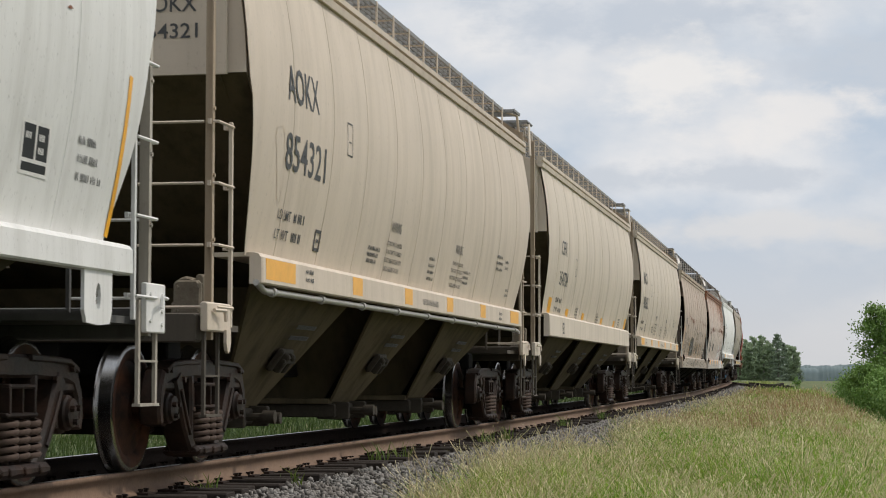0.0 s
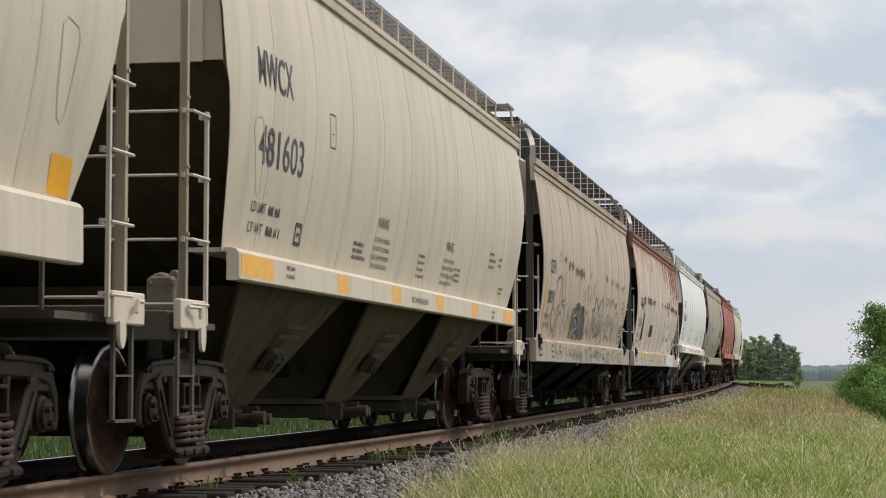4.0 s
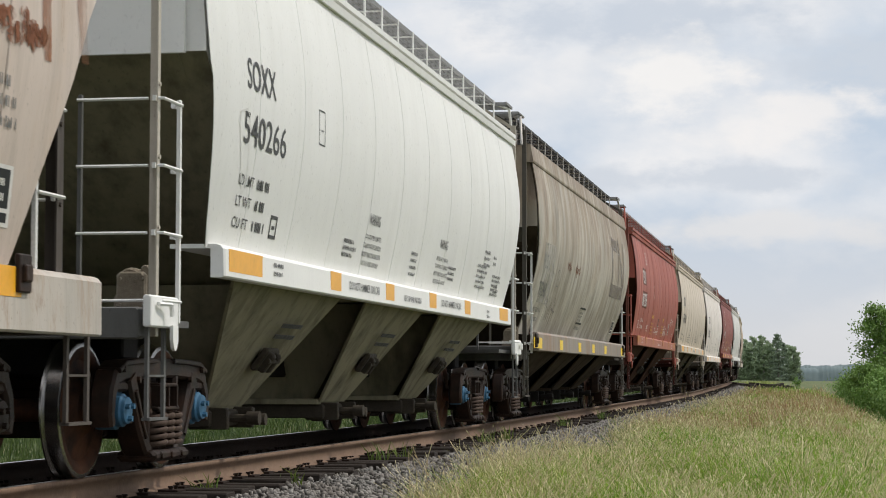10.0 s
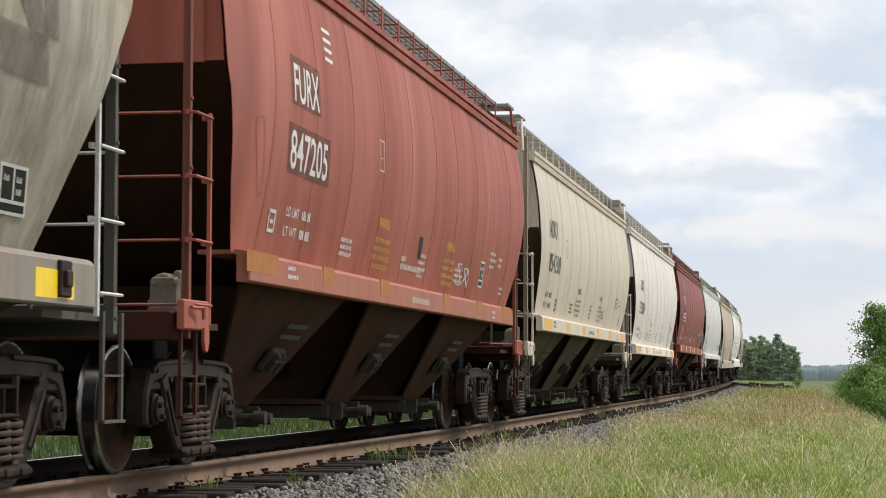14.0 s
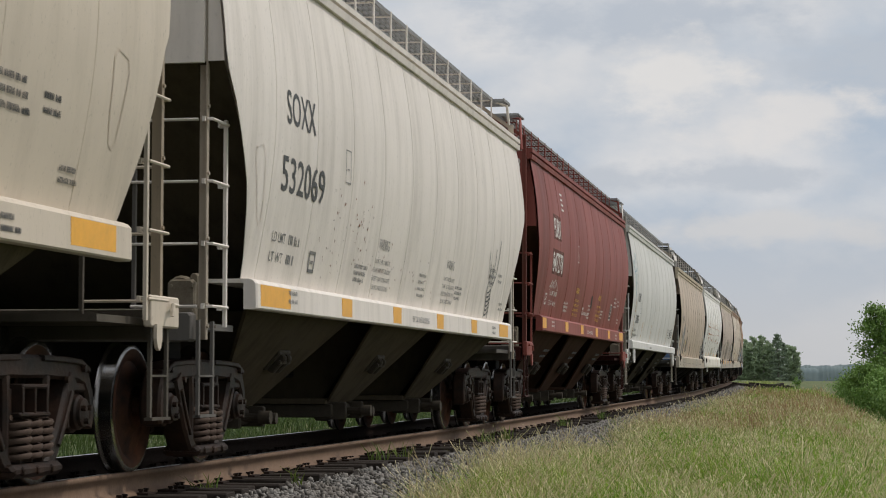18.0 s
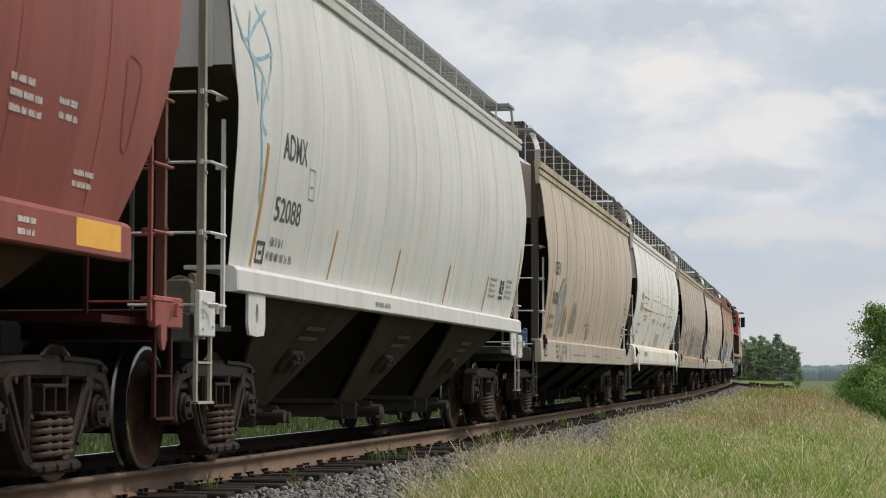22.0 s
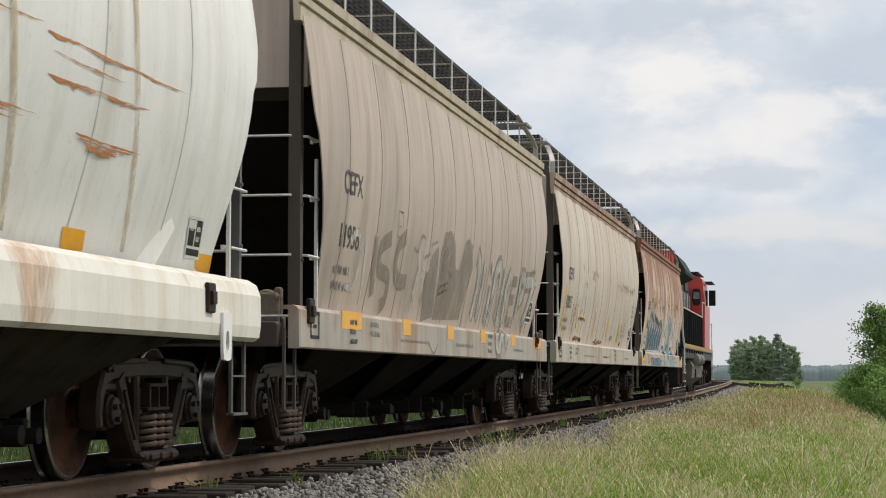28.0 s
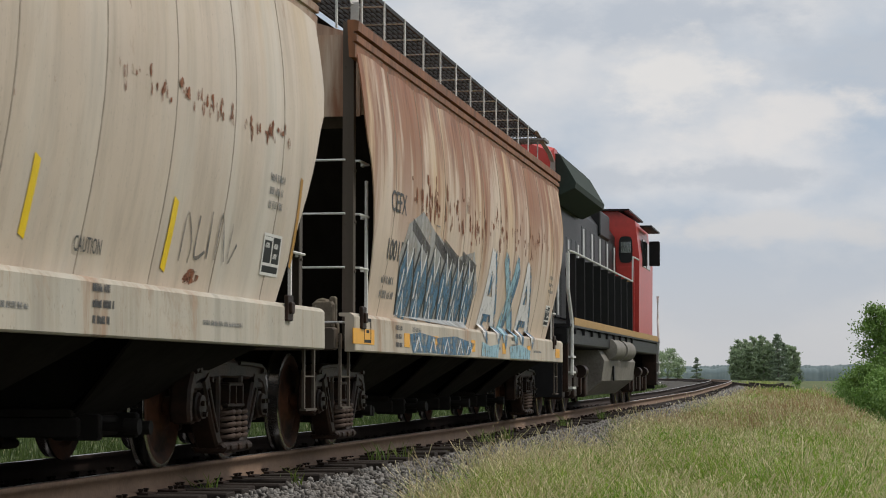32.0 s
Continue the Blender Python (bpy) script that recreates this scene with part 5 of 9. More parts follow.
def code_plate(c, x, z, w=0.55, h=0.38, mat=None):
    """The inspection stencil: dark fields in a pale frame."""
    c.block(x, z, w, h, M_WHITE, "inspection_stencil", "pale-framed dark inspection stencil")
    for a, b, d, e in ((0.07, 0.30, 0.40, 0.63), (0.53, 0.30, 0.40, 0.63), (0.07, 0.07, 0.86, 0.16)):
        c.block(x + w * a, z + h * b, w * d, h * e, M_DARKPATCH, "dark_field")
    for a, b in ((0.14, 0.66), (0.60, 0.66), (0.60, 0.42)):
        c.bars(x + w * a, z + h * b, w * 0.26, 1, M_WHITE, h * 0.12, 0.1, int(x * 10))


def slanted_bar(c, x0, z0, x1, z1, mat, w=0.16):
    """A sloping orange safety stripe."""
    n = 5
    return c.ribbon([(x0 + (x1 - x0) * i / n, z0 + (z1 - z0) * i / n) for i in range(n + 1)], w, mat, "safety_stripe", "faded orange safety stripe")


def scrawl(c, x0, x1, z0, z1, n, mats, w, seed, name="graffiti_stroke"):
    """Overlapping sprayed letter-like strokes that spell nothing."""
    rnd = random.Random(seed)
    for i in range(n):
        m = mats[rnd.randrange(len(mats))]
        x = x0 + (x1 - x0) * (i + rnd.uniform(0.1, 0.9)) / n
        lw = (x1 - x0) / n * rnd.uniform(0.7, 1.3)
        h = (z1 - z0) * rnd.uniform(0.6, 1.0)
        b = z0 + rnd.uniform(0, 0.15) * (z1 - z0)
        kind = rnd.randrange(4)
        line = []
        for j in range(15):
            u = j / 14
            if kind == 0:
                p = (x + lw * 0.5 * math.sin(u * 5.2 + 0.6), b + h * u)
            elif kind == 1:
                p = (x + lw * 0.5 * math.cos(u * 5.6 + 0.5), b + h * 0.5 + h * 0.5 * math.sin(u * 5.6 + 0.5))
            elif kind == 2:
                p = (x + lw * (u - 0.5), b + h * abs(2 * ((u * 2.0) % 1.0) - 1))
            else:
                p = (x - lw * 0.3 + lw * 0.6 * u, b + h * (1 - u) + 0.1 * math.sin(u * 9))
            line.append(p)
        c.ribbon(line, w * rnd.uniform(0.7, 1.3), m, name, "sprayed graffiti stroke")


M_OLDORANGE = flat_paint("faded_orange_tape", (0.50, 0.27, 0.07), 0.6, 0.4)
M_PALELOOP = flat_paint("pale_grey_blue_spray_paint", (0.42, 0.43, 0.42), 0.65, 0.2, 0.25, (4, 4, 3), 0.3)
M_SMUDGE = flat_paint("dark_washed_spray_paint", (0.085, 0.08, 0.078), 0.65, 0.4, 0.40, (3, 3, 2.4), 0.25)


def block_letter(c, x0, x1, z0, z1, mat, seed, w=0.07):
    """One sprayed figure of a few bent strokes, no real letter."""
    rnd = random.Random(seed)
    lean = rnd.uniform(-0.06, 0.14)
    at = lambda u, v: (x0 + (x1 - x0) * (u + rnd.uniform(-0.06, 0.06)) + lean * v, z0 + (z1 - z0) * (v + rnd.uniform(-0.05, 0.05)))
    pool = [((0.05, 0), (0.0, 0.4), (0.1, 1.0)), ((0.9, 0.05), (1.0, 0.5), (0.9, 0.95)), ((0.1, 0.9), (0.35, 1.05), (0.7, 1.0), (0.9, 0.75)), ((0.1, 0.12), (0.45, -0.04), (0.9, 0.15)),
            ((0.0, 0.0), (0.45, 0.55), (0.8, 1.0)), ((0.15, 1.0), (0.5, 0.5), (1.0, 0.0)), ((0.2, 0.5), (0.6, 0.55), (0.8, 0.45)), ((0.5, 1.05), (0.42, 0.5), (0.55, 0.0)), ((0.3, 0.75), (0.6, 0.8), (0.65, 0.5), (0.35, 0.35))]
    for line in rnd.sample(pool, 3 + rnd.randrange(2)):
        pts = [at(u, v) for u, v in line]
        fine = [pts[0]]
        for p, q in zip(pts, pts[1:]):
            fine += [((p[0] + q[0]) / 2 + rnd.uniform(-0.02, 0.02), (p[1] + q[1]) / 2), q]
        c.ribbon(fine, w * rnd.uniform(0.55, 1.35), mat, "spray_stroke", "washed spray stroke")


def scrape(c, x0, x1, z0, z1, w, seed):
    """A long scratch through the paint, thick where it starts and ragged below."""
    rnd = random.Random(seed)
    n = max(4, int((x1 - x0) / 0.07))
    top = [(x0 + (x1 - x0) * i / n, z0 + (z1 - z0) * i / n + 0.003 * math.sin(i * 0.4 + seed) + rnd.uniform(0, 0.007)) for i in range(n + 1)]
    bot = [(x, z - w * (0.25 + 0.75 * abs(math.sin(i * 0.21 + seed))) * rnd.uniform(0.35, 1.0) * min(1, (n - i + 1) / (0.4 * n), (i + 1) / 3)) for i, (x, z) in enumerate(top)]
    return c.lay("scrape", top + bot, [(i, i + 1, n + 2 + i, n + 1 + i) for i in range(n)], M_SCRAPE, "rusty scrape through the paint")


def rust_run(c, x0, x1, z, n, seed, drop=0.18, size=0.10, spread=0.05):
    """A band of rust chips with short runs below them."""
    rnd = random.Random(seed)
    pts, fs = [], []
    for i in range(n):
        x = rnd.uniform(x0, x1)
        zz = z + rnd.gauss(0, spread)
        w, h = rnd.uniform(0.4, 1.5) * size, rnd.uniform(0.3, 1.3) * drop
        k = 7
        b = len(pts)
        for j in range(k):
            a = 6.283 * j / k
            pts.append((x + w * 0.5 * math.cos(a) * rnd.uniform(0.6, 1.2), zz + h * 0.5 * math.sin(a) * rnd.uniform(0.6, 1.2)))
        fs.append(tuple(range(b, b + k)))
    ob = c.lay("rust_chip_band", pts, fs, M_RUSTSPOT)
    ob["kind"] = "stuff"
    return ob


def strokes(c, mat, w, label, *lines):
    """Sprayed strokes, rounded between the points given."""
    for line in lines:
        fine = []
        for i in range(len(line) - 1):
            p0, p1, p2, p3 = line[max(0, i - 1)], line[i], line[i + 1], line[min(len(line) - 1, i + 2)]
            for j in range(4):
                u = j / 4
                fine.append(tuple(0.5 * (2 * p1[k] + (p2[k] - p0[k]) * u + (2 * p0[k] - 5 * p1[k] + 4 * p2[k] - p3[k]) * u * u + (3 * p1[k] - p0[k] - 3 * p2[k] + p3[k]) * u ** 3) for k in (0, 1)))
        fine.append(tuple(line[-1]))
        c.ribbon(fine, w, mat, "spray_stroke", label)


def rust_streaks(c, x0, x1, zt, zb, n, seed):
    """Long runs of rust washed down from the roof edge."""
    rnd = random.Random(seed)
    pts, fs = [], []
    for i in range(n):
        x, w = rnd.uniform(x0, x1), rnd.uniform(0.12, 0.50)
        low = zt - (zt - zb) * rnd.uniform(0.45, 1.08)
        m = max(4, int((zt - low) / 0.15))
        b = len(pts)
        for j in range(m + 1):
            u = j / m
            q = w * 0.5 * (1 - 0.35 * u * u) * rnd.uniform(0.8, 1.1)
            o = x + 0.02 * math.sin(j * 1.3 + i)
            pts += [(o - q, zt + (low - zt) * u), (o + q, zt + (low - zt) * u)]
        fs += [(b + 2 * j, b + 2 * j + 1, b + 2 * j + 3, b + 2 * j + 2) for j in range(m)]
    ob = c.lay("rust_wash", pts, fs, M_RUSTRUN, "orange-brown rust runs from the roof edge")
    ob["kind"] = "stuff"
    return ob


def full_marks(c, mark, number, seed, ink=None):
    ink = ink or M_STENCIL
    c.fit(mark, 1.54, 2.455, 0.80, 0.22, ink)
    c.fit(number, 1.46, 1.955, 0.86, 0.22, ink)
    c.bars(1.40, 1.70, 0.86, 1, M_STENCIL_PALE, 0.08, 0.1, seed)
    c.bars(1.39, 1.55, 0.84, 1, M_STENCIL_PALE, 0.08, 0.1, seed + 1)
    outline_box(c, 4.1, 2.20, 0.25, 0.28, M_STENCIL_PALE, 0.012)
    c.bars(4.4, 1.10, 2.2, 1, M_STENCIL_PALE, 0.03, 0.1, seed + 2)
    c.bars(7.8, 1.10, 1.5, 1, M_STENCIL_PALE, 0.04, 0.1, seed + 3)
    c.bars(2.0, 1.22, 0.35, 3, M_STENCIL, 0.05, 0.09, seed + 4)
    c.bars(2.9, 1.22, 0.5, 2, M_STENCIL_PALE, 0.05, 0.09, seed + 5)
    c.bars(10.3, 1.25, 0.4, 3, M_STENCIL, 0.05, 0.10, seed + 6)
    c.bars(12.6, 1.10, 1.3, 1, M_STENCIL_PALE, 0.035, 0.1, seed + 8)
    c.bars(14.3, 2.32, 0.6, 3, M_STENCIL_PALE, 0.06, 0.11, seed + 7)
    code_plate(c, 14.26, 1.56, 0.56, 0.34)
    outline_box(c, 0.45, 1.06, 0.32, 0.24, M_DARKPATCH, 0.03)


(c0, A1, CB, MW, C39, C76, S1, CN, F1, A2, S2, F2, AD, C06, AEX, C36, C37, C15) = CARS
# pale car ahead of the rest
for x in (3.90, 6.83, 9.89, 12.82):
    slanted_bar(c0, x - 0.08, 1.62, x + 0.08, 2.09, M_ORANGE, 0.06)
slanted_bar(c0, 15.42, 1.62, 15.62, 2.66, M_ORANGE, 0.065)
code_plate(c0, 13.85, 1.88, 0.44, 0.31)
c0.bars(14.75, 2.14, 0.45, 3, M_STENCIL_PALE, 0.05, 0.11, 3)
c0.bars(12.6, 1.46, 1.0, 1, M_STENCIL_PALE, 0.05, 0.09, 4)
rust_run(c0, 13.6, 14.6, 3.0, 9, 5, 0.05, 0.07, 0.05)
plate_marks(A1, "AOKX", "854321", M_STENCIL, (1.56, 3.04, 1.08, 0.31), (1.50, 2.47, 1.42, 0.31), (1.45, 2.05), (2.80, 1.86), (3.74, 2.80))
sill_reflectors(A1, (1.52, 4.41, 6.93, 9.47, 11.94, 14.78), 1.595, M_ORANGE)
plate_marks(CB, "CBFX", "354724", M_STENCIL, (2.14, 2.82, 0.76, 0.25), (2.08, 2.31, 1.20, 0.24), (1.99, 2.01), (2.62, 1.47), (4.25, 2.54))
for x, w, h, z in ((1.33, 0.42, 0.26, 1.93), (3.87, 0.40, 0.14, 1.87), (6.48, 0.40, 0.14, 1.865), (9.95, 0.40, 0.14, 1.86), (12.6, 0.36, 0.14, 1.87), (15.15, 0.36, 0.24, 1.93)):
    CB.block(x - w / 2, z - h / 2, w, h, M_ORANGE, "reflector", "bright reflective sticker")
plate_marks(MW, "MWCX", "481603", M_STENCIL, (1.26, 3.05, 1.12, 0.30), (1.32, 2.44, 1.45, 0.31), (1.28, 2.05), (2.74, 1.87), (3.7, 2.80))
sill_reflectors(MW, (1.45, 4.43, 6.93, 9.45, 11.92, 14.8), 1.59, M_ORANGE)
plate_marks(S1, "SOXX", "540266", M_STENCIL, (1.37, 2.97, 0.86, 0.24), (1.28, 2.54, 1.30, 0.25), (1.27, 2.22), (2.33, 1.87), (3.7, 2.78), M_STENCIL, third=True)
S1.line("DO NOT HAMMER ON CAR", 5.11, 1.555, 0.08, 1.36, M_STENCIL)
S1.line("DO NOT HAMMER ON CAR", 9.94, 1.56, 0.08, 1.34, M_STENCIL)
S1.bars(13.95, 2.10, 0.75, 5, M_STENCIL, 0.035, 0.062, 140)
S1.bars(12.65, 2.18, 0.85, 5, M_STENCIL, 0.035, 0.068, 141)
sill_reflectors(S1, (1.53, 4.57, 7.01, 9.42, 11.79, 14.81), 1.605, M_ORANGE, last=0.75)
for c, num, xs in ((F1, "847205", (1.57, 3.83, 6.28, 9.87, 12.27, 14.62)), (F2, "847278", (1.44, 4.47, 6.88, 9.47, 11.92, 14.63))):
    for x, z, w in ((2.30, 3.02, 1.02), (2.20, 2.44, 1.48)):
        c.block(x, z, w, 0.42, M_OLDPATCH, "painted_panel", "darker patch behind the lettering")
    plate_marks(c, "FURX", num, M_WHITE, (2.37, 3.06, 0.90, 0.33), (2.27, 2.49, 1.32, 0.33), (2.33, 2.09), (1.80, 1.92), (5.80, 2.80), M_WHITE, M_YSTEN)
    sill_reflectors(c, xs, 1.635 if c is F1 else 1.60, M_ORANGE_DULL if c is F1 else M_ORANGE, 0.95 if c is F1 else 0.45)
    c.block(8.15 if c is F1 else 8.62, 2.06, 0.20, 0.24, M_DARKPATCH, "dark_patch")
    c.bars(7.3, 1.90, 1.35, 1, M_WHITE, 0.06, 0.1, 142)
    c.bars(7.3, 1.99, 0.25, 1, M_WHITE, 0.05, 0.1, 143)
    for j in range(4):
        c.block(3.6, 3.85 - j * 0.09, 0.30, 0.035, M_WHITE, "white_dash")
    code_plate(c, 12.42, 1.92, 0.32, 0.34)
block_letter(F1, 10.75, 11.15, 1.88, 2.14, M_WHITESPRAY, 8, 0.025)
block_letter(F1, 11.15, 11.6, 1.88, 2.10, M_WHITESPRAY, 9, 0.025)
strokes(F2, M_WHITE, 0.020, "thin white sprayed signature", ((2.2, 2.17), (2.45, 2.34), (2.4, 2.2), (2.62, 2.32), (2.6, 2.2)), ((2.65, 2.2), (2.8, 2.36), (2.85, 2.22), (3.0, 2.36), (3.0, 2.22)), ((3.05, 2.3), (3.25, 2.18)), ((2.15, 2.22), (2.35, 2.26)))
plate_marks(A2, "AOKX", "854200", M_STENCIL, (1.5, 3.02, 1.08, 0.31), (1.52, 2.47, 1.50, 0.31), (1.45, 2.05), (2.92, 1.86), (3.74, 2.80))
sill_reflectors(A2, (1.64, 4.41, 6.93, 9.47, 11.94, 14.78), 1.595, M_ORANGE)
plate_marks(S2, "SOXX", "532069", M_STENCIL, (2.11, 2.84, 1.0, 0.29), (1.97, 2.275, 1.52, 0.30), (1.87, 1.85), (3.19, 1.655), (4.28, 2.54), M_STENCIL_PALE)
sill_reflectors(S2, (1.96, 4.55, 6.91, 9.41, 11.82, 14.33), 1.375, M_ORANGE)
# the drawn bulb on the cream car
for a in (-0.14, 0.14):
    S2.ribbon([(13.20 + a, 1.54), (13.22 + a, 1.7), (13.16 + a * 1.2, 1.86), (13.20 + a, 1.96)], 0.028, M_STENCIL, "drawn_bulb", "thin drawn line")
for j in range(6):
    S2.ribbon([(13.06, 1.57 + 0.06 * j), (13.20, 1.58 + 0.06 * j), (13.34, 1.63 + 0.06 * j)], 0.024, M_STENCIL, "drawn_bulb", "thin drawn line")
for a, b in ((-0.26, 2.42), (-0.10, 2.28), (0.10, 2.26), (0.28, 2.48), (0.62, 2.62)):
    S2.ribbon([(13.20 + a * 0.3, 1.96), (13.18 + a * 0.7, 2.12), (13.22 + a * 0.95, b - 0.1), (13.22 + a, b)], 0.022, M_STENCIL, "drawn_bulb", "thin drawn line")
rust_run(S2, 3.4, 9.2, 1.85, 70, 31, 0.03, 0.025, 0.13)
rust_run(S2, 3.9, 5.6, 2.2, 40, 32, 0.04, 0.03, 0.2)
for c in (AD,):
    c.fit("ADMX", 1.85, 2.545, 0.78, 0.22, M_STENCIL)
    c.fit("52088", 1.70, 2.025, 0.85, 0.20, M_STENCIL)
    outline_box(c, 2.74, 2.27, 0.20, 0.27, M_STENCIL_PALE, 0.012)
    outline_box(c, 1.30, 1.65, 0.24, 0.18, M_STENCIL)
    c.bars(1.68, 1.81, 0.55, 1, M_STENCIL_PALE, 0.07, 0.1, 21)
    c.bars(1.63, 1.69, 0.85, 1, M_STENCIL_PALE, 0.07, 0.1, 22)
    for x in (3.90, 6.83, 9.89, 12.82):
        slanted_bar(c, x - 0.08, 1.62, x + 0.08, 2.09, M_OLDORANGE, 0.06)
    slanted_bar(c, 1.18, 1.6, 1.35, 2.60, M_OLDORANGE, 0.07)
    slanted_bar(c, 15.50, 1.62, 15.60, 2.62, M_OLDORANGE, 0.06)
    code_plate(c, 13.92, 1.80, 0.42, 0.31)
    c.bars(13.05, 2.05, 0.62, 4, M_STENCIL_PALE, 0.04, 0.075, 23)
    c.bars(14.48, 2.08, 0.6, 4, M_STENCIL_PALE, 0.045, 0.075, 24)
    c.bars(5.6, 1.43, 0.9, 1, M_STENCIL_PALE, 0.05, 0.1, 25)
    c.ribbon([(0.9, 3.2), (1.0, 2.9), (1.15, 3.1), (1.1, 2.75), (1.18, 2.4), (1.2, 2.1)], 0.05, M_SKYBLUE, "spray_stroke")
# full-sill cars
full_marks(C39, "CEFX", "10039", 40)
slanted_bar(C39, 1.20, 1.38, 1.27, 2.37, M_ORANGE, 0.12)
for x, z in ((4.86, 1.88), (7.10, 1.87), (8.98, 1.88), (11.03, 1.88), (12.75, 1.88), (15.02, 2.38)):
    slanted_bar(C39, x - 0.04, 1.39, x + 0.05, z, M_ORANGE, 0.085)
strokes(C39, M_SMUDGE, 0.110, "dark washed sprayed stroke",
        ((5.52, 1.99), (6.00, 2.04), (6.36, 1.98), (6.37, 1.84), (6.06, 1.79), (5.84, 1.82)),
        ((5.55, 1.84), (5.89, 1.81)),
        ((5.60, 1.65), (6.01, 1.69), (6.41, 1.68), (6.41, 1.56)),
        ((5.81, 1.52), (6.14, 1.56), (6.38, 1.39)))
C39.poly([(6.54, 2.00), (6.84, 2.05), (7.07, 1.98), (7.15, 1.68), (7.16, 1.40), (6.73, 1.41)], M_SMUDGE, "spray_patch", "dark washed sprayed letter shape")
strokes(C39, M_GHOST, 0.070, "washed grey sprayed stroke",
        ((7.20, 2.00), (7.35, 1.69)),
        ((7.42, 2.00), (7.61, 1.91)),
        ((7.61, 1.73), (7.77, 1.61), (8.01, 1.59)),
        ((7.84, 1.87), (8.07, 1.59)),
        ((6.66, 1.98), (6.97, 1.91), (7.06, 1.78)))
strokes(C39, M_GHOST, 0.075, "washed grey sprayed stroke",
        ((8.72, 2.26), (9.05, 2.25), (9.18, 2.10), (9.14, 1.94), (8.86, 1.80)),
        ((8.75, 2.24), (8.88, 1.68), (9.12, 1.66)),
        ((8.34, 2.01), (8.74, 2.06)),
        ((8.52, 2.02), (8.57, 1.70), (8.77, 1.55)),
        ((9.18, 1.82), (9.46, 1.68), (9.64, 1.94), (9.45, 2.17)),
        ((9.20, 2.18), (9.47, 2.07), (9.76, 2.24)))
strokes(C39, M_GHOST, 0.075, "washed grey sprayed stroke",
        ((9.68, 2.27), (9.88, 1.79), (9.68, 1.52)),
        ((9.84, 2.24), (10.13, 2.31)),
        ((10.19, 2.36), (10.41, 1.91), (10.25, 1.59)),
        ((9.33, 1.50), (9.73, 1.57), (9.97, 1.54), (9.82, 1.40)),
        ((9.00, 1.77), (9.38, 1.55)),
        ((10.00, 1.96), (10.09, 1.58)))
strokes(C39, M_STENCIL_PALE, 0.035, "washed grey sprayed stroke",
        ((11.00, 2.13), (10.86, 2.30), (11.11, 2.34), (11.31, 2.25), (10.97, 2.19)),
        ((11.52, 2.17), (11.38, 2.32)),
        ((11.65, 2.37), (11.86, 2.27), (11.66, 2.18)),
        ((12.08, 2.19), (11.99, 2.35), (12.35, 2.26), (12.22, 2.40)),
        ((11.30, 1.65), (11.23, 1.97), (11.60, 1.95), (11.40, 1.79)),
        ((11.72, 1.72), (11.95, 2.02), (11.97, 1.78), (12.26, 1.99)))
strokes(C39, M_STENCIL_PALE, 0.035, "washed grey sprayed stroke",
        ((12.63, 1.67), (12.55, 2.01), (12.31, 1.70)),
        ((12.88, 1.78), (13.14, 2.10), (13.62, 2.03), (13.46, 1.71)),
        ((10.34, 1.73), (10.61, 1.83), (10.83, 1.71), (10.61, 1.66)),
        ((10.21, 1.37), (10.58, 1.43), (10.58, 1.57)),
        ((11.47, 1.52), (11.80, 1.58), (12.23, 1.50)))
C39.poly([(12.61, 2.28), (13.02, 2.33), (13.10, 2.22), (12.69, 2.17)], M_GHOST, "spray_patch", "dark sprayed blot")
strokes(C39, M_GHOST2, 0.070, "washed grey sprayed stroke",
        ((6.78, 2.36), (6.92, 2.11)),
        ((6.93, 2.36), (6.81, 2.16)),
        ((7.22, 2.14), (7.16, 2.41), (7.34, 2.41), (7.30, 2.32)),
        ((7.77, 2.47), (7.91, 2.32), (7.77, 2.16), (7.69, 2.26)),
        ((8.16, 2.24), (8.24, 2.51)),
        ((8.34, 2.25), (8.36, 2.56), (8.58, 2.32)))
strokes(C39, M_STENCIL_PALE, 0.040, "washed grey sprayed stroke",
        ((8.58, 1.22), (8.70, 1.17), (8.58, 1.08)),
        ((8.83, 1.16), (8.96, 1.21), (8.89, 1.11)),
        ((9.05, 1.27), (9.06, 1.09), (9.26, 1.18), (9.05, 1.25)),
        ((9.40, 1.10), (9.42, 1.20), (9.61, 1.11)),
        ((9.68, 1.25), (9.90, 1.14)),
        ((11.01, 1.28), (11.10, 1.03)))
strokes(C39, M_STENCIL_PALE, 0.040, "washed grey sprayed stroke",
        ((11.27, 1.26), (11.37, 1.03), (11.54, 1.23)),
        ((12.20, 1.29), (12.30, 1.10)))
strokes(C39, M_GHOST2, 0.080, "washed grey sprayed stroke",
        ((5.98, 1.13), (6.46, 1.16), (6.45, 1.08)),
        ((6.03, 1.03), (6.47, 1.06), (6.47, 0.94)),
        ((6.94, 1.19), (7.34, 1.17), (7.40, 0.96)),
        ((7.61, 1.24), (8.06, 1.26), (8.12, 0.98)),
        ((5.69, 1.15), (5.72, 0.93)))
strokes(C39, M_GHOST, 0.060, "washed grey sprayed stroke",
        ((2.56, 2.31), (2.38, 2.02), (2.22, 1.78), (2.55, 1.52), (2.91, 1.54), (2.96, 1.78)),
        ((3.01, 1.88), (3.29, 1.41)),
        ((3.47, 1.96), (3.89, 1.93), (4.31, 1.60)),
        ((3.25, 1.99), (3.72, 2.07)),
        ((3.89, 1.43), (3.84, 1.83)),
        ((4.60, 1.51), (4.45, 1.92)))
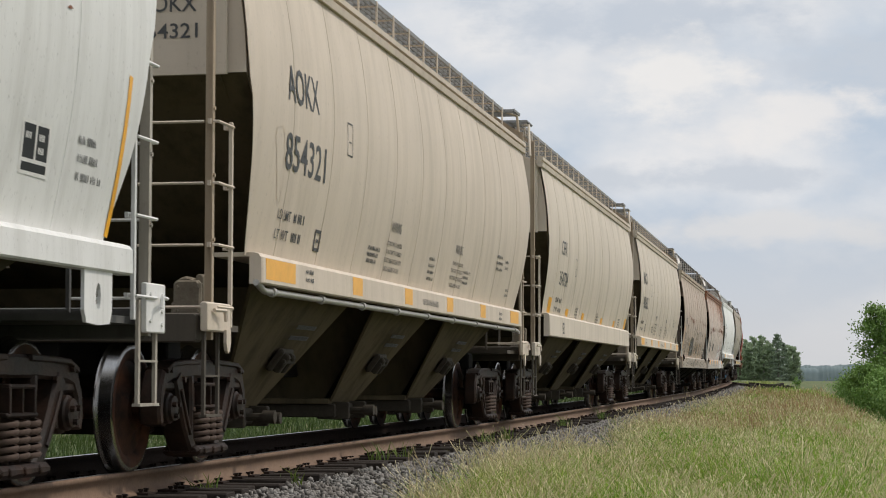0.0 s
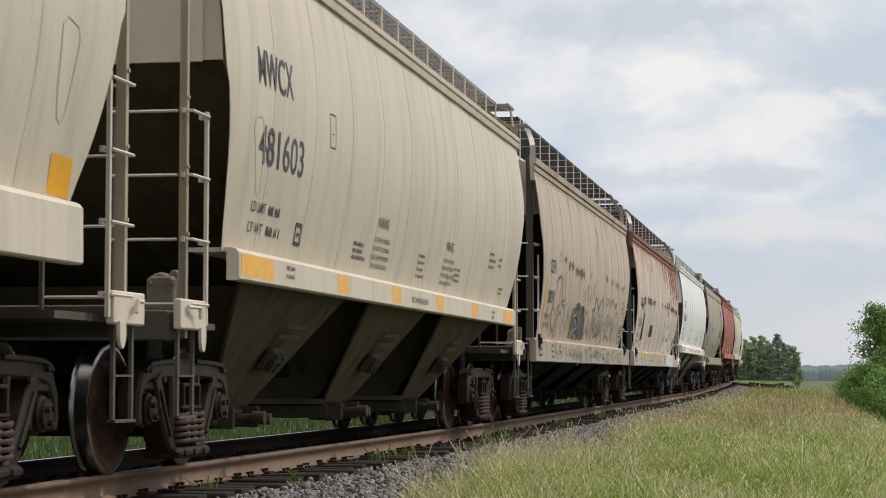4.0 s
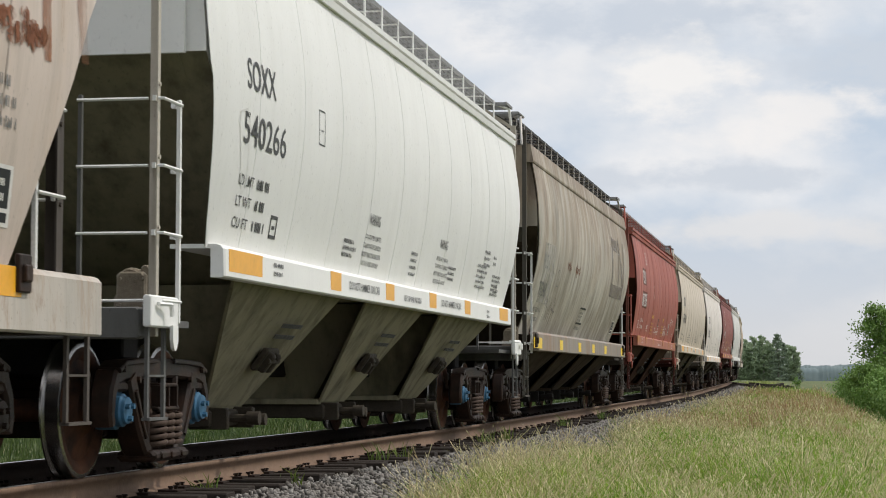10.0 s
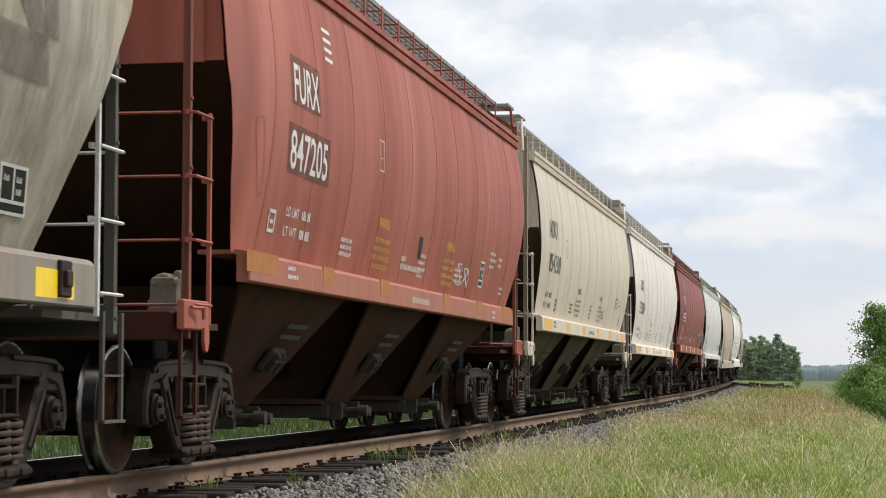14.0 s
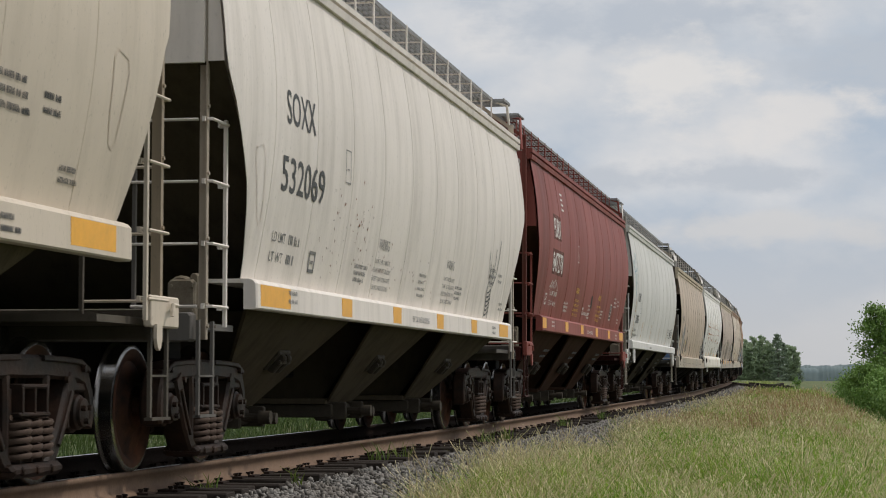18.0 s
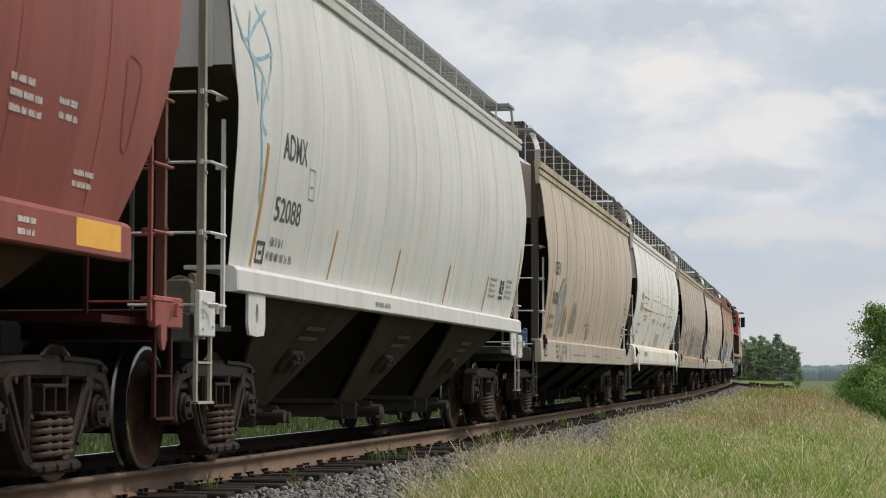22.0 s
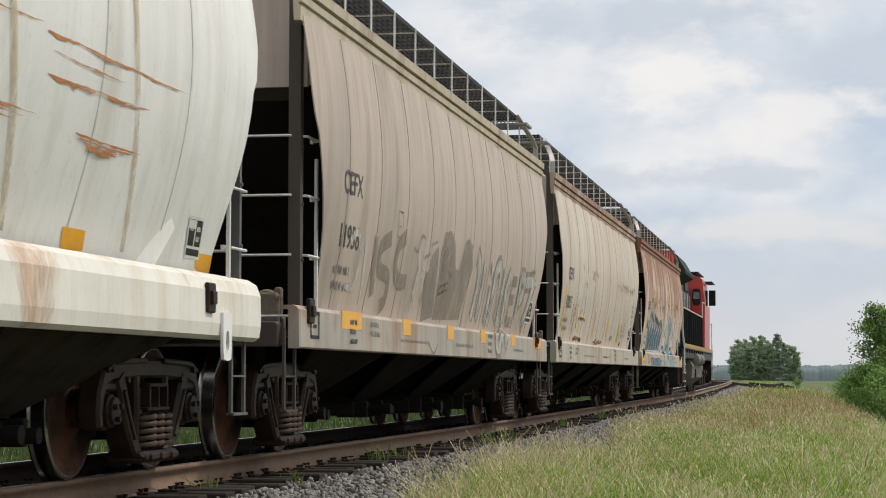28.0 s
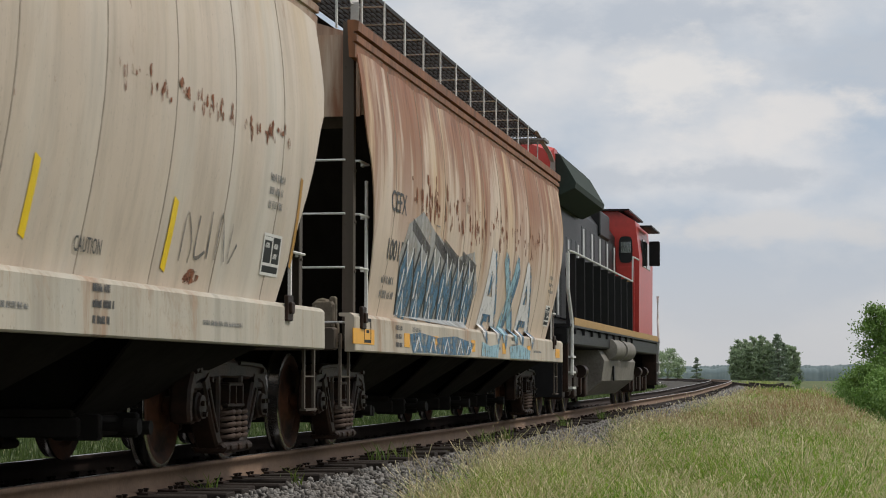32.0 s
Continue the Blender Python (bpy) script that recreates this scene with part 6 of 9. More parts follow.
strokes(C39, M_GHOST, 0.060, "washed grey sprayed stroke",
        ((2.47, 2.31), (2.81, 2.43), (3.21, 2.37), (3.42, 2.05)),
        ((3.59, 2.55), (3.87, 1.98)),
        ((3.15, 1.79), (3.53, 1.84)))
C39.poly([(5.02, 1.95), (6.92, 2.07), (7.52, 1.44), (6.28, 1.41), (5.01, 1.42)], M_SMUDGE, "spray_patch", "dark washed sprayed letter shape")
strokes(C39, M_PALELOOP, 0.050, "washed grey sprayed stroke",
        ((5.23, 1.80), (5.94, 1.87), (6.33, 1.69), (5.65, 1.55), (6.26, 1.43)),
        ((5.74, 1.77), (5.94, 1.67)),
        ((6.44, 1.92), (6.83, 1.48)))
strokes(C39, M_GHOST2, 0.035, "washed grey sprayed stroke",
        ((3.00, 1.21), (3.29, 1.08)),
        ((3.49, 1.25), (3.39, 1.05)),
        ((3.80, 1.24), (4.12, 1.09)),
        ((2.71, 1.18), (2.77, 1.04)),
        ((4.91, 1.24), (5.15, 1.03), (5.51, 1.23), (5.64, 1.04)),
        ((5.89, 1.21), (6.15, 1.05), (6.56, 1.20)))
scrawl(C39, 6.5, 15.0, 1.42, 1.9, 18, [M_GHOST2], 0.06, 41)
scrawl(C39, 1.8, 6.5, 1.42, 2.0, 9, [M_GHOST2], 0.05, 42)
scrawl(C39, 2.5, 14.5, 1.02, 1.24, 26, [M_GHOST2], 0.035, 43)
for x0, x1, z, n in ((2.7, 2.95, 2.79, 6), (3.5, 3.7, 2.76, 6), (3.9, 4.75, 2.69, 26), (5.1, 6.55, 2.63, 60), (7.6, 7.8, 2.66, 5), (10.5, 10.8, 2.74, 8), (11.6, 12.0, 2.76, 8), (12.4, 13.6, 2.70, 26), (14.0, 14.8, 2.68, 12)):
    rust_run(C39, x0, x1, z, n, int(x0 * 10), 0.11, 0.08, 0.035)
full_marks(C76, "CEFX", "10576", 50)
sill_reflectors(C76, (2.18, 4.67, 7.25, 9.80, 12.40, 14.62), 1.25, M_ORANGE, 0.95)
for x0, x1, z, n in ((1.75, 2.45, 2.50, 26), (2.5, 3.1, 2.64, 50), (3.6, 4.95, 2.67, 90), (5.2, 6.4, 2.68, 26), (8.85, 9.05, 2.67, 6), (9.4, 9.6, 2.68, 7), (9.85, 10.1, 2.69, 9), (10.65, 10.85, 2.71, 14), (11.0, 11.95, 2.76, 46), (11.1, 11.6, 2.52, 14), (12.3, 13.9, 2.70, 90), (14.1, 15.2, 2.66, 50)):
    rust_run(C76, x0, x1, z, n, int(x0 * 10 + z), 0.11, 0.13, 0.045)
rust_run(C76, 3.2, 4.4, 1.9, 60, 60, 0.035, 0.03, 0.15)
for x0, x1, z, n in ((11.0, 11.5, 3.0, 5), (12.3, 13.6, 2.85, 15), (14.0, 15.1, 2.78, 14), (15.2, 16.0, 2.62, 12), (9.6, 10.2, 3.4, 4)):
    rust_streaks(C76, x0, x1, 4.0, z, max(2, n // 2), int(x0 * 9))
# black sprayed lighter and padlock shapes
C76.poly([(2.43, 1.63), (3.01, 1.63), (3.03, 1.95), (2.95, 1.99), (2.6, 1.99), (2.48, 1.92)], M_DARKPATCH, "spray_patch", "black sprayed silhouette")
C76.poly([(2.64, 1.98), (2.93, 1.98), (3.0, 2.30), (2.85, 2.33), (2.67, 2.29), (2.69, 2.12), (2.60, 2.06)], M_DARKPATCH, "spray_patch", "black sprayed silhouette")
C76.poly([(2.76, 2.33), (2.95, 2.34), (2.92, 2.43), (2.85, 2.50), (2.79, 2.42)], M_SKYBLUE, "spray_patch", "pale blue sprayed flame")
C76.poly([(4.98, 1.75), (5.4, 1.74), (5.97, 1.78), (5.95, 2.08), (5.5, 2.05), (5.06, 2.06)], M_DARKPATCH, "spray_patch", "black sprayed silhouette")
C76.ribbon([(5.22, 2.07), (5.28, 2.18), (5.33, 2.28)], 0.05, M_SKYBLUE, "spray_stroke")
C76.ribbon([(5.84, 2.06), (5.86, 2.18), (5.84, 2.28)], 0.04, M_SKYBLUE, "spray_stroke")
C76.poly([(10.43, 1.69), (10.77, 1.81), (10.94, 1.64), (10.92, 1.40), (10.54, 1.40)], M_WHITESPRAY, "spray_patch", "white sprayed letter shape")
C76.poly([(11.09, 1.41), (11.02, 1.79), (11.25, 1.87), (11.52, 1.71), (12.13, 1.80), (12.23, 1.94), (12.60, 1.69), (12.86, 2.01), (13.21, 1.83), (13.74, 1.86), (13.66, 1.37), (12.67, 1.38)], M_WHITESPRAY, "spray_patch", "white sprayed letter shape")
C76.poly([(12.06, 1.98), (12.03, 1.87), (11.87, 1.78), (11.64, 1.75), (11.41, 1.78), (11.24, 1.86), (11.20, 1.96), (11.30, 2.06), (11.50, 2.13), (11.74, 2.13), (11.95, 2.08)], M_WHITESPRAY, "spray_patch", "white sprayed letter shape")
C76.poly([(11.08, 1.36), (13.92, 1.31), (13.92, 0.99), (10.88, 0.99)], M_WHITESPRAY, "spray_patch", "white sprayed letter shape")
strokes(C76, M_REDSPRAY, 0.050, "red sprayed line",
        ((10.43, 1.69), (10.77, 1.81), (10.91, 1.64)),
        ((11.03, 1.53), (11.02, 1.79), (11.25, 1.87)),
        ((11.27, 1.83), (11.52, 1.71), (12.13, 1.80), (12.13, 1.87)),
        ((12.37, 1.49), (12.51, 1.67), (12.25, 1.90)),
        ((12.64, 1.61), (12.87, 1.99), (12.64, 1.75)),
        ((13.22, 1.82), (13.71, 1.85)))
strokes(C76, M_REDSPRAY, 0.030, "thin red sprayed line",
        ((12.06, 1.98), (12.02, 1.86), (11.83, 1.77), (11.56, 1.75), (11.33, 1.81), (11.21, 1.91), (11.25, 2.03), (11.44, 2.11), (11.70, 2.14), (11.94, 2.08), (12.06, 1.97)),
        ((12.51, 1.52), (12.77, 1.64), (12.89, 1.58)),
        ((12.63, 1.46), (12.90, 1.56)),
        ((10.98, 1.27), (11.01, 1.03)),
        ((11.24, 1.32), (11.60, 1.25), (11.67, 1.00)),
        ((12.04, 1.25), (11.97, 1.01)))
strokes(C76, M_REDSPRAY, 0.030, "thin red sprayed line",
        ((12.72, 1.07), (12.75, 1.20), (13.00, 1.21), (13.06, 1.03)),
        ((13.26, 1.29), (13.62, 1.28), (13.71, 1.04)))
C76.poly([(10.53, 1.62), (10.62, 1.66), (10.66, 1.57), (10.56, 1.55)], M_REDSPRAY, "spray_patch", "red sprayed fill")
C76.poly([(11.25, 1.44), (11.52, 1.47), (11.53, 1.38), (11.31, 1.39)], M_REDSPRAY, "spray_patch", "red sprayed fill")
C76.poly([(13.12, 1.55), (13.52, 1.46), (13.35, 1.39), (13.12, 1.43)], M_REDSPRAY, "spray_patch", "red sprayed fill")
C76.poly([(11.26, 1.85), (11.53, 1.74), (12.09, 1.82), (12.00, 1.75), (11.52, 1.69)], M_REDSPRAY, "spray_patch", "red sprayed fill")
strokes(AD, M_SKYBLUE, 0.035, "thin pale blue sprayed line", ((0.45, 3.56), (0.69, 3.33), (1.08, 3.53), (1.41, 3.68)), ((1.10, 3.67), (1.43, 3.45), (1.43, 3.22), (1.12, 2.82), (1.27, 2.66)), ((0.59, 3.36), (0.95, 3.22), (1.50, 3.35)), ((0.91, 3.59), (0.80, 3.26), (1.14, 3.14), (1.32, 2.94)))
full_marks(C06, "CEFX", "11006", 60)
slanted_bar(C06, 1.24, 1.4, 1.29, 2.35, M_OLDORANGE, 0.09)
slanted_bar(C06, 6.44, 1.4, 6.60, 1.88, M_OLDORANGE, 0.08)
slanted_bar(C06, 12.70, 1.4, 12.75, 1.86, M_OLDORANGE, 0.06)
slanted_bar(C06, 4.11, 1.40, 4.18, 1.73, M_OLDORANGE, 0.05)
slanted_bar(C06, 4.18, 1.75, 4.23, 1.89, M_YELLOW, 0.11)
arch = [(2.40, 1.42), (2.30, 1.75), (2.24, 2.08), (2.45, 2.30), (2.86, 2.41), (3.02, 2.30), (2.95, 1.9), (2.75, 1.42)]
C06.poly(arch, M_PALELOOP, "spray_patch", "pale grey-blue sprayed arch")
strokes(C06, M_STENCIL_PALE, 0.04, "thin grey sprayed line", arch, ((2.75, 1.40), (3.0, 1.85), (3.15, 2.28), (3.24, 2.30), (3.25, 1.9), (3.4, 1.4)), ((2.42, 1.28), (2.55, 1.04), (2.75, 1.02), (2.95, 1.26)), ((3.25, 1.26), (3.35, 1.06), (3.5, 1.25)))
for x, z0, z1, w in ((3.2, 1.42, 2.0, 0.5), (4.4, 1.5, 2.1, 0.7), (7.2, 1.42, 1.8, 0.4)):
    C06.poly([(x, z0), (x + w, z0 + 0.02), (x + w * 1.1, (z0 + z1) / 2), (x + w * 0.8, z1), (x + w * 0.2, z1 - 0.08), (x - 0.1, (z0 + z1) / 2)], M_GHOST2, "spray_patch", "washed grey sprayed cloud")
strokes(C06, M_GHOST, 0.025, "thin washed sprayed line", ((6.75, 1.55), (6.95, 1.95), (6.9, 1.6)), ((7.0, 1.9), (7.15, 1.6), (7.3, 1.85)), ((6.7, 1.7), (7.3, 1.72)), ((5.2, 1.75), (5.3, 1.95), (5.45, 1.8)))
rust_run(C06, 5.0, 7.5, 2.7, 16, 61, 0.05, 0.05, 0.05)
for c in (AEX,):
    c.fit("AEX", 1.90, 2.63, 0.60, 0.20, M_STENCIL_PALE)
    c.fit("8019", 1.74, 2.36, 0.78, 0.21, M_STENCIL_PALE)
    c.bars(1.68, 1.98, 0.7, 1, M_STENCIL_PALE, 0.07, 0.1, 70)
    c.bars(1.70, 1.80, 0.8, 1, M_STENCIL_PALE, 0.07, 0.1, 71)
    for x, w in ((1.86, 0.8), (4.69, 0.4), (6.99, 0.4), (9.7, 0.4), (12.28, 0.4), (15.05, 0.4)):
        c.block(x - w / 2, 1.52, w, 0.13, M_ORANGE, "reflector", "bright reflective sticker")
    rnd = random.Random(72)
    for x0, x1, z0, z1, w in ((2.32, 4.26, 2.75, 2.71, 0.075), (2.22, 6.3, 2.45, 2.43, 0.10), (5.1, 8.1, 2.75, 2.73, 0.045), (6.4, 8.05, 2.43, 2.44, 0.05), (8.9, 11.2, 2.73, 2.75, 0.04),
                             (8.44, 9.9, 2.46, 2.44, 0.045), (11.3, 13.1, 2.48, 2.49, 0.05), (11.3, 14.0, 2.72, 2.70, 0.035), (2.68, 3.92, 2.90, 2.87, 0.022), (2.6, 3.5, 2.95, 2.93, 0.016), (5.8, 8.1, 2.90, 2.88, 0.020),
                             (8.7, 11.2, 2.90, 2.90, 0.020), (2.3, 3.4, 2.60, 2.58, 0.045), (7.3, 8.1, 2.80, 2.80, 0.018), (2.4, 3.6, 2.36, 2.33, 0.02), (1.75, 2.1, 2.78, 2.72, 0.09), (11.4, 12.6, 2.62, 2.60, 0.025), (4.1, 5.2, 2.33, 2.31, 0.025)):
        scrape(c, x0 + 0.32, x1 + 0.36, z0, z1, w, int(x0 * 100 + z0 * 1000))
    for x0, x1, z, d in ((2.5, 4.15, 2.28, 0.17), (5.46, 6.9, 2.25, 0.16), (7.2, 8.0, 2.22, 0.11), (9.5, 11.05, 2.24, 0.16), (8.6, 9.2, 2.22, 0.12), (11.7, 12.9, 2.20, 0.10)):
        for j in range(5):
            a = j / 5
            scrape(c, x0 + 0.42 + (x1 - x0) * 0.28 * a, x1 + 0.42 - (x1 - x0) * 0.6 * a, z - d * a, z - d * a - 0.005, 0.035, int(x0 * 77 + j))
    for x in (5.0, 8.05, 11.1, 13.2):
        c.ribbon([(x, 1.56), (x + 0.03, 2.2), (x, 2.9), (x + 0.02, 4.0)], 0.09, M_STAIN, "rust_stain", "tan stain run down a seam")
    c.block(8.1, 1.53, 1.5, 0.36, flat_paint("grey_patch_paint", (0.50, 0.47, 0.38)), "painted_panel")
    code_plate(c, 14.55, 1.60, 0.36, 0.30)
    c.bars(3.0, 1.22, 1.3, 1, M_STENCIL_PALE, 0.12, 0.1, 73)
    c.bars(1.2, 1.35, 0.35, 4, M_STENCIL_PALE, 0.05, 0.09, 74)
full_marks(C36, "CEFX", "11958", 80)
sill_reflectors(C36, (2.09, 4.76, 7.45, 9.92, 12.61, 15.25), 1.26, M_ORANGE, 0.85)
strokes(C36, M_FADEWHITE, 0.070, "pale sprayed stroke",
        ((1.95, 2.02), (2.27, 2.12), (2.44, 1.85), (2.27, 1.59), (1.98, 1.60)),
        ((2.62, 2.16), (2.67, 1.66), (2.63, 1.44)),
        ((5.21, 2.24), (5.44, 1.91), (5.34, 1.56)),
        ((5.80, 2.34), (5.62, 1.98), (6.28, 1.97)),
        ((5.21, 1.46), (5.37, 1.86)))
strokes(C36, M_BROWNSPRAY, 0.170, "washed brown sprayed stroke",
        ((3.82, 2.17), (3.36, 2.05), (3.37, 1.83), (3.82, 1.77), (3.86, 1.54), (3.58, 1.44)),
        ((4.62, 2.24), (4.23, 2.12), (4.15, 1.88), (4.40, 1.76), (4.83, 1.76)),
        ((3.09, 2.15), (3.10, 1.90), (3.19, 1.55)))
C36.poly([(5.98, 1.36), (5.86, 1.82), (6.16, 2.15), (6.49, 2.26), (6.64, 1.43)], M_BROWNSPRAY, "spray_patch", "washed brown sprayed face shape")
C36.poly([(6.66, 1.40), (6.65, 2.24), (6.84, 2.44), (7.28, 2.48), (7.59, 2.35), (7.71, 2.06), (7.96, 2.04), (8.27, 2.42), (8.53, 2.47), (8.81, 2.40), (8.95, 2.13), (8.46, 1.45)], M_BROWNSPRAY, "spray_patch", "washed brown sprayed face shape")
strokes(C36, M_GHOST2, 0.030, "washed sprayed ring",
        ((6.98, 2.09), (6.97, 2.06), (6.93, 2.04), (6.89, 2.05), (6.86, 2.07), (6.86, 2.11), (6.89, 2.13), (6.94, 2.13), (6.98, 2.11)))
strokes(C36, M_GHOST2, 0.030, "washed sprayed ring",
        ((7.05, 2.10), (7.03, 2.03), (6.95, 2.00), (6.86, 2.01), (6.80, 2.06), (6.80, 2.13), (6.87, 2.17), (6.97, 2.17), (7.04, 2.12)))
strokes(C36, M_GHOST2, 0.030, "washed sprayed ring",
        ((7.11, 2.11), (7.08, 2.01), (6.97, 1.95), (6.83, 1.97), (6.74, 2.05), (6.74, 2.15), (6.85, 2.21), (6.99, 2.21), (7.10, 2.14)))
strokes(C36, M_GHOST2, 0.030, "washed sprayed ring",
        ((7.19, 2.11), (7.15, 1.97), (6.99, 1.90), (6.79, 1.92), (6.66, 2.03), (6.68, 2.17), (6.82, 2.27), (7.02, 2.26), (7.17, 2.17)))
strokes(C36, M_GHOST, 0.030, "washed grey sprayed stroke",
        ((6.70, 1.74), (6.87, 1.80), (7.30, 1.86)),
        ((6.75, 1.69), (6.95, 1.73), (7.32, 1.78)),
        ((6.82, 1.78), (6.83, 1.71)),
        ((6.97, 1.81), (6.98, 1.73)),
        ((7.13, 1.83), (7.15, 1.75)),
        ((7.31, 1.99), (7.44, 1.94), (7.58, 2.01)))
letters = (((9.25, 2.31), (9.46, 2.16), (9.44, 1.86), (9.30, 1.49)),
           ((9.91, 2.22), (9.82, 1.86), (9.71, 1.48)),
           ((10.53, 1.96), (10.47, 1.59), (10.43, 1.43)),
           ((10.56, 2.23), (10.50, 2.09)),
           ((10.68, 1.44), (10.78, 1.89), (10.90, 2.17), (11.16, 2.26), (11.28, 2.16), (11.25, 1.97)),
           ((11.69, 2.23), (11.55, 1.81), (11.51, 1.43)),
           ((12.22, 2.21), (11.92, 1.89), (11.99, 1.46)),
           ((11.02, 1.33), (11.02, 1.17), (11.25, 1.13), (11.44, 1.25), (11.48, 1.33)),
           ((12.04, 1.38), (11.78, 1.21)),
           ((13.29, 2.20), (13.22, 1.91), (13.16, 1.61)),
           ((13.29, 2.20), (13.62, 2.20), (13.65, 2.01), (13.28, 1.85)),
           ((13.77, 2.15), (14.69, 2.20)),
           ((14.69, 2.20), (14.28, 1.83), (13.88, 1.47)))
strokes(C36, M_BROWNSPRAY, 0.32, "washed grey sprayed letter edge", *letters)
strokes(C36, M_FADEWHITE, 0.17, "pale sprayed letter stroke", *letters)
strokes(C36, M_BROWNSPRAY, 0.16, "washed brown sprayed letter stroke", ((12.46, 2.12), (12.36, 1.81), (12.32, 1.51)), ((12.46, 2.12), (12.90, 2.12)), ((12.38, 1.84), (12.80, 1.86)), ((12.34, 1.53), (12.86, 1.53)))
strokes(C36, M_TEALLINE, 0.035, "thin teal sprayed line", ((11.10, 1.95), (11.22, 1.70), (11.12, 1.58), (11.30, 1.50)), ((10.42, 1.62), (10.55, 1.55)))
strokes(C36, M_GHOST2, 0.040, "thin washed sprayed line",
        ((5.01, 2.15), (5.27, 2.12), (5.41, 2.29), (5.63, 2.29)),
        ((5.38, 1.97), (5.20, 1.70)),
        ((5.67, 2.07), (6.02, 2.14)),
        ((6.05, 2.24), (6.39, 2.30)),
        ((5.63, 1.84), (5.75, 1.55)),
        ((5.21, 1.64), (5.39, 1.50)))
strokes(C36, M_GHOST2, 0.040, "thin washed sprayed line",
        ((6.00, 1.11), (6.29, 0.99), (6.54, 1.10)))
full_marks(C37, "CEFX", "10037", 90)
slanted_bar(C37, 1.17, 1.39, 1.39, 2.40, M_ORANGE, 0.12)
for x, z0, z1, m, w in ((3.94, 1.53, 2.03, M_YELLOW, 0.13), (6.50, 1.49, 1.98, M_ORANGE, 0.10), (9.22, 1.53, 2.0, M_YELLOW, 0.10), (11.84, 1.47, 1.97, M_YELLOW, 0.11), (15.23, 1.66, 2.42, M_OLDORANGE, 0.08)):
    slanted_bar(C37, x - 0.07, z0, x + 0.07, z1, m, w)
C37.block(6.50, 1.99, 0.10, 0.09, M_WHITE, "white_patch")
for x0, x1, z, n, sd in ((3.3, 4.6, 1.43, 90, 91), (6.9, 8.4, 1.42, 60, 94), (12.3, 12.6, 1.45, 14, 97), (3.7, 4.7, 1.82, 26, 98)):
    rust_run(C37, x0, x1, z, n, sd, 0.05, 0.16, 0.02)
rust_run(C37, 10.6, 14.9, 2.69, 70, 92, 0.10, 0.06, 0.04)
rust_run(C37, 3.8, 3.95, 2.71, 3, 88, 0.16, 0.06)
rust_run(C37, 5.3, 6.5, 2.71, 12, 93, 0.16, 0.06)
rust_run(C37, 2.6, 4.6, 2.0, 70, 99, 0.05, 0.035, 0.25)
strokes(C37, M_RUSTRUN, 0.05, "rusty stroke through the paint", ((2.6, 2.02), (2.55, 1.75), (2.62, 1.5)), ((2.85, 2.05), (2.8, 1.8)), ((2.95, 2.0), (2.92, 1.7), (2.98, 1.5)), ((3.15, 2.08), (3.12, 1.75)), ((3.4, 2.08), (3.36, 1.85), (3.42, 1.6)))
strokes(C37, M_GHOST, 0.03, "thin grey sprayed line", ((12.1, 1.55), (12.2, 1.9), (12.35, 1.7), (12.3, 1.55)), ((12.5, 1.9), (12.45, 1.6), (12.7, 1.65)), ((12.8, 1.95), (12.75, 1.6)), ((12.95, 1.6), (13.05, 1.95), (13.2, 1.6)), ((13.35, 1.9), (13.3, 1.6), (13.5, 1.75)))
C37.line("CAUTION", 10.0, 1.50, 0.10, 0.50, M_STENCIL)
full_marks(C15, "CEFX", "10015", 100)
for x, w in ((0.45, 0.95), (2.6, 0.3), (4.3, 0.3), (6.94, 0.3), (9.58, 0.3), (12.1, 0.3), (15.6, 0.55)):
    part("reflector", cached(("reflector", w, 0.15), lambda: reflector_mesh(w, 0.15)), M_ORANGE, C15.ob, (x - 8.225, C15.y(1.12) + 0.004, 1.12), "bright reflective sticker")
rust_run(C15, 2.6, 7.0, 2.66, 60, 103, 0.2, 0.10, 0.14)
rust_run(C15, 7.0, 14.0, 2.75, 60, 104, 0.2, 0.10, 0.14)
C15.poly([(2.29, 1.39), (2.12, 2.02), (2.51, 2.38), (3.30, 2.57), (4.02, 2.40), (5.59, 2.19), (6.83, 2.33), (7.32, 1.86), (6.48, 1.33)], M_PALELOOP, "spray_patch", "pale sprayed cloud")
strokes(C15, M_SMUDGE, 0.140, "dark sprayed smoke",
        ((2.71, 2.39), (3.80, 2.14)),
        ((4.05, 2.33), (5.28, 2.06)),
        ((5.98, 2.22), (7.05, 2.10)),
        ((4.63, 2.29), (6.20, 2.06)))
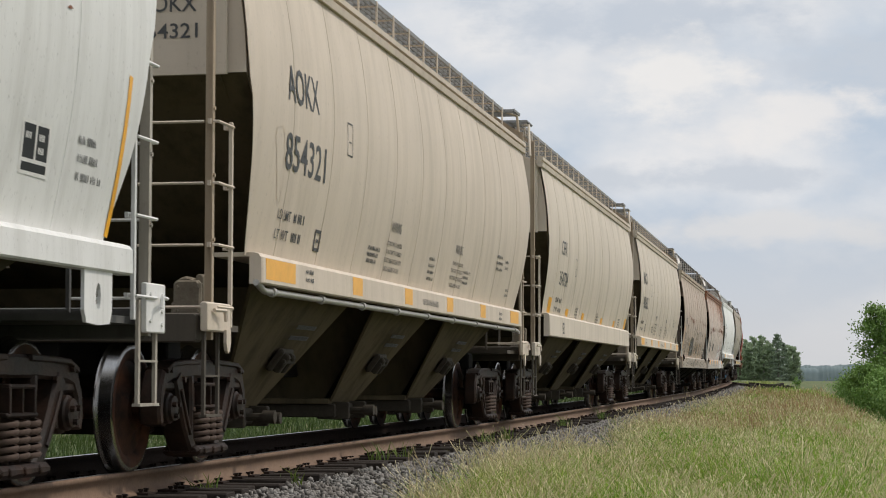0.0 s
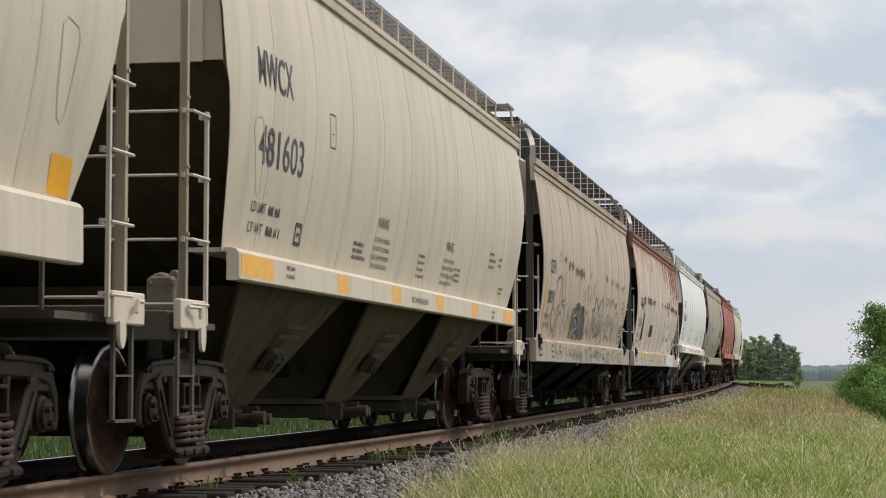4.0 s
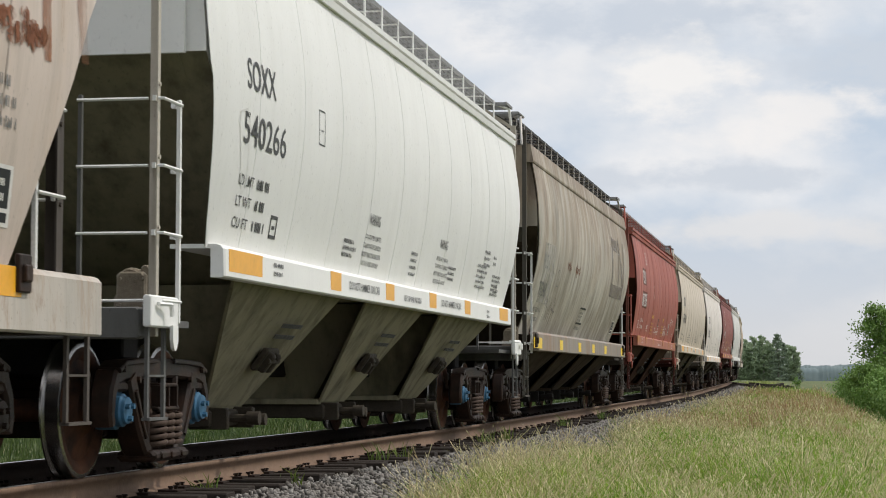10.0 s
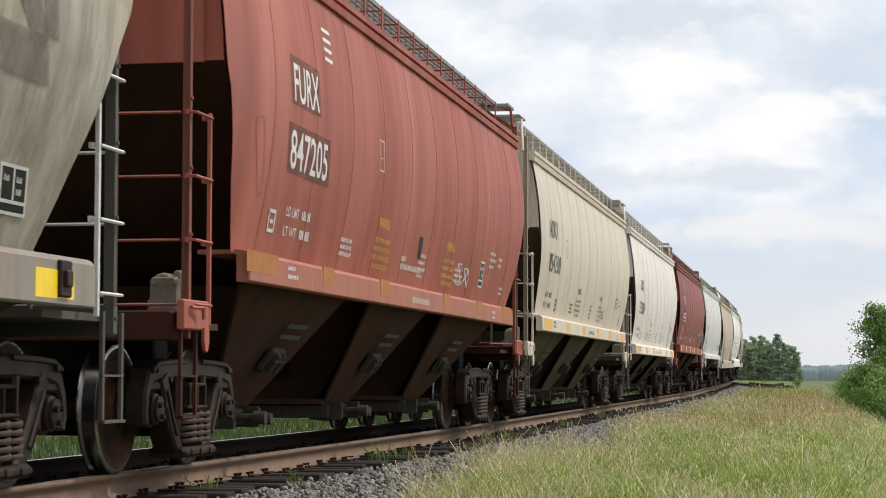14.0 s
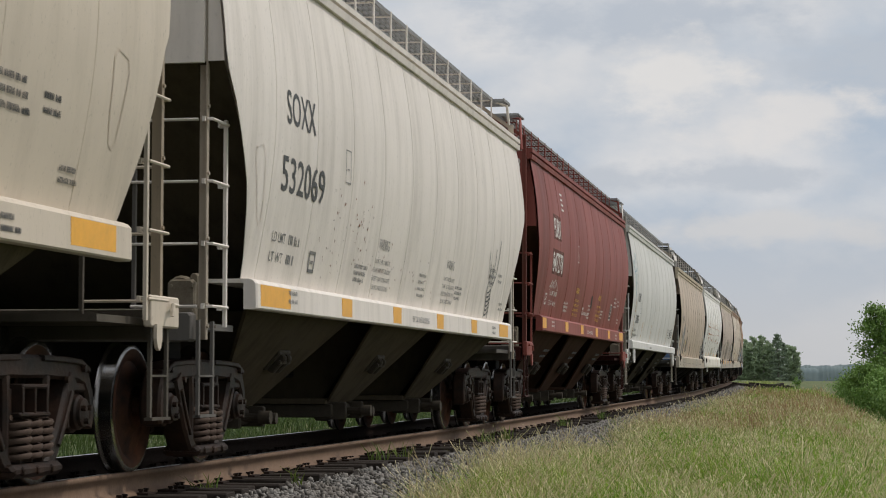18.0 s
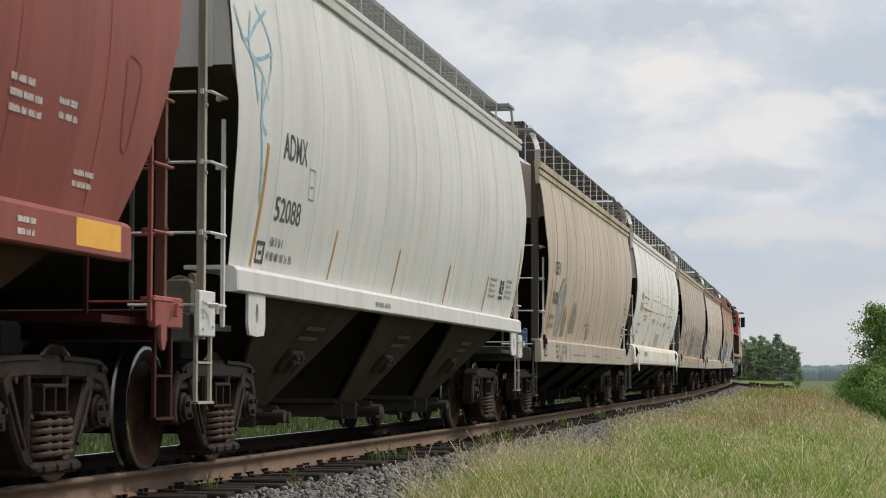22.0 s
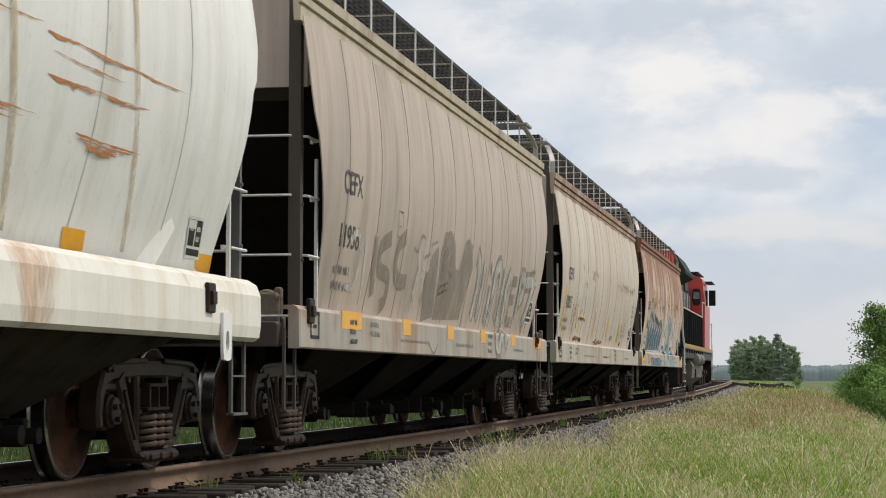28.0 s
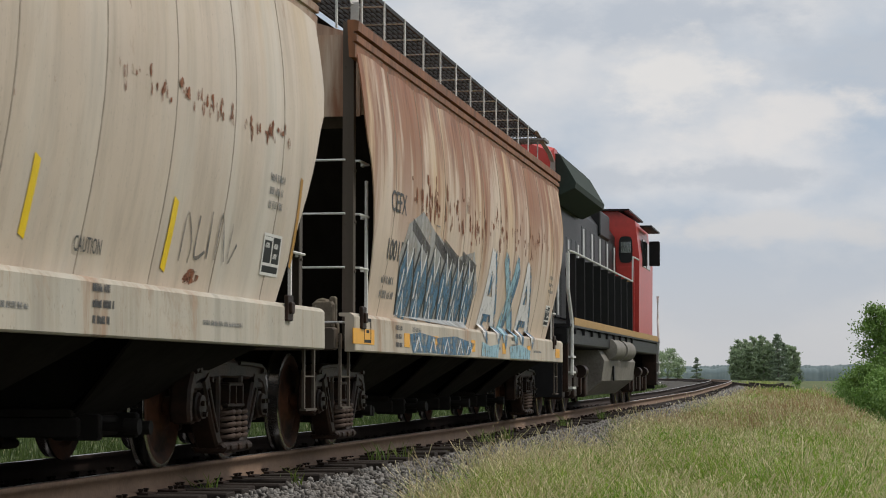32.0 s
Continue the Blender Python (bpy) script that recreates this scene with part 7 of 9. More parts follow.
for x in (2.35, 3.15, 3.95, 4.75, 5.55, 6.35):          # five tall angular letters, blue with black and white edges
    C15.poly([(x, 1.38), (x - 0.10, 1.86), (x + 0.16, 2.12), (x + 0.30, 1.80), (x + 0.52, 2.06), (x + 0.66, 1.70), (x + 0.50, 1.36)], M_BLUE, "spray_patch", "blue sprayed letter shape")
    C15.ribbon([(x - 0.04, 1.40), (x - 0.14, 1.88), (x + 0.15, 2.20)], 0.07, M_DARKPATCH, "spray_stroke", "black sprayed edge")
    C15.ribbon([(x + 0.15, 2.20), (x + 0.30, 1.86), (x + 0.53, 2.14)], 0.06, M_WHITESPRAY, "spray_stroke", "white sprayed edge")
    C15.ribbon([(x + 0.10, 1.40), (x + 0.20, 1.66), (x + 0.34, 1.40)], 0.05, M_WHITESPRAY, "spray_stroke", "white sprayed edge")
    C15.ribbon([(x + 0.53, 2.14), (x + 0.70, 1.72), (x + 0.55, 1.40)], 0.05, M_DARKPATCH, "spray_stroke", "black sprayed edge")
    C15.ribbon([(x + 0.02, 1.60), (x + 0.12, 1.90)], 0.05, M_WHITESPRAY, "spray_stroke", "white sprayed edge")
C15.poly([(2.72, 1.19), (3.3, 1.22), (4.4, 1.18), (5.6, 1.22), (7.02, 1.15), (6.6, 1.0), (5.2, 0.99), (3.9, 1.0), (2.9, 0.99)], M_BLUE, "spray_patch", "blue sprayed letter shape")
for x in (3.0, 3.9, 4.8, 5.7, 6.4):
    C15.ribbon([(x, 1.0), (x + 0.25, 1.17), (x + 0.4, 1.02)], 0.035, M_WHITESPRAY, "spray_stroke", "white sprayed edge")
for x, kind in ((7.75, "A"), (9.45, "X"), (11.15, "A")):   # three big pale letters with blue shadows
    if kind == "A":
        lines = [[(x, 1.28), (x + 0.62, 2.42)], [(x + 0.62, 2.42), (x + 1.30, 1.28)], [(x + 0.30, 1.70), (x + 1.05, 1.70)]]
    else:
        lines = [[(x, 1.28), (x + 1.30, 2.42)], [(x, 2.42), (x + 1.30, 1.28)]]
    for a, b in lines:
        C15.ribbon([(a[0] + 0.13, a[1] - 0.05), (b[0] + 0.13, b[1] - 0.05)], 0.34, M_BLUE, "spray_stroke", "blue sprayed letter shadow")
    for a, b in lines:
        C15.ribbon([a, b], 0.24, M_SKYBLUE if kind == "X" else M_WHITESPRAY, "spray_stroke", "pale sprayed letter stroke")
C15.poly([(7.59, 1.19), (8.3, 1.14), (9.10, 1.18), (8.97, 0.99), (7.58, 1.0)], M_SKYBLUE, "spray_patch", "pale blue sprayed letter shape")
C15.poly([(10.08, 1.16), (11.2, 1.20), (12.23, 1.12), (12.15, 0.99), (10.15, 0.99)], M_SKYBLUE, "spray_patch", "pale blue sprayed letter shape")
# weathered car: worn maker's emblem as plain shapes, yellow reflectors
CN.block(1.22, 1.95, 1.35, 0.95, flat_paint("pale_repaint_patch", (0.52, 0.49, 0.43), 0.6, 0.25, 0.40, (3, 3, 1.2), 0.3), "painted_panel", "worn paler repaint")
CN.fit("FLOX", 1.28, 2.50, 0.70, 0.23, M_STENCIL_PALE)
CN.fit("79248", 1.16, 2.06, 0.86, 0.23, M_STENCIL)
CN.bars(1.05, 1.80, 0.9, 2, M_STENCIL_PALE, 0.07, 0.15, 110)
for a, b, w, h in ((12.08, 2.42, 2.6, 0.27), (12.14, 2.69, 0.22, 1.0), (12.27, 3.40, 1.05, 0.26), (14.62, 2.69, 0.22, 1.0), (13.50, 2.75, 0.16, 0.95)):
    CN.block(a, b, w, h, M_EMBLEM, "worn_emblem", "faded brown painted emblem")
CN.ribbon([(13.60, 3.68), (14.1, 3.15), (14.62, 2.64)], 0.24, M_EMBLEM, "worn_emblem", "faded brown painted emblem")
outline_box(CN, 3.18, 2.27, 0.22, 0.28, M_STENCIL_PALE, 0.016)
CN.bars(7.45, 1.93, 0.72, 3, M_STENCIL_PALE, 0.04, 0.07, 111)
CN.block(7.46, 2.02, 0.92, 0.035, M_DARKPATCH, "black_line")
CN.block(7.32, 1.735, 0.92, 0.035, M_DARKPATCH, "black_line")
CN.bars(7.24, 1.63, 0.9, 1, M_STENCIL_PALE, 0.06, 0.1, 115)
code_plate(CN, 14.02, 1.67, 0.42, 0.28)
strokes(CN, M_GHOST2, 0.035, "washed grey scribble", ((2.3, 1.6), (2.5, 2.05), (2.7, 1.7)), ((2.8, 2.1), (2.85, 1.7), (3.1, 2.0), (3.1, 1.65)), ((3.3, 1.6), (3.5, 2.1), (3.6, 1.7)), ((3.2, 1.9), (3.7, 1.85)))
CN.ribbon([(2.45, 2.62), (2.55, 2.5), (2.72, 2.42)], 0.022, M_DARKPATCH, "scratch_line")
rust_run(CN, 4.4, 4.9, 2.68, 16, 113, 0.14, 0.07)
rust_run(CN, 5.6, 6.3, 2.66, 16, 114, 0.12, 0.08)
sill_reflectors(CN, (0.66, 3.70, 6.50, 8.88, 11.23, 14.95), 1.265, M_YELLOW, 0.95, 0.44, 0.17, 0.62)

# reporting marks on the trailing ends
end_lettering(A1, "AOKX", -0.72, 3.58, 0.48, 0.13, M_STENCIL)
end_lettering(A1, "854321", -0.70, 3.37, 0.51, 0.12, M_STENCIL)
end_lettering(F2, "847278", -0.84, 3.97, 0.50, 0.20, M_WHITE)

# the thin stiffening frames pressed into the ends of the sheet
for c in (A1, CB, MW, S1, F1, A2, S2, F2):
    zb = c.k["sill"][1] + 0.16
    for flip in (False, True):
        line = [(14.98, zb + 0.32), (14.96, zb + 0.5), (15.0, zb + 0.86), (15.08, zb + 0.92), (15.26, zb + 0.88), (15.28, zb + 0.80), (15.10, zb + 0.34), (15.04, zb + 0.29), (14.98, zb + 0.32)]
        c.ribbon([(16.45 - x if flip else x, z) for x, z in line], 0.014, c.joint, "stiffener_frame")


# ---------------- the locomotive at the end of the train ----------------
M_RED = flat_paint("locomotive_red_paint", (0.50, 0.036, 0.024), 0.33, 0.25)
M_RED.node_tree.nodes["Principled BSDF"].inputs["Specular IOR Level"].default_value = 0.6
M_LBLACK = worn("locomotive_black_paint", (0.014, 0.014, 0.015), (0.022, 0.02, 0.018), 0.42, 0.0, 1.1, 0.5, 0.6)
M_LBLACK.node_tree.nodes["Principled BSDF"].inputs["Specular IOR Level"].default_value = 0.16
M_LWHITE = flat_paint("locomotive_white_stripe", (0.62, 0.62, 0.60), 0.45, 0.3)
M_STANCHION = flat_paint("dull_black_railing_paint", (0.016, 0.016, 0.016), 0.7, 0.3)
M_WING = flat_paint("radiator_green_grey", (0.026, 0.038, 0.030), 0.85, 0.25)
M_STRIPE = flat_paint("sill_reflective_stripe", (0.44, 0.27, 0.10), 0.6, 0.4)
M_TANK = worn("fuel_tank_grey", (0.20, 0.185, 0.16), (0.085, 0.07, 0.055), 0.6, 0.0, 2.2, 0.75, 0.2)
M_HANDRAIL = flat_paint("pale_handrail_paint", (0.62, 0.62, 0.58), 0.4, 0.2)


def glass_material(name):
    m, n, l, p = nodes_of(name)
    p.inputs["Base Color"].default_value = (0.02, 0.025, 0.025, 1)
    p.inputs["Roughness"].default_value = 0.06
    p.inputs["Transmission Weight"].default_value = 0.25
    return m


M_GLASS = glass_material("cab_glass")


class Engine:
    def __init__(self, ob, mid, half):
        self.ob, self.mid, self.half = ob, mid, half


def build_loco():
    lo = empty("locomotive")
    tagged(lo, "red and black diesel locomotive with flared radiator wings", "locomotive")
    H = 11.15

    def P(name, s, mat, label="", smooth=0, parent=None):
        return part(name, s.mesh(name, smooth), mat, parent or lo, label=label)

    X = lambda x: x - H
    P("frame", Shape().box(X(0.3), X(22.0), -1.5, 1.5, 1.30, 1.62, 0, 0.03), M_LBLACK)
    P("walkway", Shape().box(X(0.3), X(22.0), -1.55, 1.55, 1.62, 1.68), M_LBLACK)
    for sg in (-1, 1):
        P("sill_stripe", Shape().box(X(0.9), X(21.3), sg * 1.552, sg * 1.558, 1.66, 1.80) if sg < 0 else Shape().box(X(0.9), X(21.3), 1.552, 1.558, 1.66, 1.80), M_STRIPE, "yellow reflective edge stripe")
    # rear radiator cab: red end with a pale rounded emblem, flared wings
    rear = Shape()
    prof = lambda x, i: [(x, -0.95 + i, 1.68), (x, -1.02 + i, 4.0), (x, -1.20 + i, 4.30), (x, -1.20 + i, 4.90 - i), (x, -0.7, 5.06 - i), (x, 0.7, 5.06 - i), (x, 1.20 - i, 4.90 - i), (x, 1.20 - i, 4.30), (x, 1.02 - i, 4.0), (x, 0.95 - i, 1.68)]
    rear.loft([prof(X(0.75), 0.06), prof(X(0.85), 0), prof(X(1.3), 0)])
    P("rear_hood_end", rear, M_RED, "bright red hood end")
    body = Shape()
    body.loft([prof(X(1.3), 0.01), prof(X(6.3), 0.01)])
    P("radiator_cab", body, M_LBLACK)
    em = Shape()
    for k in range(12):
        a0, a1 = 0.7 + 4.9 * k / 12, 0.7 + 4.9 * (k + 1) / 12
        em.bar((X(0.74), -0.45 - 0.2 * math.cos(a0), 4.72 + 0.2 * math.sin(a0)), (X(0.74), -0.45 - 0.2 * math.cos(a1), 4.72 + 0.2 * math.sin(a1)), 0.02, 0.09, up=(1, 0, 0))
    P("emblem", em, M_LWHITE, "white worn emblem shape")
    for sg in (-1, 1):
        w = Shape()
        wp = [(1.12, 4.84), (1.28, 4.80), (1.58, 4.28), (1.56, 4.18), (1.12, 3.98), (1.0, 4.02)]
        w.loft([[(X(1.0), sg * y, z) for y, z in wp], [(X(6.2), sg * y, z) for y, z in wp]])
        P("radiator_wing", w, M_WING, "dark green-grey flared radiator wing")
    for x in (1.6, 3.2, 4.8):
        P("radiator_fan", Shape().turn([(0, 0.6), (0.12, 0.6), (0.12, 0.5), (0.02, 0.4)], (X(x + 0.2), 0, 5.03), "z", 20), M_LBLACK)
    # engine hood with its tall doors
    hood = Shape()
    hp = lambda x: [(x, -0.92, 1.68), (x, -0.92, 4.2), (x, -0.72, 4.48), (x, 0.72, 4.48), (x, 0.92, 4.2), (x, 0.92, 1.68)]
    hood.loft([hp(X(6.3)), hp(X(15.3))])
    P("engine_hood", hood, M_LBLACK)
    for i in range(16):
        x = 1.5 + i * 0.86
        for sg in (-1, 1):
            y = 1.0 if x < 6 else 0.925
            y0, y1 = sorted((sg * y, sg * (y + 0.03)))
            d = P("hood_door", Shape().box(X(x), X(x + 0.80), y0, y1, 1.85, 3.5 if x < 6 else 3.95, 0, 0.01), M_LBLACK)
            if i % 2:
                P("white_stripe", Shape().box(X(x + 0.25), X(x + 0.50), *sorted((sg * (y + 0.031), sg * (y + 0.035))), 1.9, 3.45 if x < 6 else 3.9), M_LWHITE, "white painted stripe", parent=d)
            P("latch", Shape().box(X(x + 0.68), X(x + 0.74), sorted((sg * (y + 0.03), sg * (y + 0.05)))[0], sorted((sg * (y + 0.03), sg * (y + 0.05)))[1], 2.7, 2.85), M_TRUCK, parent=d)
    P("exhaust_stack", Shape().box(X(9.2), X(10.3), -0.3, 0.3, 4.45, 4.75, 0, 0.05), M_LBLACK)
    P("air_intake", Shape().box(X(11.2), X(13.4), -0.98, 0.98, 3.95, 4.60, 0, 0.06), M_LBLACK)
    P("roof_horn", Shape().tube([(X(13.9), -0.3, 4.6), (X(14.4), -0.3, 4.72)], 0.07, 10).tube([(X(13.9), -0.1, 4.6), (X(14.5), -0.1, 4.75)], 0.06, 10), M_TRUCK)
    # cab
    cab = Shape()
    cp = lambda x, t: [(x, -1.52, 1.68), (x, -1.54, 3.7), (x, -1.44, 4.60 - t), (x, -1.0, 4.86 - t), (x, 1.0, 4.86 - t), (x, 1.44, 4.60 - t), (x, 1.54, 3.5), (x, 1.52, 1.68)]
    cab.loft([cp(X(15.3), 0.0), cp(X(19.2), 0.0), cp(X(19.6), 0.35)])
    P("cab", cab, M_RED, "bright red cab")
    nose = Shape()
    np_ = lambda x, h, w: [(x, -w, 1.68), (x, -w, h - 0.2), (x, -w + 0.2, h), (x, w - 0.2, h), (x, w, h - 0.2), (x, w, 1.68)]
    nose.loft([np_(X(19.4), 3.35, 1.3), np_(X(21.3), 3.2, 1.2), np_(X(21.6), 2.9, 1.0)])
    P("nose", nose, M_RED)
    roof = Shape().box(X(15.1), X(19.5), -1.3, 1.3, 4.86, 4.90)
    P("cab_roof", roof, M_LBLACK)
    for sg in (-1, 1):
        # tall rounded rubber frame with a pale pane in its upper part
        rim = [(1.20 + 0.17 * math.copysign(abs(math.cos(a)) ** 0.5, math.cos(a)), 3.885 + 0.335 * math.copysign(abs(math.sin(a)) ** 0.5, math.sin(a))) for a in [k * math.pi / 10 for k in range(20)]]
        fr = P("rear_window", Shape().loft([[(X(15.30), sg * y, z) for y, z in rim], [(X(15.26), sg * y, z) for y, z in rim]]), M_STANCHION, "black rubber window frame")
        P("window_pane", Shape().box(X(15.245), X(15.262), *sorted((sg * 1.075, sg * 1.325)), 3.80, 4.08, 0, 0.01), M_PANE, "pale pane that mirrors the sky", parent=fr)
        for x0, x1 in ((16.2, 17.3), (17.5, 18.6)):
            P("side_window", Shape().box(X(x0), X(x1), *sorted((sg * 1.525, sg * 1.555)), 3.5, 4.2, 0, 0.01), M_GLASS, "dark cab window")
        P("mirror", Shape().box(X(17.9), X(18.0), *sorted((sg * 1.58, sg * 1.86)), 3.6, 4.25, 0, 0.02), M_LBLACK)
        P("sun_visor", Shape().box(X(16.0), X(18.7), *sorted((sg * 1.50, sg * 1.80)), 4.50, 4.54), M_LBLACK)
        P("cab_door", Shape().box(X(15.26), X(15.295), *sorted((sg * 0.95, sg * 1.42)), 1.75, 3.45, 0, 0.01), M_RED)
        P("crest", Shape().turn([(0.0, 0.0), (0.0, 0.16), (0.01, 0.16), (0.012, 0.0)], (X(15.25), sg * 1.2, 3.0), "x", 14), M_STRIPE, "small orange round crest")
        # railings: flat black stanchions carrying a pale rail
        for i in range(9):
            x = 1.2 + i * 1.5
            P("stanchion", Shape().box(X(x) - 0.03, X(x) + 0.03, *sorted((sg * 1.37, sg * 1.55)), 1.50, 2.98, 0, 0.01), M_STANCHION)
        P("handrail", Shape().tube([(X(0.5), sg * 1.5, 3.0), (X(1.2), sg * 1.53, 3.0), (X(13.4), sg * 1.53, 3.0), (X(13.5), sg * 1.53, 3.6), (X(15.2), sg * 1.53, 3.62)], 0.022, 7), M_HANDRAIL, "pale handrail")
        for x, d in ((0.35, -1), (21.9, 1)):
            P("grab_rail", Shape().tube([(X(x), sg * 1.5, 2.95), (X(x), sg * 1.5, 2.3), (X(x + 0.25 * -d), sg * 1.54, 1.75), (X(x + 0.25 * -d), sg * 1.54, 0.75)], 0.036, 7), M_HANDRAIL, "pale bent grab rail")
            st = P("step_well", Shape().box(X(x) - 0.3 + (0.3 if d < 0 else -0.3), X(x) + 0.3 + (0.3 if d < 0 else -0.3), *sorted((sg * 1.1, sg * 1.5)), 0.45, 1.35, 0, 0.02), M_TRUCK)
            for z in (0.5, 0.78, 1.06):
                P("step", Shape().box(X(x) - 0.25 + (0.3 if d < 0 else -0.3), X(x) + 0.25 + (0.3 if d < 0 else -0.3), *sorted((sg * 1.5, sg * 1.58)), z, z + 0.04), M_HANDRAIL, parent=st)
    for x, d in ((0.3, -1), (22.0, 1)):
        P("pilot_plate", Shape().box(*sorted((X(x), X(x) - 0.08 * d)), -1.4, 1.4, 0.35, 1.5, 0, 0.02), M_LBLACK)
        P("coupler", Shape().box(*sorted((X(x), X(x) + 0.55 * d)), -0.15, 0.15, 0.75, 1.0, 0, 0.04), M_TRUCK)
    # fuel tank, air reservoirs
    tk = Shape()
    tp = [(-1.35, 1.28), (-1.48, 1.05), (-1.42, 0.62), (-1.0, 0.30), (1.0, 0.30), (1.42, 0.62), (1.48, 1.05), (1.35, 1.28)]
    tk.loft([[(X(7.0), y, z) for y, z in tp], [(X(7.5), y, z) for y, z in tp], [(X(14.6), y, z) for y, z in tp]])
    P("fuel_tank", tk, M_TANK, "grey angular fuel tank")
    P("fuel_gauge", Shape().box(X(9.0), X(9.25), -1.50, -1.46, 0.62, 0.95, 0, 0.01), M_LBLACK)
    for sg in (-1, 1):
        for x in (8.0, 10.6):
            P("air_reservoir", Shape().turn([(0, 0.0), (0.08, 0.24), (2.2, 0.24), (2.28, 0.0)], (X(x), sg * 1.42, 1.30), "x", 16), M_TANK, smooth=40)
    for cx in (3.6, 18.7):
        t = part("truck", cached("loco_bolster", lambda: Shape().box(-1.6, 1.6, -0.5, 0.5, 0.7, 1.1, 0, 0.05)), M_TRUCK, lo, (X(cx), 0, 0))
        for sg in (-1, 1):
            f = Shape()
            f.plate([(-2.5, 0.62), (-2.4, 0.85), (-1.2, 0.92), (1.2, 0.92), (2.4, 0.85), (2.5, 0.62), (1.4, 0.5), (0.8, 0.62), (-0.8, 0.62), (-1.4, 0.5)], sg * 1.05 - 0.1, sg * 1.05 + 0.1)
            for ax in (-1.98, 0, 1.98):
                f.box(ax - 0.22, ax + 0.22, sg * 1.1 - 0.16, sg * 1.1 + 0.16, 0.30, 0.78, 0, 0.04)
                f.box(ax - 0.5, ax - 0.3, sg * 1.1 - 0.1, sg * 1.1 + 0.1, 0.35, 0.8, 0, 0.03)
            part("side_frame", f.mesh("side_frame"), M_TRUCK, t)
            for ax in (-1.0, 1.0):
                part("brake_cylinder", cached(("brake_cylinder",), lambda: Shape().turn([(-0.25, 0.0), (-0.25, 0.13), (0.25, 0.13), (0.25, 0.0)], (0, 0, 0), "x", 12), 40), M_TRUCK, t, (ax, sg * 1.26, 0.82))
        for ax in (-1.98, 0, 1.98):
            home = (ax, 0, R_WHEEL)
            w = part("wheelset", cached("wheelset", wheelset_mesh, 40), [M_WHEEL, M_TREAD], t, home)
            ROLLING.append((w, home))
    return Engine(lo, 182.0, 7.55)


M_PANE = worn("sky_mirroring_glass", (0.55, 0.60, 0.58), (0.42, 0.46, 0.45), 0.12, 0.9, 3, 0.3, 0.05)
CARS.append(build_loco())


# ---------------- ground, ballast, rails ----------------
def ground_z(s, l):
    """Height of the soil: a low bank that falls away to the right, level to the left."""
    prof = np.interp(l, [-400, -60, -14, -3.2, 0, 3.0, 5.8, 7.2, 10.5, 16, 60, 400], [-1.0, -0.9, -0.7, -0.62, -0.75, -0.52, -0.55, -0.85, -2.2, -3.0, -3.2, -3.0])
    far = np.clip((s - 120) / 160, 0, 1)
    flat = np.interp(l, [-400, -3.2, 3.0, 7, 16, 60, 400], [-0.35, -0.5, -0.42, -0.16, -0.3, -1.2, -2.0])
    return prof * (1 - far) + flat * far + rail_z(s)


def to_track(x, y):
    """s and l of world points, by the nearest point of the track."""
    sx = np.concatenate([TX[0] + np.arange(-80, 0, 1) * math.sin(HEAD0), TX[::2]])
    sy = np.concatenate([TY[0] + np.arange(-80, 0, 1) * math.cos(HEAD0), TY[::2]])
    ss = np.concatenate([np.arange(-80, 0, 1.0), TS[::2]])
    th = np.interp(ss, TS, TTH)
    S, Lq = np.empty(len(x)), np.empty(len(x))
    for a in range(0, len(x), 4000):
        d = (x[a:a + 4000, None] - sx) ** 2 + (y[a:a + 4000, None] - sy) ** 2
        i = d.argmin(1)
        dx, dy = x[a:a + 4000] - sx[i], y[a:a + 4000] - sy[i]
        S[a:a + 4000] = ss[i] + dx * np.sin(th[i]) + dy * np.cos(th[i])
        Lq[a:a + 4000] = dx * np.cos(th[i]) - dy * np.sin(th[i])
    return S, Lq


def np_mesh(name, v, f, mats, smooth=True):
    me = bpy.data.meshes.new(name)
    v, f = np.asarray(v, np.float32), np.asarray(f, np.int32)
    me.vertices.add(len(v))
    me.vertices.foreach_set("co", v.ravel())
    me.loops.add(f.size)
    me.loops.foreach_set("vertex_index", f.ravel())
    me.polygons.add(len(f))
    me.polygons.foreach_set("loop_start", np.arange(0, f.size, f.shape[1], dtype=np.int32))
    me.update(calc_edges=True)
    if smooth:
        me.polygons.foreach_set("use_smooth", np.ones(len(f), bool))
    for m in mats:
        me.materials.append(m)
    return me


def grid_faces(a, b):
    i = np.arange((a - 1) * b).reshape(a - 1, b)[:, :-1].ravel()
    return np.stack([i, i + 1, i + b + 1, i + b], 1)


def earth_material():
    m, n, l, p = nodes_of("meadow_soil")
    v = coords(n, l, (1, 1, 1))
    a = noise_tex(n, l, v, 0.35, 6, 0.6)
    b = noise_tex(n, l, v, 9, 5, 0.65)
    c = mix(n, l, ramp(n, l, a, 0.38, 0.65), (0.055, 0.085, 0.022), (0.12, 0.11, 0.045))
    c = mix(n, l, times(n, l, ramp(n, l, b, 0.4, 0.7), 0.5), c, (0.05, 0.075, 0.02))
    l.new(c, p.inputs["Base Color"])
    p.inputs["Roughness"].default_value = 0.9
    bump(n, l, p, b, 0.5, 0.05)
    return m


M_EARTH = earth_material()


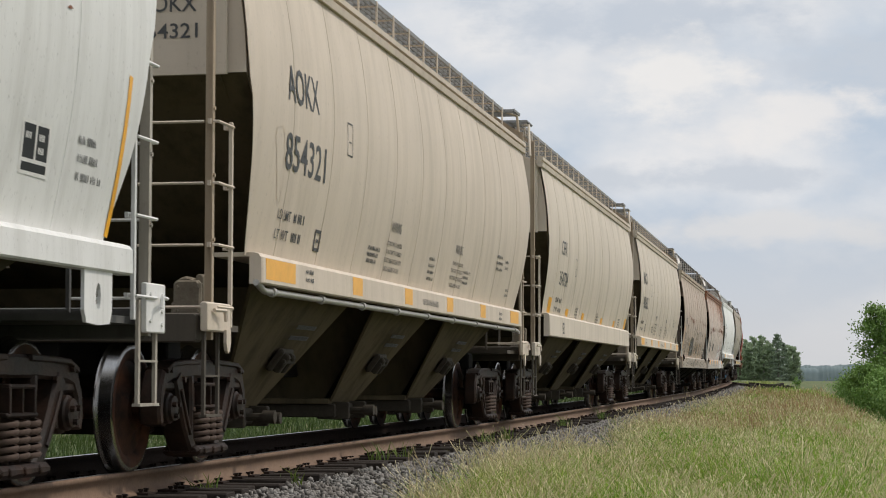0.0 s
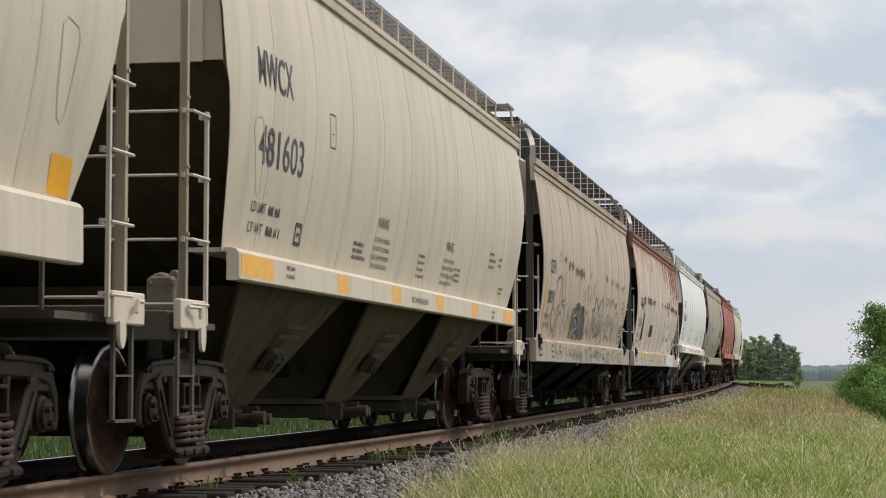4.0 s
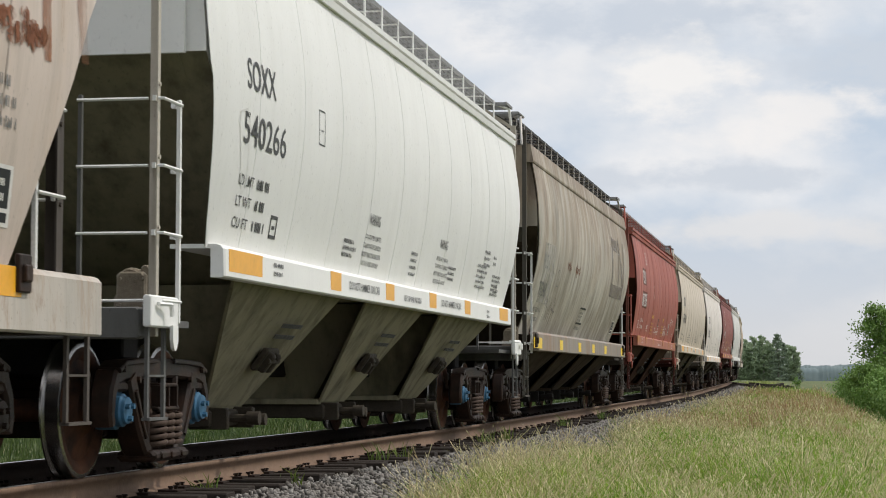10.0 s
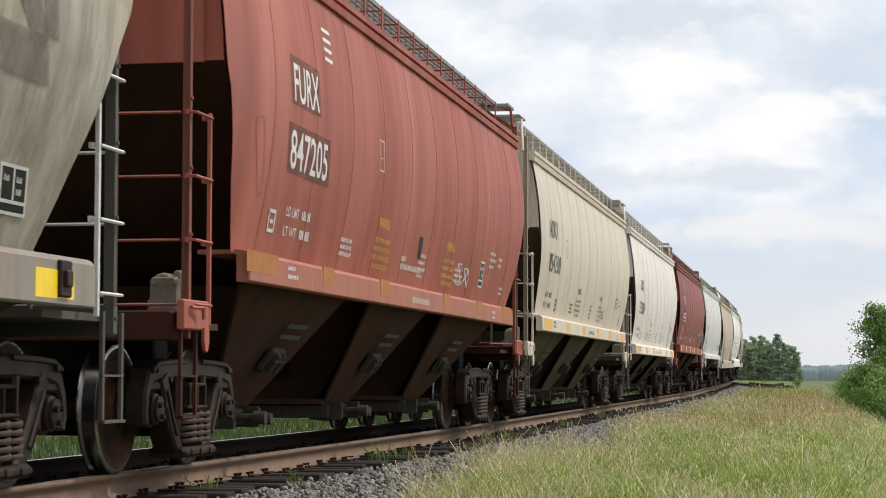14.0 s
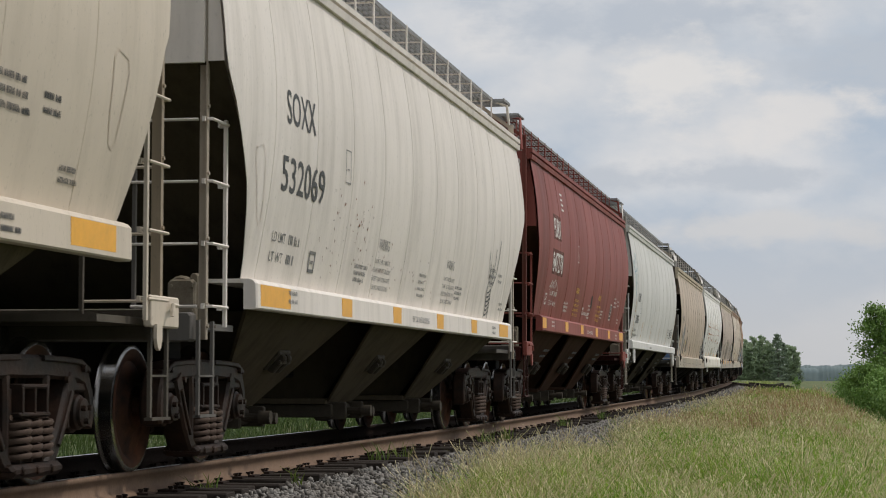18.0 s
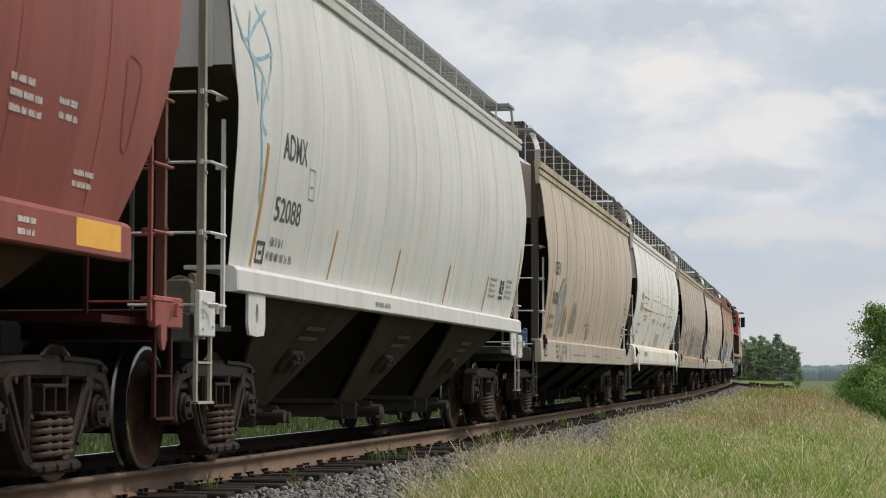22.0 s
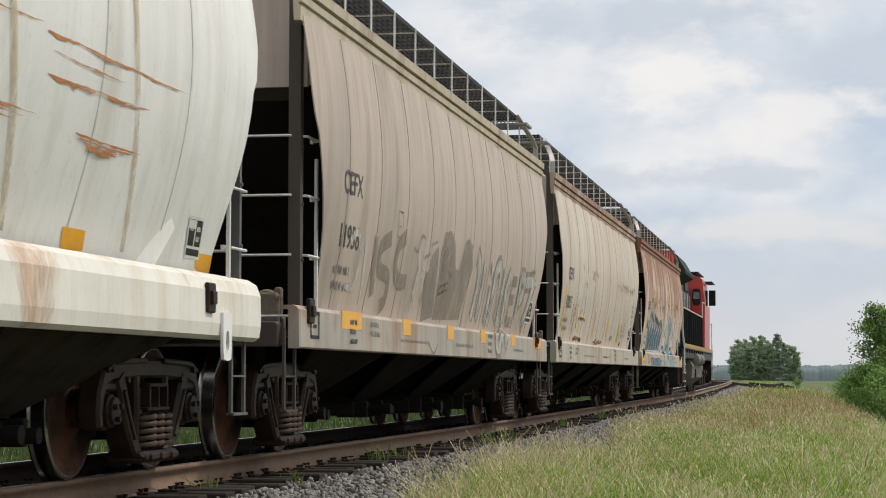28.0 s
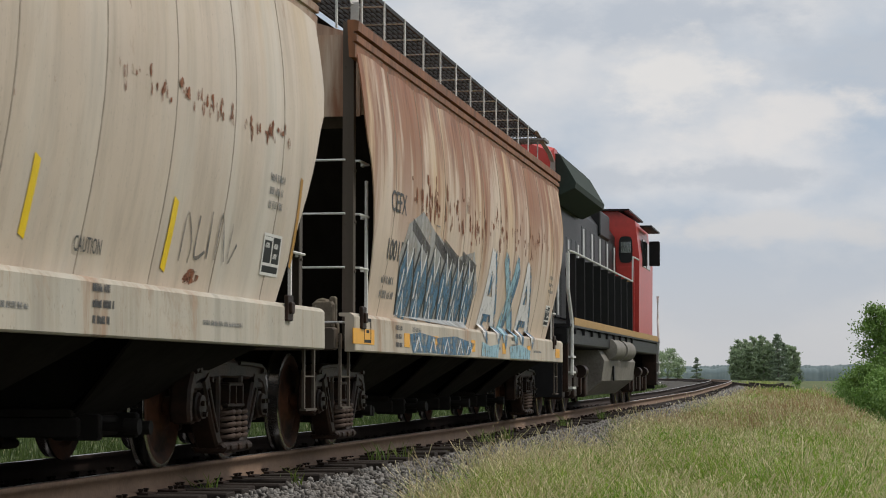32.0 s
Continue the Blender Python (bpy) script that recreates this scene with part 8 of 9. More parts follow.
def build_ground():
    xs = np.unique(np.concatenate([np.linspace(-2500, -60, 14), np.arange(-60, -8, 4), np.arange(-8, 46, 0.6), np.arange(46, 100, 5), np.linspace(100, 2500, 14)]))
    ys = np.unique(np.concatenate([np.linspace(-1500, -60, 8), np.arange(-60, 10, 4), np.arange(10, 120, 1.0), np.arange(120, 330, 4), np.linspace(330, 4500, 16)]))
    X, Y = np.meshgrid(xs, ys)
    x, y = X.ravel(), Y.ravel()
    s, l = to_track(x, y)
    z = ground_z(np.clip(s, -60, 420), l)
    away = np.hypot(x, y)
    z = np.where(away > 450, np.interp(away, [450, 4000], [0, -0.6]) + z, z)
    z += 0.05 * np.sin(x * 1.7) * np.sin(y * 0.9 + x)
    return np_mesh("ground", np.stack([x, y, z], 1), grid_faces(len(ys), len(xs)), [M_EARTH])


ground = new("ground", build_ground())
tagged(ground, "green meadow bank with dry seeded grass", "ground", kind="structure")



def stone_material(name, island):
    m, n, l, p = nodes_of(name)
    v = coords(n, l, (1, 1, 1))
    b = noise_tex(n, l, v, 22, 6, 0.7)
    if island:
        g = n.new("ShaderNodeNewGeometry")
        r = g.outputs["Random Per Island"]
        c = ramp(n, l, r, 0.0, 1.0, (0.06, 0.055, 0.05, 1), (0.33, 0.31, 0.28, 1))
    else:
        vor = n.new("ShaderNodeTexVoronoi")
        vor.inputs["Scale"].default_value = 16
        l.new(v, vor.inputs["Vector"])
        c = mix(n, l, ramp(n, l, vor.outputs["Distance"], 0.0, 0.6), (0.36, 0.345, 0.32), (0.07, 0.065, 0.06))
        bump(n, l, p, vor.outputs["Distance"], 1.0, -0.05)
    big = noise_tex(n, l, v, 0.9, 5, 0.6)
    c = mix(n, l, times(n, l, ramp(n, l, big, 0.4, 0.7), 0.5), c, (0.15, 0.12, 0.095))
    c = mix(n, l, times(n, l, b, 0.35), c, (0.10, 0.095, 0.09))
    l.new(c, p.inputs["Base Color"])
    p.inputs["Roughness"].default_value = 0.9
    return m


M_BALLAST = stone_material("ballast_bed", False)
M_STONE = stone_material("ballast_stones", True)
M_RAIL = worn("rusty_rail_steel", (0.205, 0.135, 0.092), (0.10, 0.066, 0.048), 0.7, 0.2, 4, 0.6, 0.25, (1, 1, 1))
M_RAILTOP = worn("polished_rail_head", (0.42, 0.40, 0.385), (0.28, 0.24, 0.21), 0.3, 1.0, 6, 0.4, 0.1)
M_TIE = worn("creosoted_timber", (0.026, 0.021, 0.018), (0.095, 0.076, 0.062), 0.85, 0.0, 3, 0.6, 0.5, (0.6, 8, 3))
M_PLATE = worn("rusty_tie_plate", (0.030, 0.021, 0.017), (0.05, 0.032, 0.025), 0.8, 0.2, 12, 0.6, 0.3)

tracks = empty("railway_track")
tagged(tracks, "single railway track of rusty rails on dark timber ties", "railway track", kind="structure")


def sweep(prof, ss, off=0.0, zoff=0.0):
    """Sweeps a profile in l, z along the track."""
    prof = np.asarray(prof)
    v = []
    for s in ss:
        x, y = track_np(np.full(len(prof), s), prof[:, 0] + off)
        v.append(np.stack([x, y, prof[:, 1] + zoff + rail_z(s)], 1))
    return np.concatenate(v), grid_faces(len(ss), len(prof))


RUN_S = np.concatenate([np.arange(-60, 120, 2.0), np.arange(120, 440, 3.0)])
rp = [(-0.07, -0.186), (-0.07, -0.172), (-0.012, -0.150), (-0.009, -0.055), (-0.036, -0.040), (-0.037, -0.008), (-0.028, 0.0), (0.028, 0.0), (0.037, -0.008), (0.036, -0.040), (0.009, -0.055), (0.012, -0.150), (0.07, -0.172), (0.07, -0.186)]
for sg in (-1, 1):
    v, f = sweep(rp, RUN_S, sg * 0.755)
    # the far rail's darker colour stands in for the train's shade
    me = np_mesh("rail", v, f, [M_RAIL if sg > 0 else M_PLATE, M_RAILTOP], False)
    idx = np.zeros((len(RUN_S) - 1, len(rp) - 1), np.int32)
    idx[:, 6] = 1
    me.polygons.foreach_set("material_index", idx.ravel())
    ob = new("rail", me)
    ob.parent = tracks

bed = [(-4.2, -0.55), (-3.2, -0.40), (-1.75, -0.24), (-1.2, -0.245), (0, -0.25), (1.05, -0.245), (1.7, -0.29), (2.6, -0.47), (3.6, -0.72)]
# far shoulder and bed between rails carry the train's shade in their colour
M_FAR = worn("shaded_far_ballast", (0.05, 0.046, 0.040), (0.11, 0.10, 0.085), 0.95, 0.0, 7, 0.6, 0.6)
M_SHADED_BED = worn("shaded_bed_stone", (0.016, 0.014, 0.012), (0.035, 0.030, 0.026), 0.95, 0.0, 5, 0.6, 0.6)
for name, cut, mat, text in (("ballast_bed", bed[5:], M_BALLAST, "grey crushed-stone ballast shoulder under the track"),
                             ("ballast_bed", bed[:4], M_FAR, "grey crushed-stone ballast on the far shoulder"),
                             ("track_bed", bed[3:6], M_SHADED_BED, "stone bed between the rails, coloured for the shade under the train")):
    if name == "track_bed":             # beyond the bend the stone keeps its own, unshaded colour
        v, f = sweep(cut, RUN_S[RUN_S > 100])
        ob = new("ballast_bed", np_mesh("ballast_bed", v, f, [M_BALLAST]))
        tagged(ob, "grey crushed stone between the rails of the curve", "ballast", kind="structure")
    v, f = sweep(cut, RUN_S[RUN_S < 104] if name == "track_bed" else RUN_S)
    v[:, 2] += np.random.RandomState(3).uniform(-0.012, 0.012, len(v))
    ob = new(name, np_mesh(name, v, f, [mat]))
    tagged(ob, text, "ballast", kind="structure")


def tie_shape(seed):
    rnd = random.Random(seed)
    s = Shape()
    s.box(-1.30, 1.36 + rnd.uniform(-0.05, 0.08), -0.115, 0.115, -0.38, -0.19, 0, 0.012)
    return s


tie_meshes = [tie_shape(i).mesh("tie") for i in range(5)]
for me in tie_meshes:
    me.materials.append(M_TIE)
plate_s = Shape()
plate_s.box(-0.18, 0.18, -0.10, 0.10, -0.19, -0.172, 0, 0.004)
for x in (-0.11, 0.11):
    for y in (-0.06, 0.06):
        plate_s.box(x - 0.013, x + 0.013, y - 0.013, y + 0.013, -0.18, -0.155)
        plate_s.box(x - 0.020, x + 0.020, y - 0.016, y + 0.016, -0.158, -0.144)
plate_me = plate_s.mesh("tie_plate")
plate_me.materials.append(M_PLATE)
rnd = random.Random(5)
far_ties = Shape()
s = 8.0
count = 0
while s < 330:
    th = float(np.interp(s, TS, TTH))
    p = track(s)
    m = Matrix.Translation((p.x, p.y, p.z + rnd.uniform(-0.012, 0.012))) @ Matrix.Rotation(-th + rnd.uniform(-0.025, 0.025), 4, "Z") @ Matrix.Translation((rnd.uniform(-0.06, 0.06), 0, 0))
    if s < 100:
        ob = new("tie", tie_meshes[count % 5])
        ob.parent, ob.matrix_basis = tracks, m
        if s < 62:
            for sg in (-1, 1):
                pl = new("tie_plate", plate_me)
                pl.parent = ob
                pl.matrix_basis = Matrix.Translation((sg * 0.755, 0, 0))
    else:
        b = len(far_ties.v)
        far_ties.box(-1.3, 1.3, -0.115, 0.115, -0.38, -0.19)
        far_ties.v[b:] = [tuple(m @ Vector(q)) for q in far_ties.v[b:]]
    s += 0.52 + rnd.uniform(-0.03, 0.03)
    count += 1
ob = part("far_ties", far_ties, M_TIE, tracks)
ob["kind"] = "stuff"


# ---------------- stones, grass, weeds ----------------
def ico():
    p = (1 + 5 ** 0.5) / 2
    v = np.array([(-1, p, 0), (1, p, 0), (-1, -p, 0), (1, -p, 0), (0, -1, p), (0, 1, p), (0, -1, -p), (0, 1, -p), (p, 0, -1), (p, 0, 1), (-p, 0, -1), (-p, 0, 1)]) / 1.9
    f = np.array([(0, 11, 5), (0, 5, 1), (0, 1, 7), (0, 7, 10), (0, 10, 11), (1, 5, 9), (5, 11, 4), (11, 10, 2), (10, 7, 6), (7, 1, 8), (3, 9, 4), (3, 4, 2), (3, 2, 6), (3, 6, 8), (3, 8, 9), (4, 9, 5), (2, 4, 11), (6, 2, 10), (8, 6, 7), (9, 8, 1)])
    return v, f


def bed_z(l):
    return np.interp(l, [p[0] for p in bed], [p[1] for p in bed])


def build_stones(n, s0, s1, l0, l1, r0, r1, seed):
    rs = np.random.RandomState(seed)
    s, l = rs.uniform(s0, s1, n), rs.uniform(l0, l1, n)
    x, y = track_np(s, l)
    z = bed_z(l) + rail_z(s) + rs.uniform(-0.01, 0.035, n)
    v, f = ico()
    sc = rs.uniform(r0, r1, (n, 1, 1)) * rs.uniform(0.6, 1.25, (n, 1, 3))
    jit = rs.uniform(0.55, 1.3, (n, 12, 1))
    a = rs.uniform(0, 6.28, n)
    V = v[None] * sc * jit
    ca, sa = np.cos(a)[:, None], np.sin(a)[:, None]
    R = np.stack([V[..., 0] * ca - V[..., 1] * sa, V[..., 0] * sa + V[..., 1] * ca, V[..., 2]], -1)
    R += np.stack([x, y, z], 1)[:, None]
    F = f[None] + (np.arange(n) * 12)[:, None, None]
    return np_mesh("ballast_stones", R.reshape(-1, 3), F.reshape(-1, 3), [M_STONE], False)


stones = new("ballast_stones", build_stones(44000, 11, 62, 1.28, 3.2, 0.013, 0.034, 4))
tagged(stones, "loose angular grey ballast stones beside the ties", "gravel", kind="stuff")
stones2 = new("ballast_stones", build_stones(9000, 60, 170, 1.2, 2.9, 0.025, 0.06, 6))
tagged(stones2, "loose angular grey ballast stones along the far track", "gravel", kind="stuff")


def leaf_material(name, c0, c1, c2, rough=0.65, trans=0.25, patchy=0.3, tufty=0.0):
    """Leaves and blades: each its own tint, with some light coming through."""
    m, n, l, p = nodes_of(name)
    g = n.new("ShaderNodeNewGeometry")
    r = n.new("ShaderNodeValToRGB")
    e = r.color_ramp.elements
    e[0].color, e[1].color = (*c0, 1), (*c2, 1)
    mid = e.new(0.55)
    mid.color = (*c1, 1)
    l.new(g.outputs["Random Per Island"], r.inputs[0])
    v = coords(n, l, (1, 1, 1))
    big = noise_tex(n, l, v, 0.45, 4, 0.6)
    c = mix(n, l, times(n, l, ramp(n, l, big, 0.42, 0.60), patchy), r.outputs[0], c2)
    if tufty:                           # every tuft its own depth of green
        t = noise_tex(n, l, coords(n, l, (1, 1, 0.25)), 5.5, 3, 0.6)
        c = mix(n, l, ramp(n, l, t, 0.40, 0.58), mix(n, l, tufty, c, tuple(x * 0.6 for x in c0)), c)
    l.new(c, p.inputs["Base Color"])
    p.inputs["Roughness"].default_value = rough
    tr = n.new("ShaderNodeBsdfTranslucent")
    l.new(c, tr.inputs[0])
    mx = n.new("ShaderNodeMixShader")
    mx.inputs[0].default_value = trans
    l.new(p.outputs[0], mx.inputs[1]); l.new(tr.outputs[0], mx.inputs[2])
    l.new(mx.outputs[0], n["Material Output"].inputs[0])
    return m


M_GRASS = leaf_material("meadow_grass", (0.075, 0.20, 0.006), (0.22, 0.45, 0.016), (0.42, 0.46, 0.10), 0.6, 0.34, 0.50, 0.70)
M_VERGE = leaf_material("verge_grass", (0.10, 0.17, 0.018), (0.27, 0.37, 0.055), (0.54, 0.51, 0.22), 0.65, 0.3, 0.55, 0.6)
M_DRY = leaf_material("dry_grass_heads", (0.40, 0.38, 0.17), (0.66, 0.60, 0.36), (0.50, 0.38, 0.22))
M_RUSSET = leaf_material("russet_grass_heads", (0.26, 0.16, 0.08), (0.38, 0.25, 0.13), (0.46, 0.34, 0.19))
# darker meadow grass: the shade behind the train is put into its colour
M_SHADED_GRASS = leaf_material("shaded_far_grass", (0.018, 0.036, 0.007), (0.040, 0.078, 0.012), (0.085, 0.115, 0.03), 0.6, 0.2)
M_WEED = leaf_material("weed_leaves", (0.07, 0.14, 0.02), (0.12, 0.19, 0.03), (0.18, 0.21, 0.05))


def blades(x, y, z, h, w, lean, rs, top=0.15, belly=1.0):
    """Bent blades as two joined quads each."""
    n = len(x)
    a, b = rs.uniform(0, 6.283, n), rs.uniform(0, 6.283, n)
    dx, dy = np.cos(a) * w / 2, np.sin(a) * w / 2
    lx, ly = np.cos(b) * lean * h, np.sin(b) * lean * h
    V = np.empty((n, 6, 3))
    for k, (u, q, ww) in enumerate(((0, 0, 1.0), (0.6, 0.35, belly), (1.0, 1.0, top))):
        for j, sg in enumerate((-1, 1)):
            V[:, 2 * k + j, 0] = x + lx * q + sg * dx * ww
            V[:, 2 * k + j, 1] = y + ly * q + sg * dy * ww
            V[:, 2 * k + j, 2] = z + h * u - 0.12 * h * lean * q
    F = np.array([(0, 1, 3, 2), (2, 3, 5, 4)])[None] + (np.arange(n) * 6)[:, None, None]
    return V.reshape(-1, 3), F.reshape(-1, 4)


def soil(s, l):
    return np.maximum(ground_z(s, l), bed_z(np.clip(l, -4, 3.4)) + rail_z(s) - 0.02 - np.where(np.abs(l) > 3.4, 9, 0))


def clump(s, l):
    return 0.5 + 0.25 * np.sin(s * 0.9 + 2.1 * np.sin(l * 1.3)) + 0.25 * np.sin(l * 2.2 + s * 0.37 + np.sin(s * 2.3))


def grass_field(n, l0, l1, near, far, seed, edge, h0, h1, width=0.0048, power=1.6, tuft=1, spread=0.07):
    """Places for n blades, gathered in tufts, thinning out over the ballast."""
    rs = np.random.RandomState(seed)
    m = n // tuft
    u = rs.uniform(0, 1, m)
    e = 1 - power
    s = (near ** e + u * (far ** e - near ** e)) ** (1 / e)
    l = rs.uniform(l0, l1, m)
    tall = rs.uniform(0.6, 1.25, m)
    s, l, tall = np.repeat(s, tuft), np.repeat(l, tuft), np.repeat(tall, tuft)
    if tuft > 1:
        wide = spread * np.clip(s / 25, 1, 4)
        s, l = s + rs.normal(0, 1, len(s)) * wide, l + rs.normal(0, 1, len(s)) * wide
    n = len(s)
    if edge:
        c = clump(s, l)
        keep = rs.uniform(0, 1, n) < np.clip((l - np.interp(s, [14, 20, 30, 45, 70], [2.6, 2.38, 2.28, 2.25, 2.1]) + 1.35 * (c - 0.5)) / 0.8, 0, 1) ** 1.4 * np.where((s > 128) & (s < 163) & (l < 5.2), 0.05, 1)
        s, l, tall = s[keep], l[keep], tall[keep]
    n = len(s)
    x, y = track_np(s, l)
    z = soil(s, l) - 0.02
    c = clump(s, l)
    h = rs.uniform(h0, h1, n) * tall * (0.60 + 0.7 * c) * (np.clip((l - 0.9) / 1.6, 0.45, 1) if edge else 1)
    w = width * np.clip(s / 20, 1, 9) ** 0.75 * rs.uniform(0.7, 1.5, n)
    return x, y, z, h, w, rs


def stuff(name, v, f, mat, label, cat):
    ob = new(name, np_mesh(name, v, f, [mat], True))
    return tagged(ob, label, cat, kind="stuff")


x, y, z, h, w, rs = grass_field(200000, 3.0, 8.8, 13, 122, 11, True, 0.16, 0.42, 0.0062, 1.6, 17, 0.05)
v, f = blades(x, y, z, h, w, rs.uniform(0.15, 1.0, len(x)), rs)
stuff("meadow_grass", v, f, M_GRASS, "long bright green meadow grass on the bank", "grass")
x, y, z, h, w, rs = grass_field(100000, 1.3, 5.0, 13, 200, 21, True, 0.14, 0.38, 0.0050, 1.6, 13, 0.05)
v, f = blades(x, y, z, h, w, rs.uniform(0.2, 1.1, len(x)), rs)
stuff("verge_grass", v, f, M_VERGE, "yellow-green thin grass along the ballast", "grass")
x, y, z, h, w, rs = grass_field(16000, 1.4, 8.2, 13, 120, 12, True, 0.32, 0.52, 0.0026, 1.6, 6, 0.09)
v, f = blades(x, y, z, h, w, rs.uniform(0.15, 0.6, len(x)), rs, 2.4, 0.8)
stuff("seeded_grass", v, f, M_DRY, "dry tan seed heads over the meadow grass", "grass")
x, y, z, h, w, rs = grass_field(20000, 2.6, 7.2, 38, 120, 14, True, 0.32, 0.50, 0.0026, 1.4, 9, 0.10)
keep = (np.sin(x * 0.55 + 1.2 * np.sin(y * 0.13)) + 0.6 * np.sin(y * 0.31 + x) > -0.15)
x, y, z, h, w = x[keep], y[keep], z[keep], h[keep], w[keep]
v, f = blades(x, y, z, h, w, rs.uniform(0.1, 0.5, len(x)), rs, 2.6, 0.6)
stuff("russet_grass", v, f, M_RUSSET, "russet seed heads among the meadow grass", "grass")
x, y, z, h, w, rs = grass_field(44000, 1.2, 3.8, 12, 50, 15, True, 0.14, 0.38, 0.0028, 1.6, 9, 0.05)
v, f = blades(x, y, z, h, w, rs.uniform(0.3, 1.1, len(x)), rs, 2.2, 0.8)
stuff("seeded_grass", v, f, M_DRY, "pale dry grass thinning out over the ballast edge", "grass")
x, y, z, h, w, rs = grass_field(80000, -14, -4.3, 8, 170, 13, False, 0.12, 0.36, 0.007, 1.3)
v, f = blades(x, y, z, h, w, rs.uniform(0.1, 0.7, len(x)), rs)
stuff("far_side_grass", v, f, M_SHADED_GRASS, "green grass on the far side of the track, darkened for shade", "grass")

def seed_tips(n, l0, l1, near, far, seed, h0, h1, size):
    """Small pale seed heads standing at the tips of the grass."""
    x, y, z, h, w, rs = grass_field(n, l0, l1, near, far, seed, True, h0, h1, size)
    m = len(x)
    dist = np.hypot(x, y)
    a = rs.uniform(0, 6.283, m)
    half = size * np.clip(dist / 20, 1, 6) ** 0.8 * rs.uniform(0.6, 1.4, m)
    up = half * rs.uniform(3.0, 8.0, m)
    dx, dy = np.cos(a) * half, np.sin(a) * half
    lx, ly = rs.normal(0, 0.5, m) * up, rs.normal(0, 0.5, m) * up
    V = np.stack([np.stack([x, y, z + h], 1), np.stack([x + dx + lx * 0.5, y + dy + ly * 0.5, z + h + up * 0.5], 1),
                  np.stack([x + lx, y + ly, z + h + up], 1), np.stack([x - dx + lx * 0.5, y - dy + ly * 0.5, z + h + up * 0.5], 1)], 1)
    return V.reshape(-1, 3), np.arange(m * 4).reshape(-1, 4)


v, f = seed_tips(60000, 1.3, 8.2, 12, 75, 16, 0.20, 0.46, 0.0050)
stuff("seed_heads", v, f, M_DRY, "pale tan seed heads at the tips of the grass", "grass")

for i, (s, l, k, hh) in enumerate(((15.9, 1.02, 14, 0.24), (22.3, 1.08, 26, 0.32), (22.9, 1.25, 22, 0.3), (29.2, 1.2, 30, 0.30), (30.1, 1.38, 26, 0.32), (17.5, 1.35, 16, 0.25), (38.0, 1.25, 26, 0.34), (44.5, 1.3, 30, 0.36))):
    rs = np.random.RandomState(60 + i)
    px, py = track_np(np.full(k, s) + rs.normal(0, 0.05, k), np.full(k, l) + rs.normal(0, 0.05, k))
    v, f = blades(px, py, np.full(k, -0.28) + rail_z(s), rs.uniform(0.5, 1.0, k) * hh, np.full(k, 0.010) * rs.uniform(0.6, 1.4, k), rs.uniform(0.2, 1.0, k), rs, 0.3, 1.3)
    ob = new("weed", np_mesh("weed", v, f, [M_WEED], True))
    tagged(ob, "small green weed growing out of the ballast", "weed", "weeds in the ballast", "stuff")


# ---------------- trees ----------------
M_BARK = worn("poplar_bark", (0.20, 0.19, 0.165), (0.09, 0.08, 0.07), 0.85, 0, 7, 0.6, 0.5, (1, 1, 0.3))
M_POPLAR = leaf_material("poplar_leaves", (0.070, 0.14, 0.028), (0.12, 0.215, 0.042), (0.19, 0.285, 0.078), 0.55, 0.3)
M_WILLOW = leaf_material("willow_leaves", (0.085, 0.175, 0.034), (0.14, 0.25, 0.05), (0.21, 0.32, 0.09), 0.55, 0.3)
# foliage beyond the curve: distance haze is mixed into these pale base colours
M_FARLEAF = leaf_material("hazed_distant_leaves", (0.20, 0.26, 0.165), (0.26, 0.335, 0.20), (0.34, 0.42, 0.26), 0.7, 0.45)
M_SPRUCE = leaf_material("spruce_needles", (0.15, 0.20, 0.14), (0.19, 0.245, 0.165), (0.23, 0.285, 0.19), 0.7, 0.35)


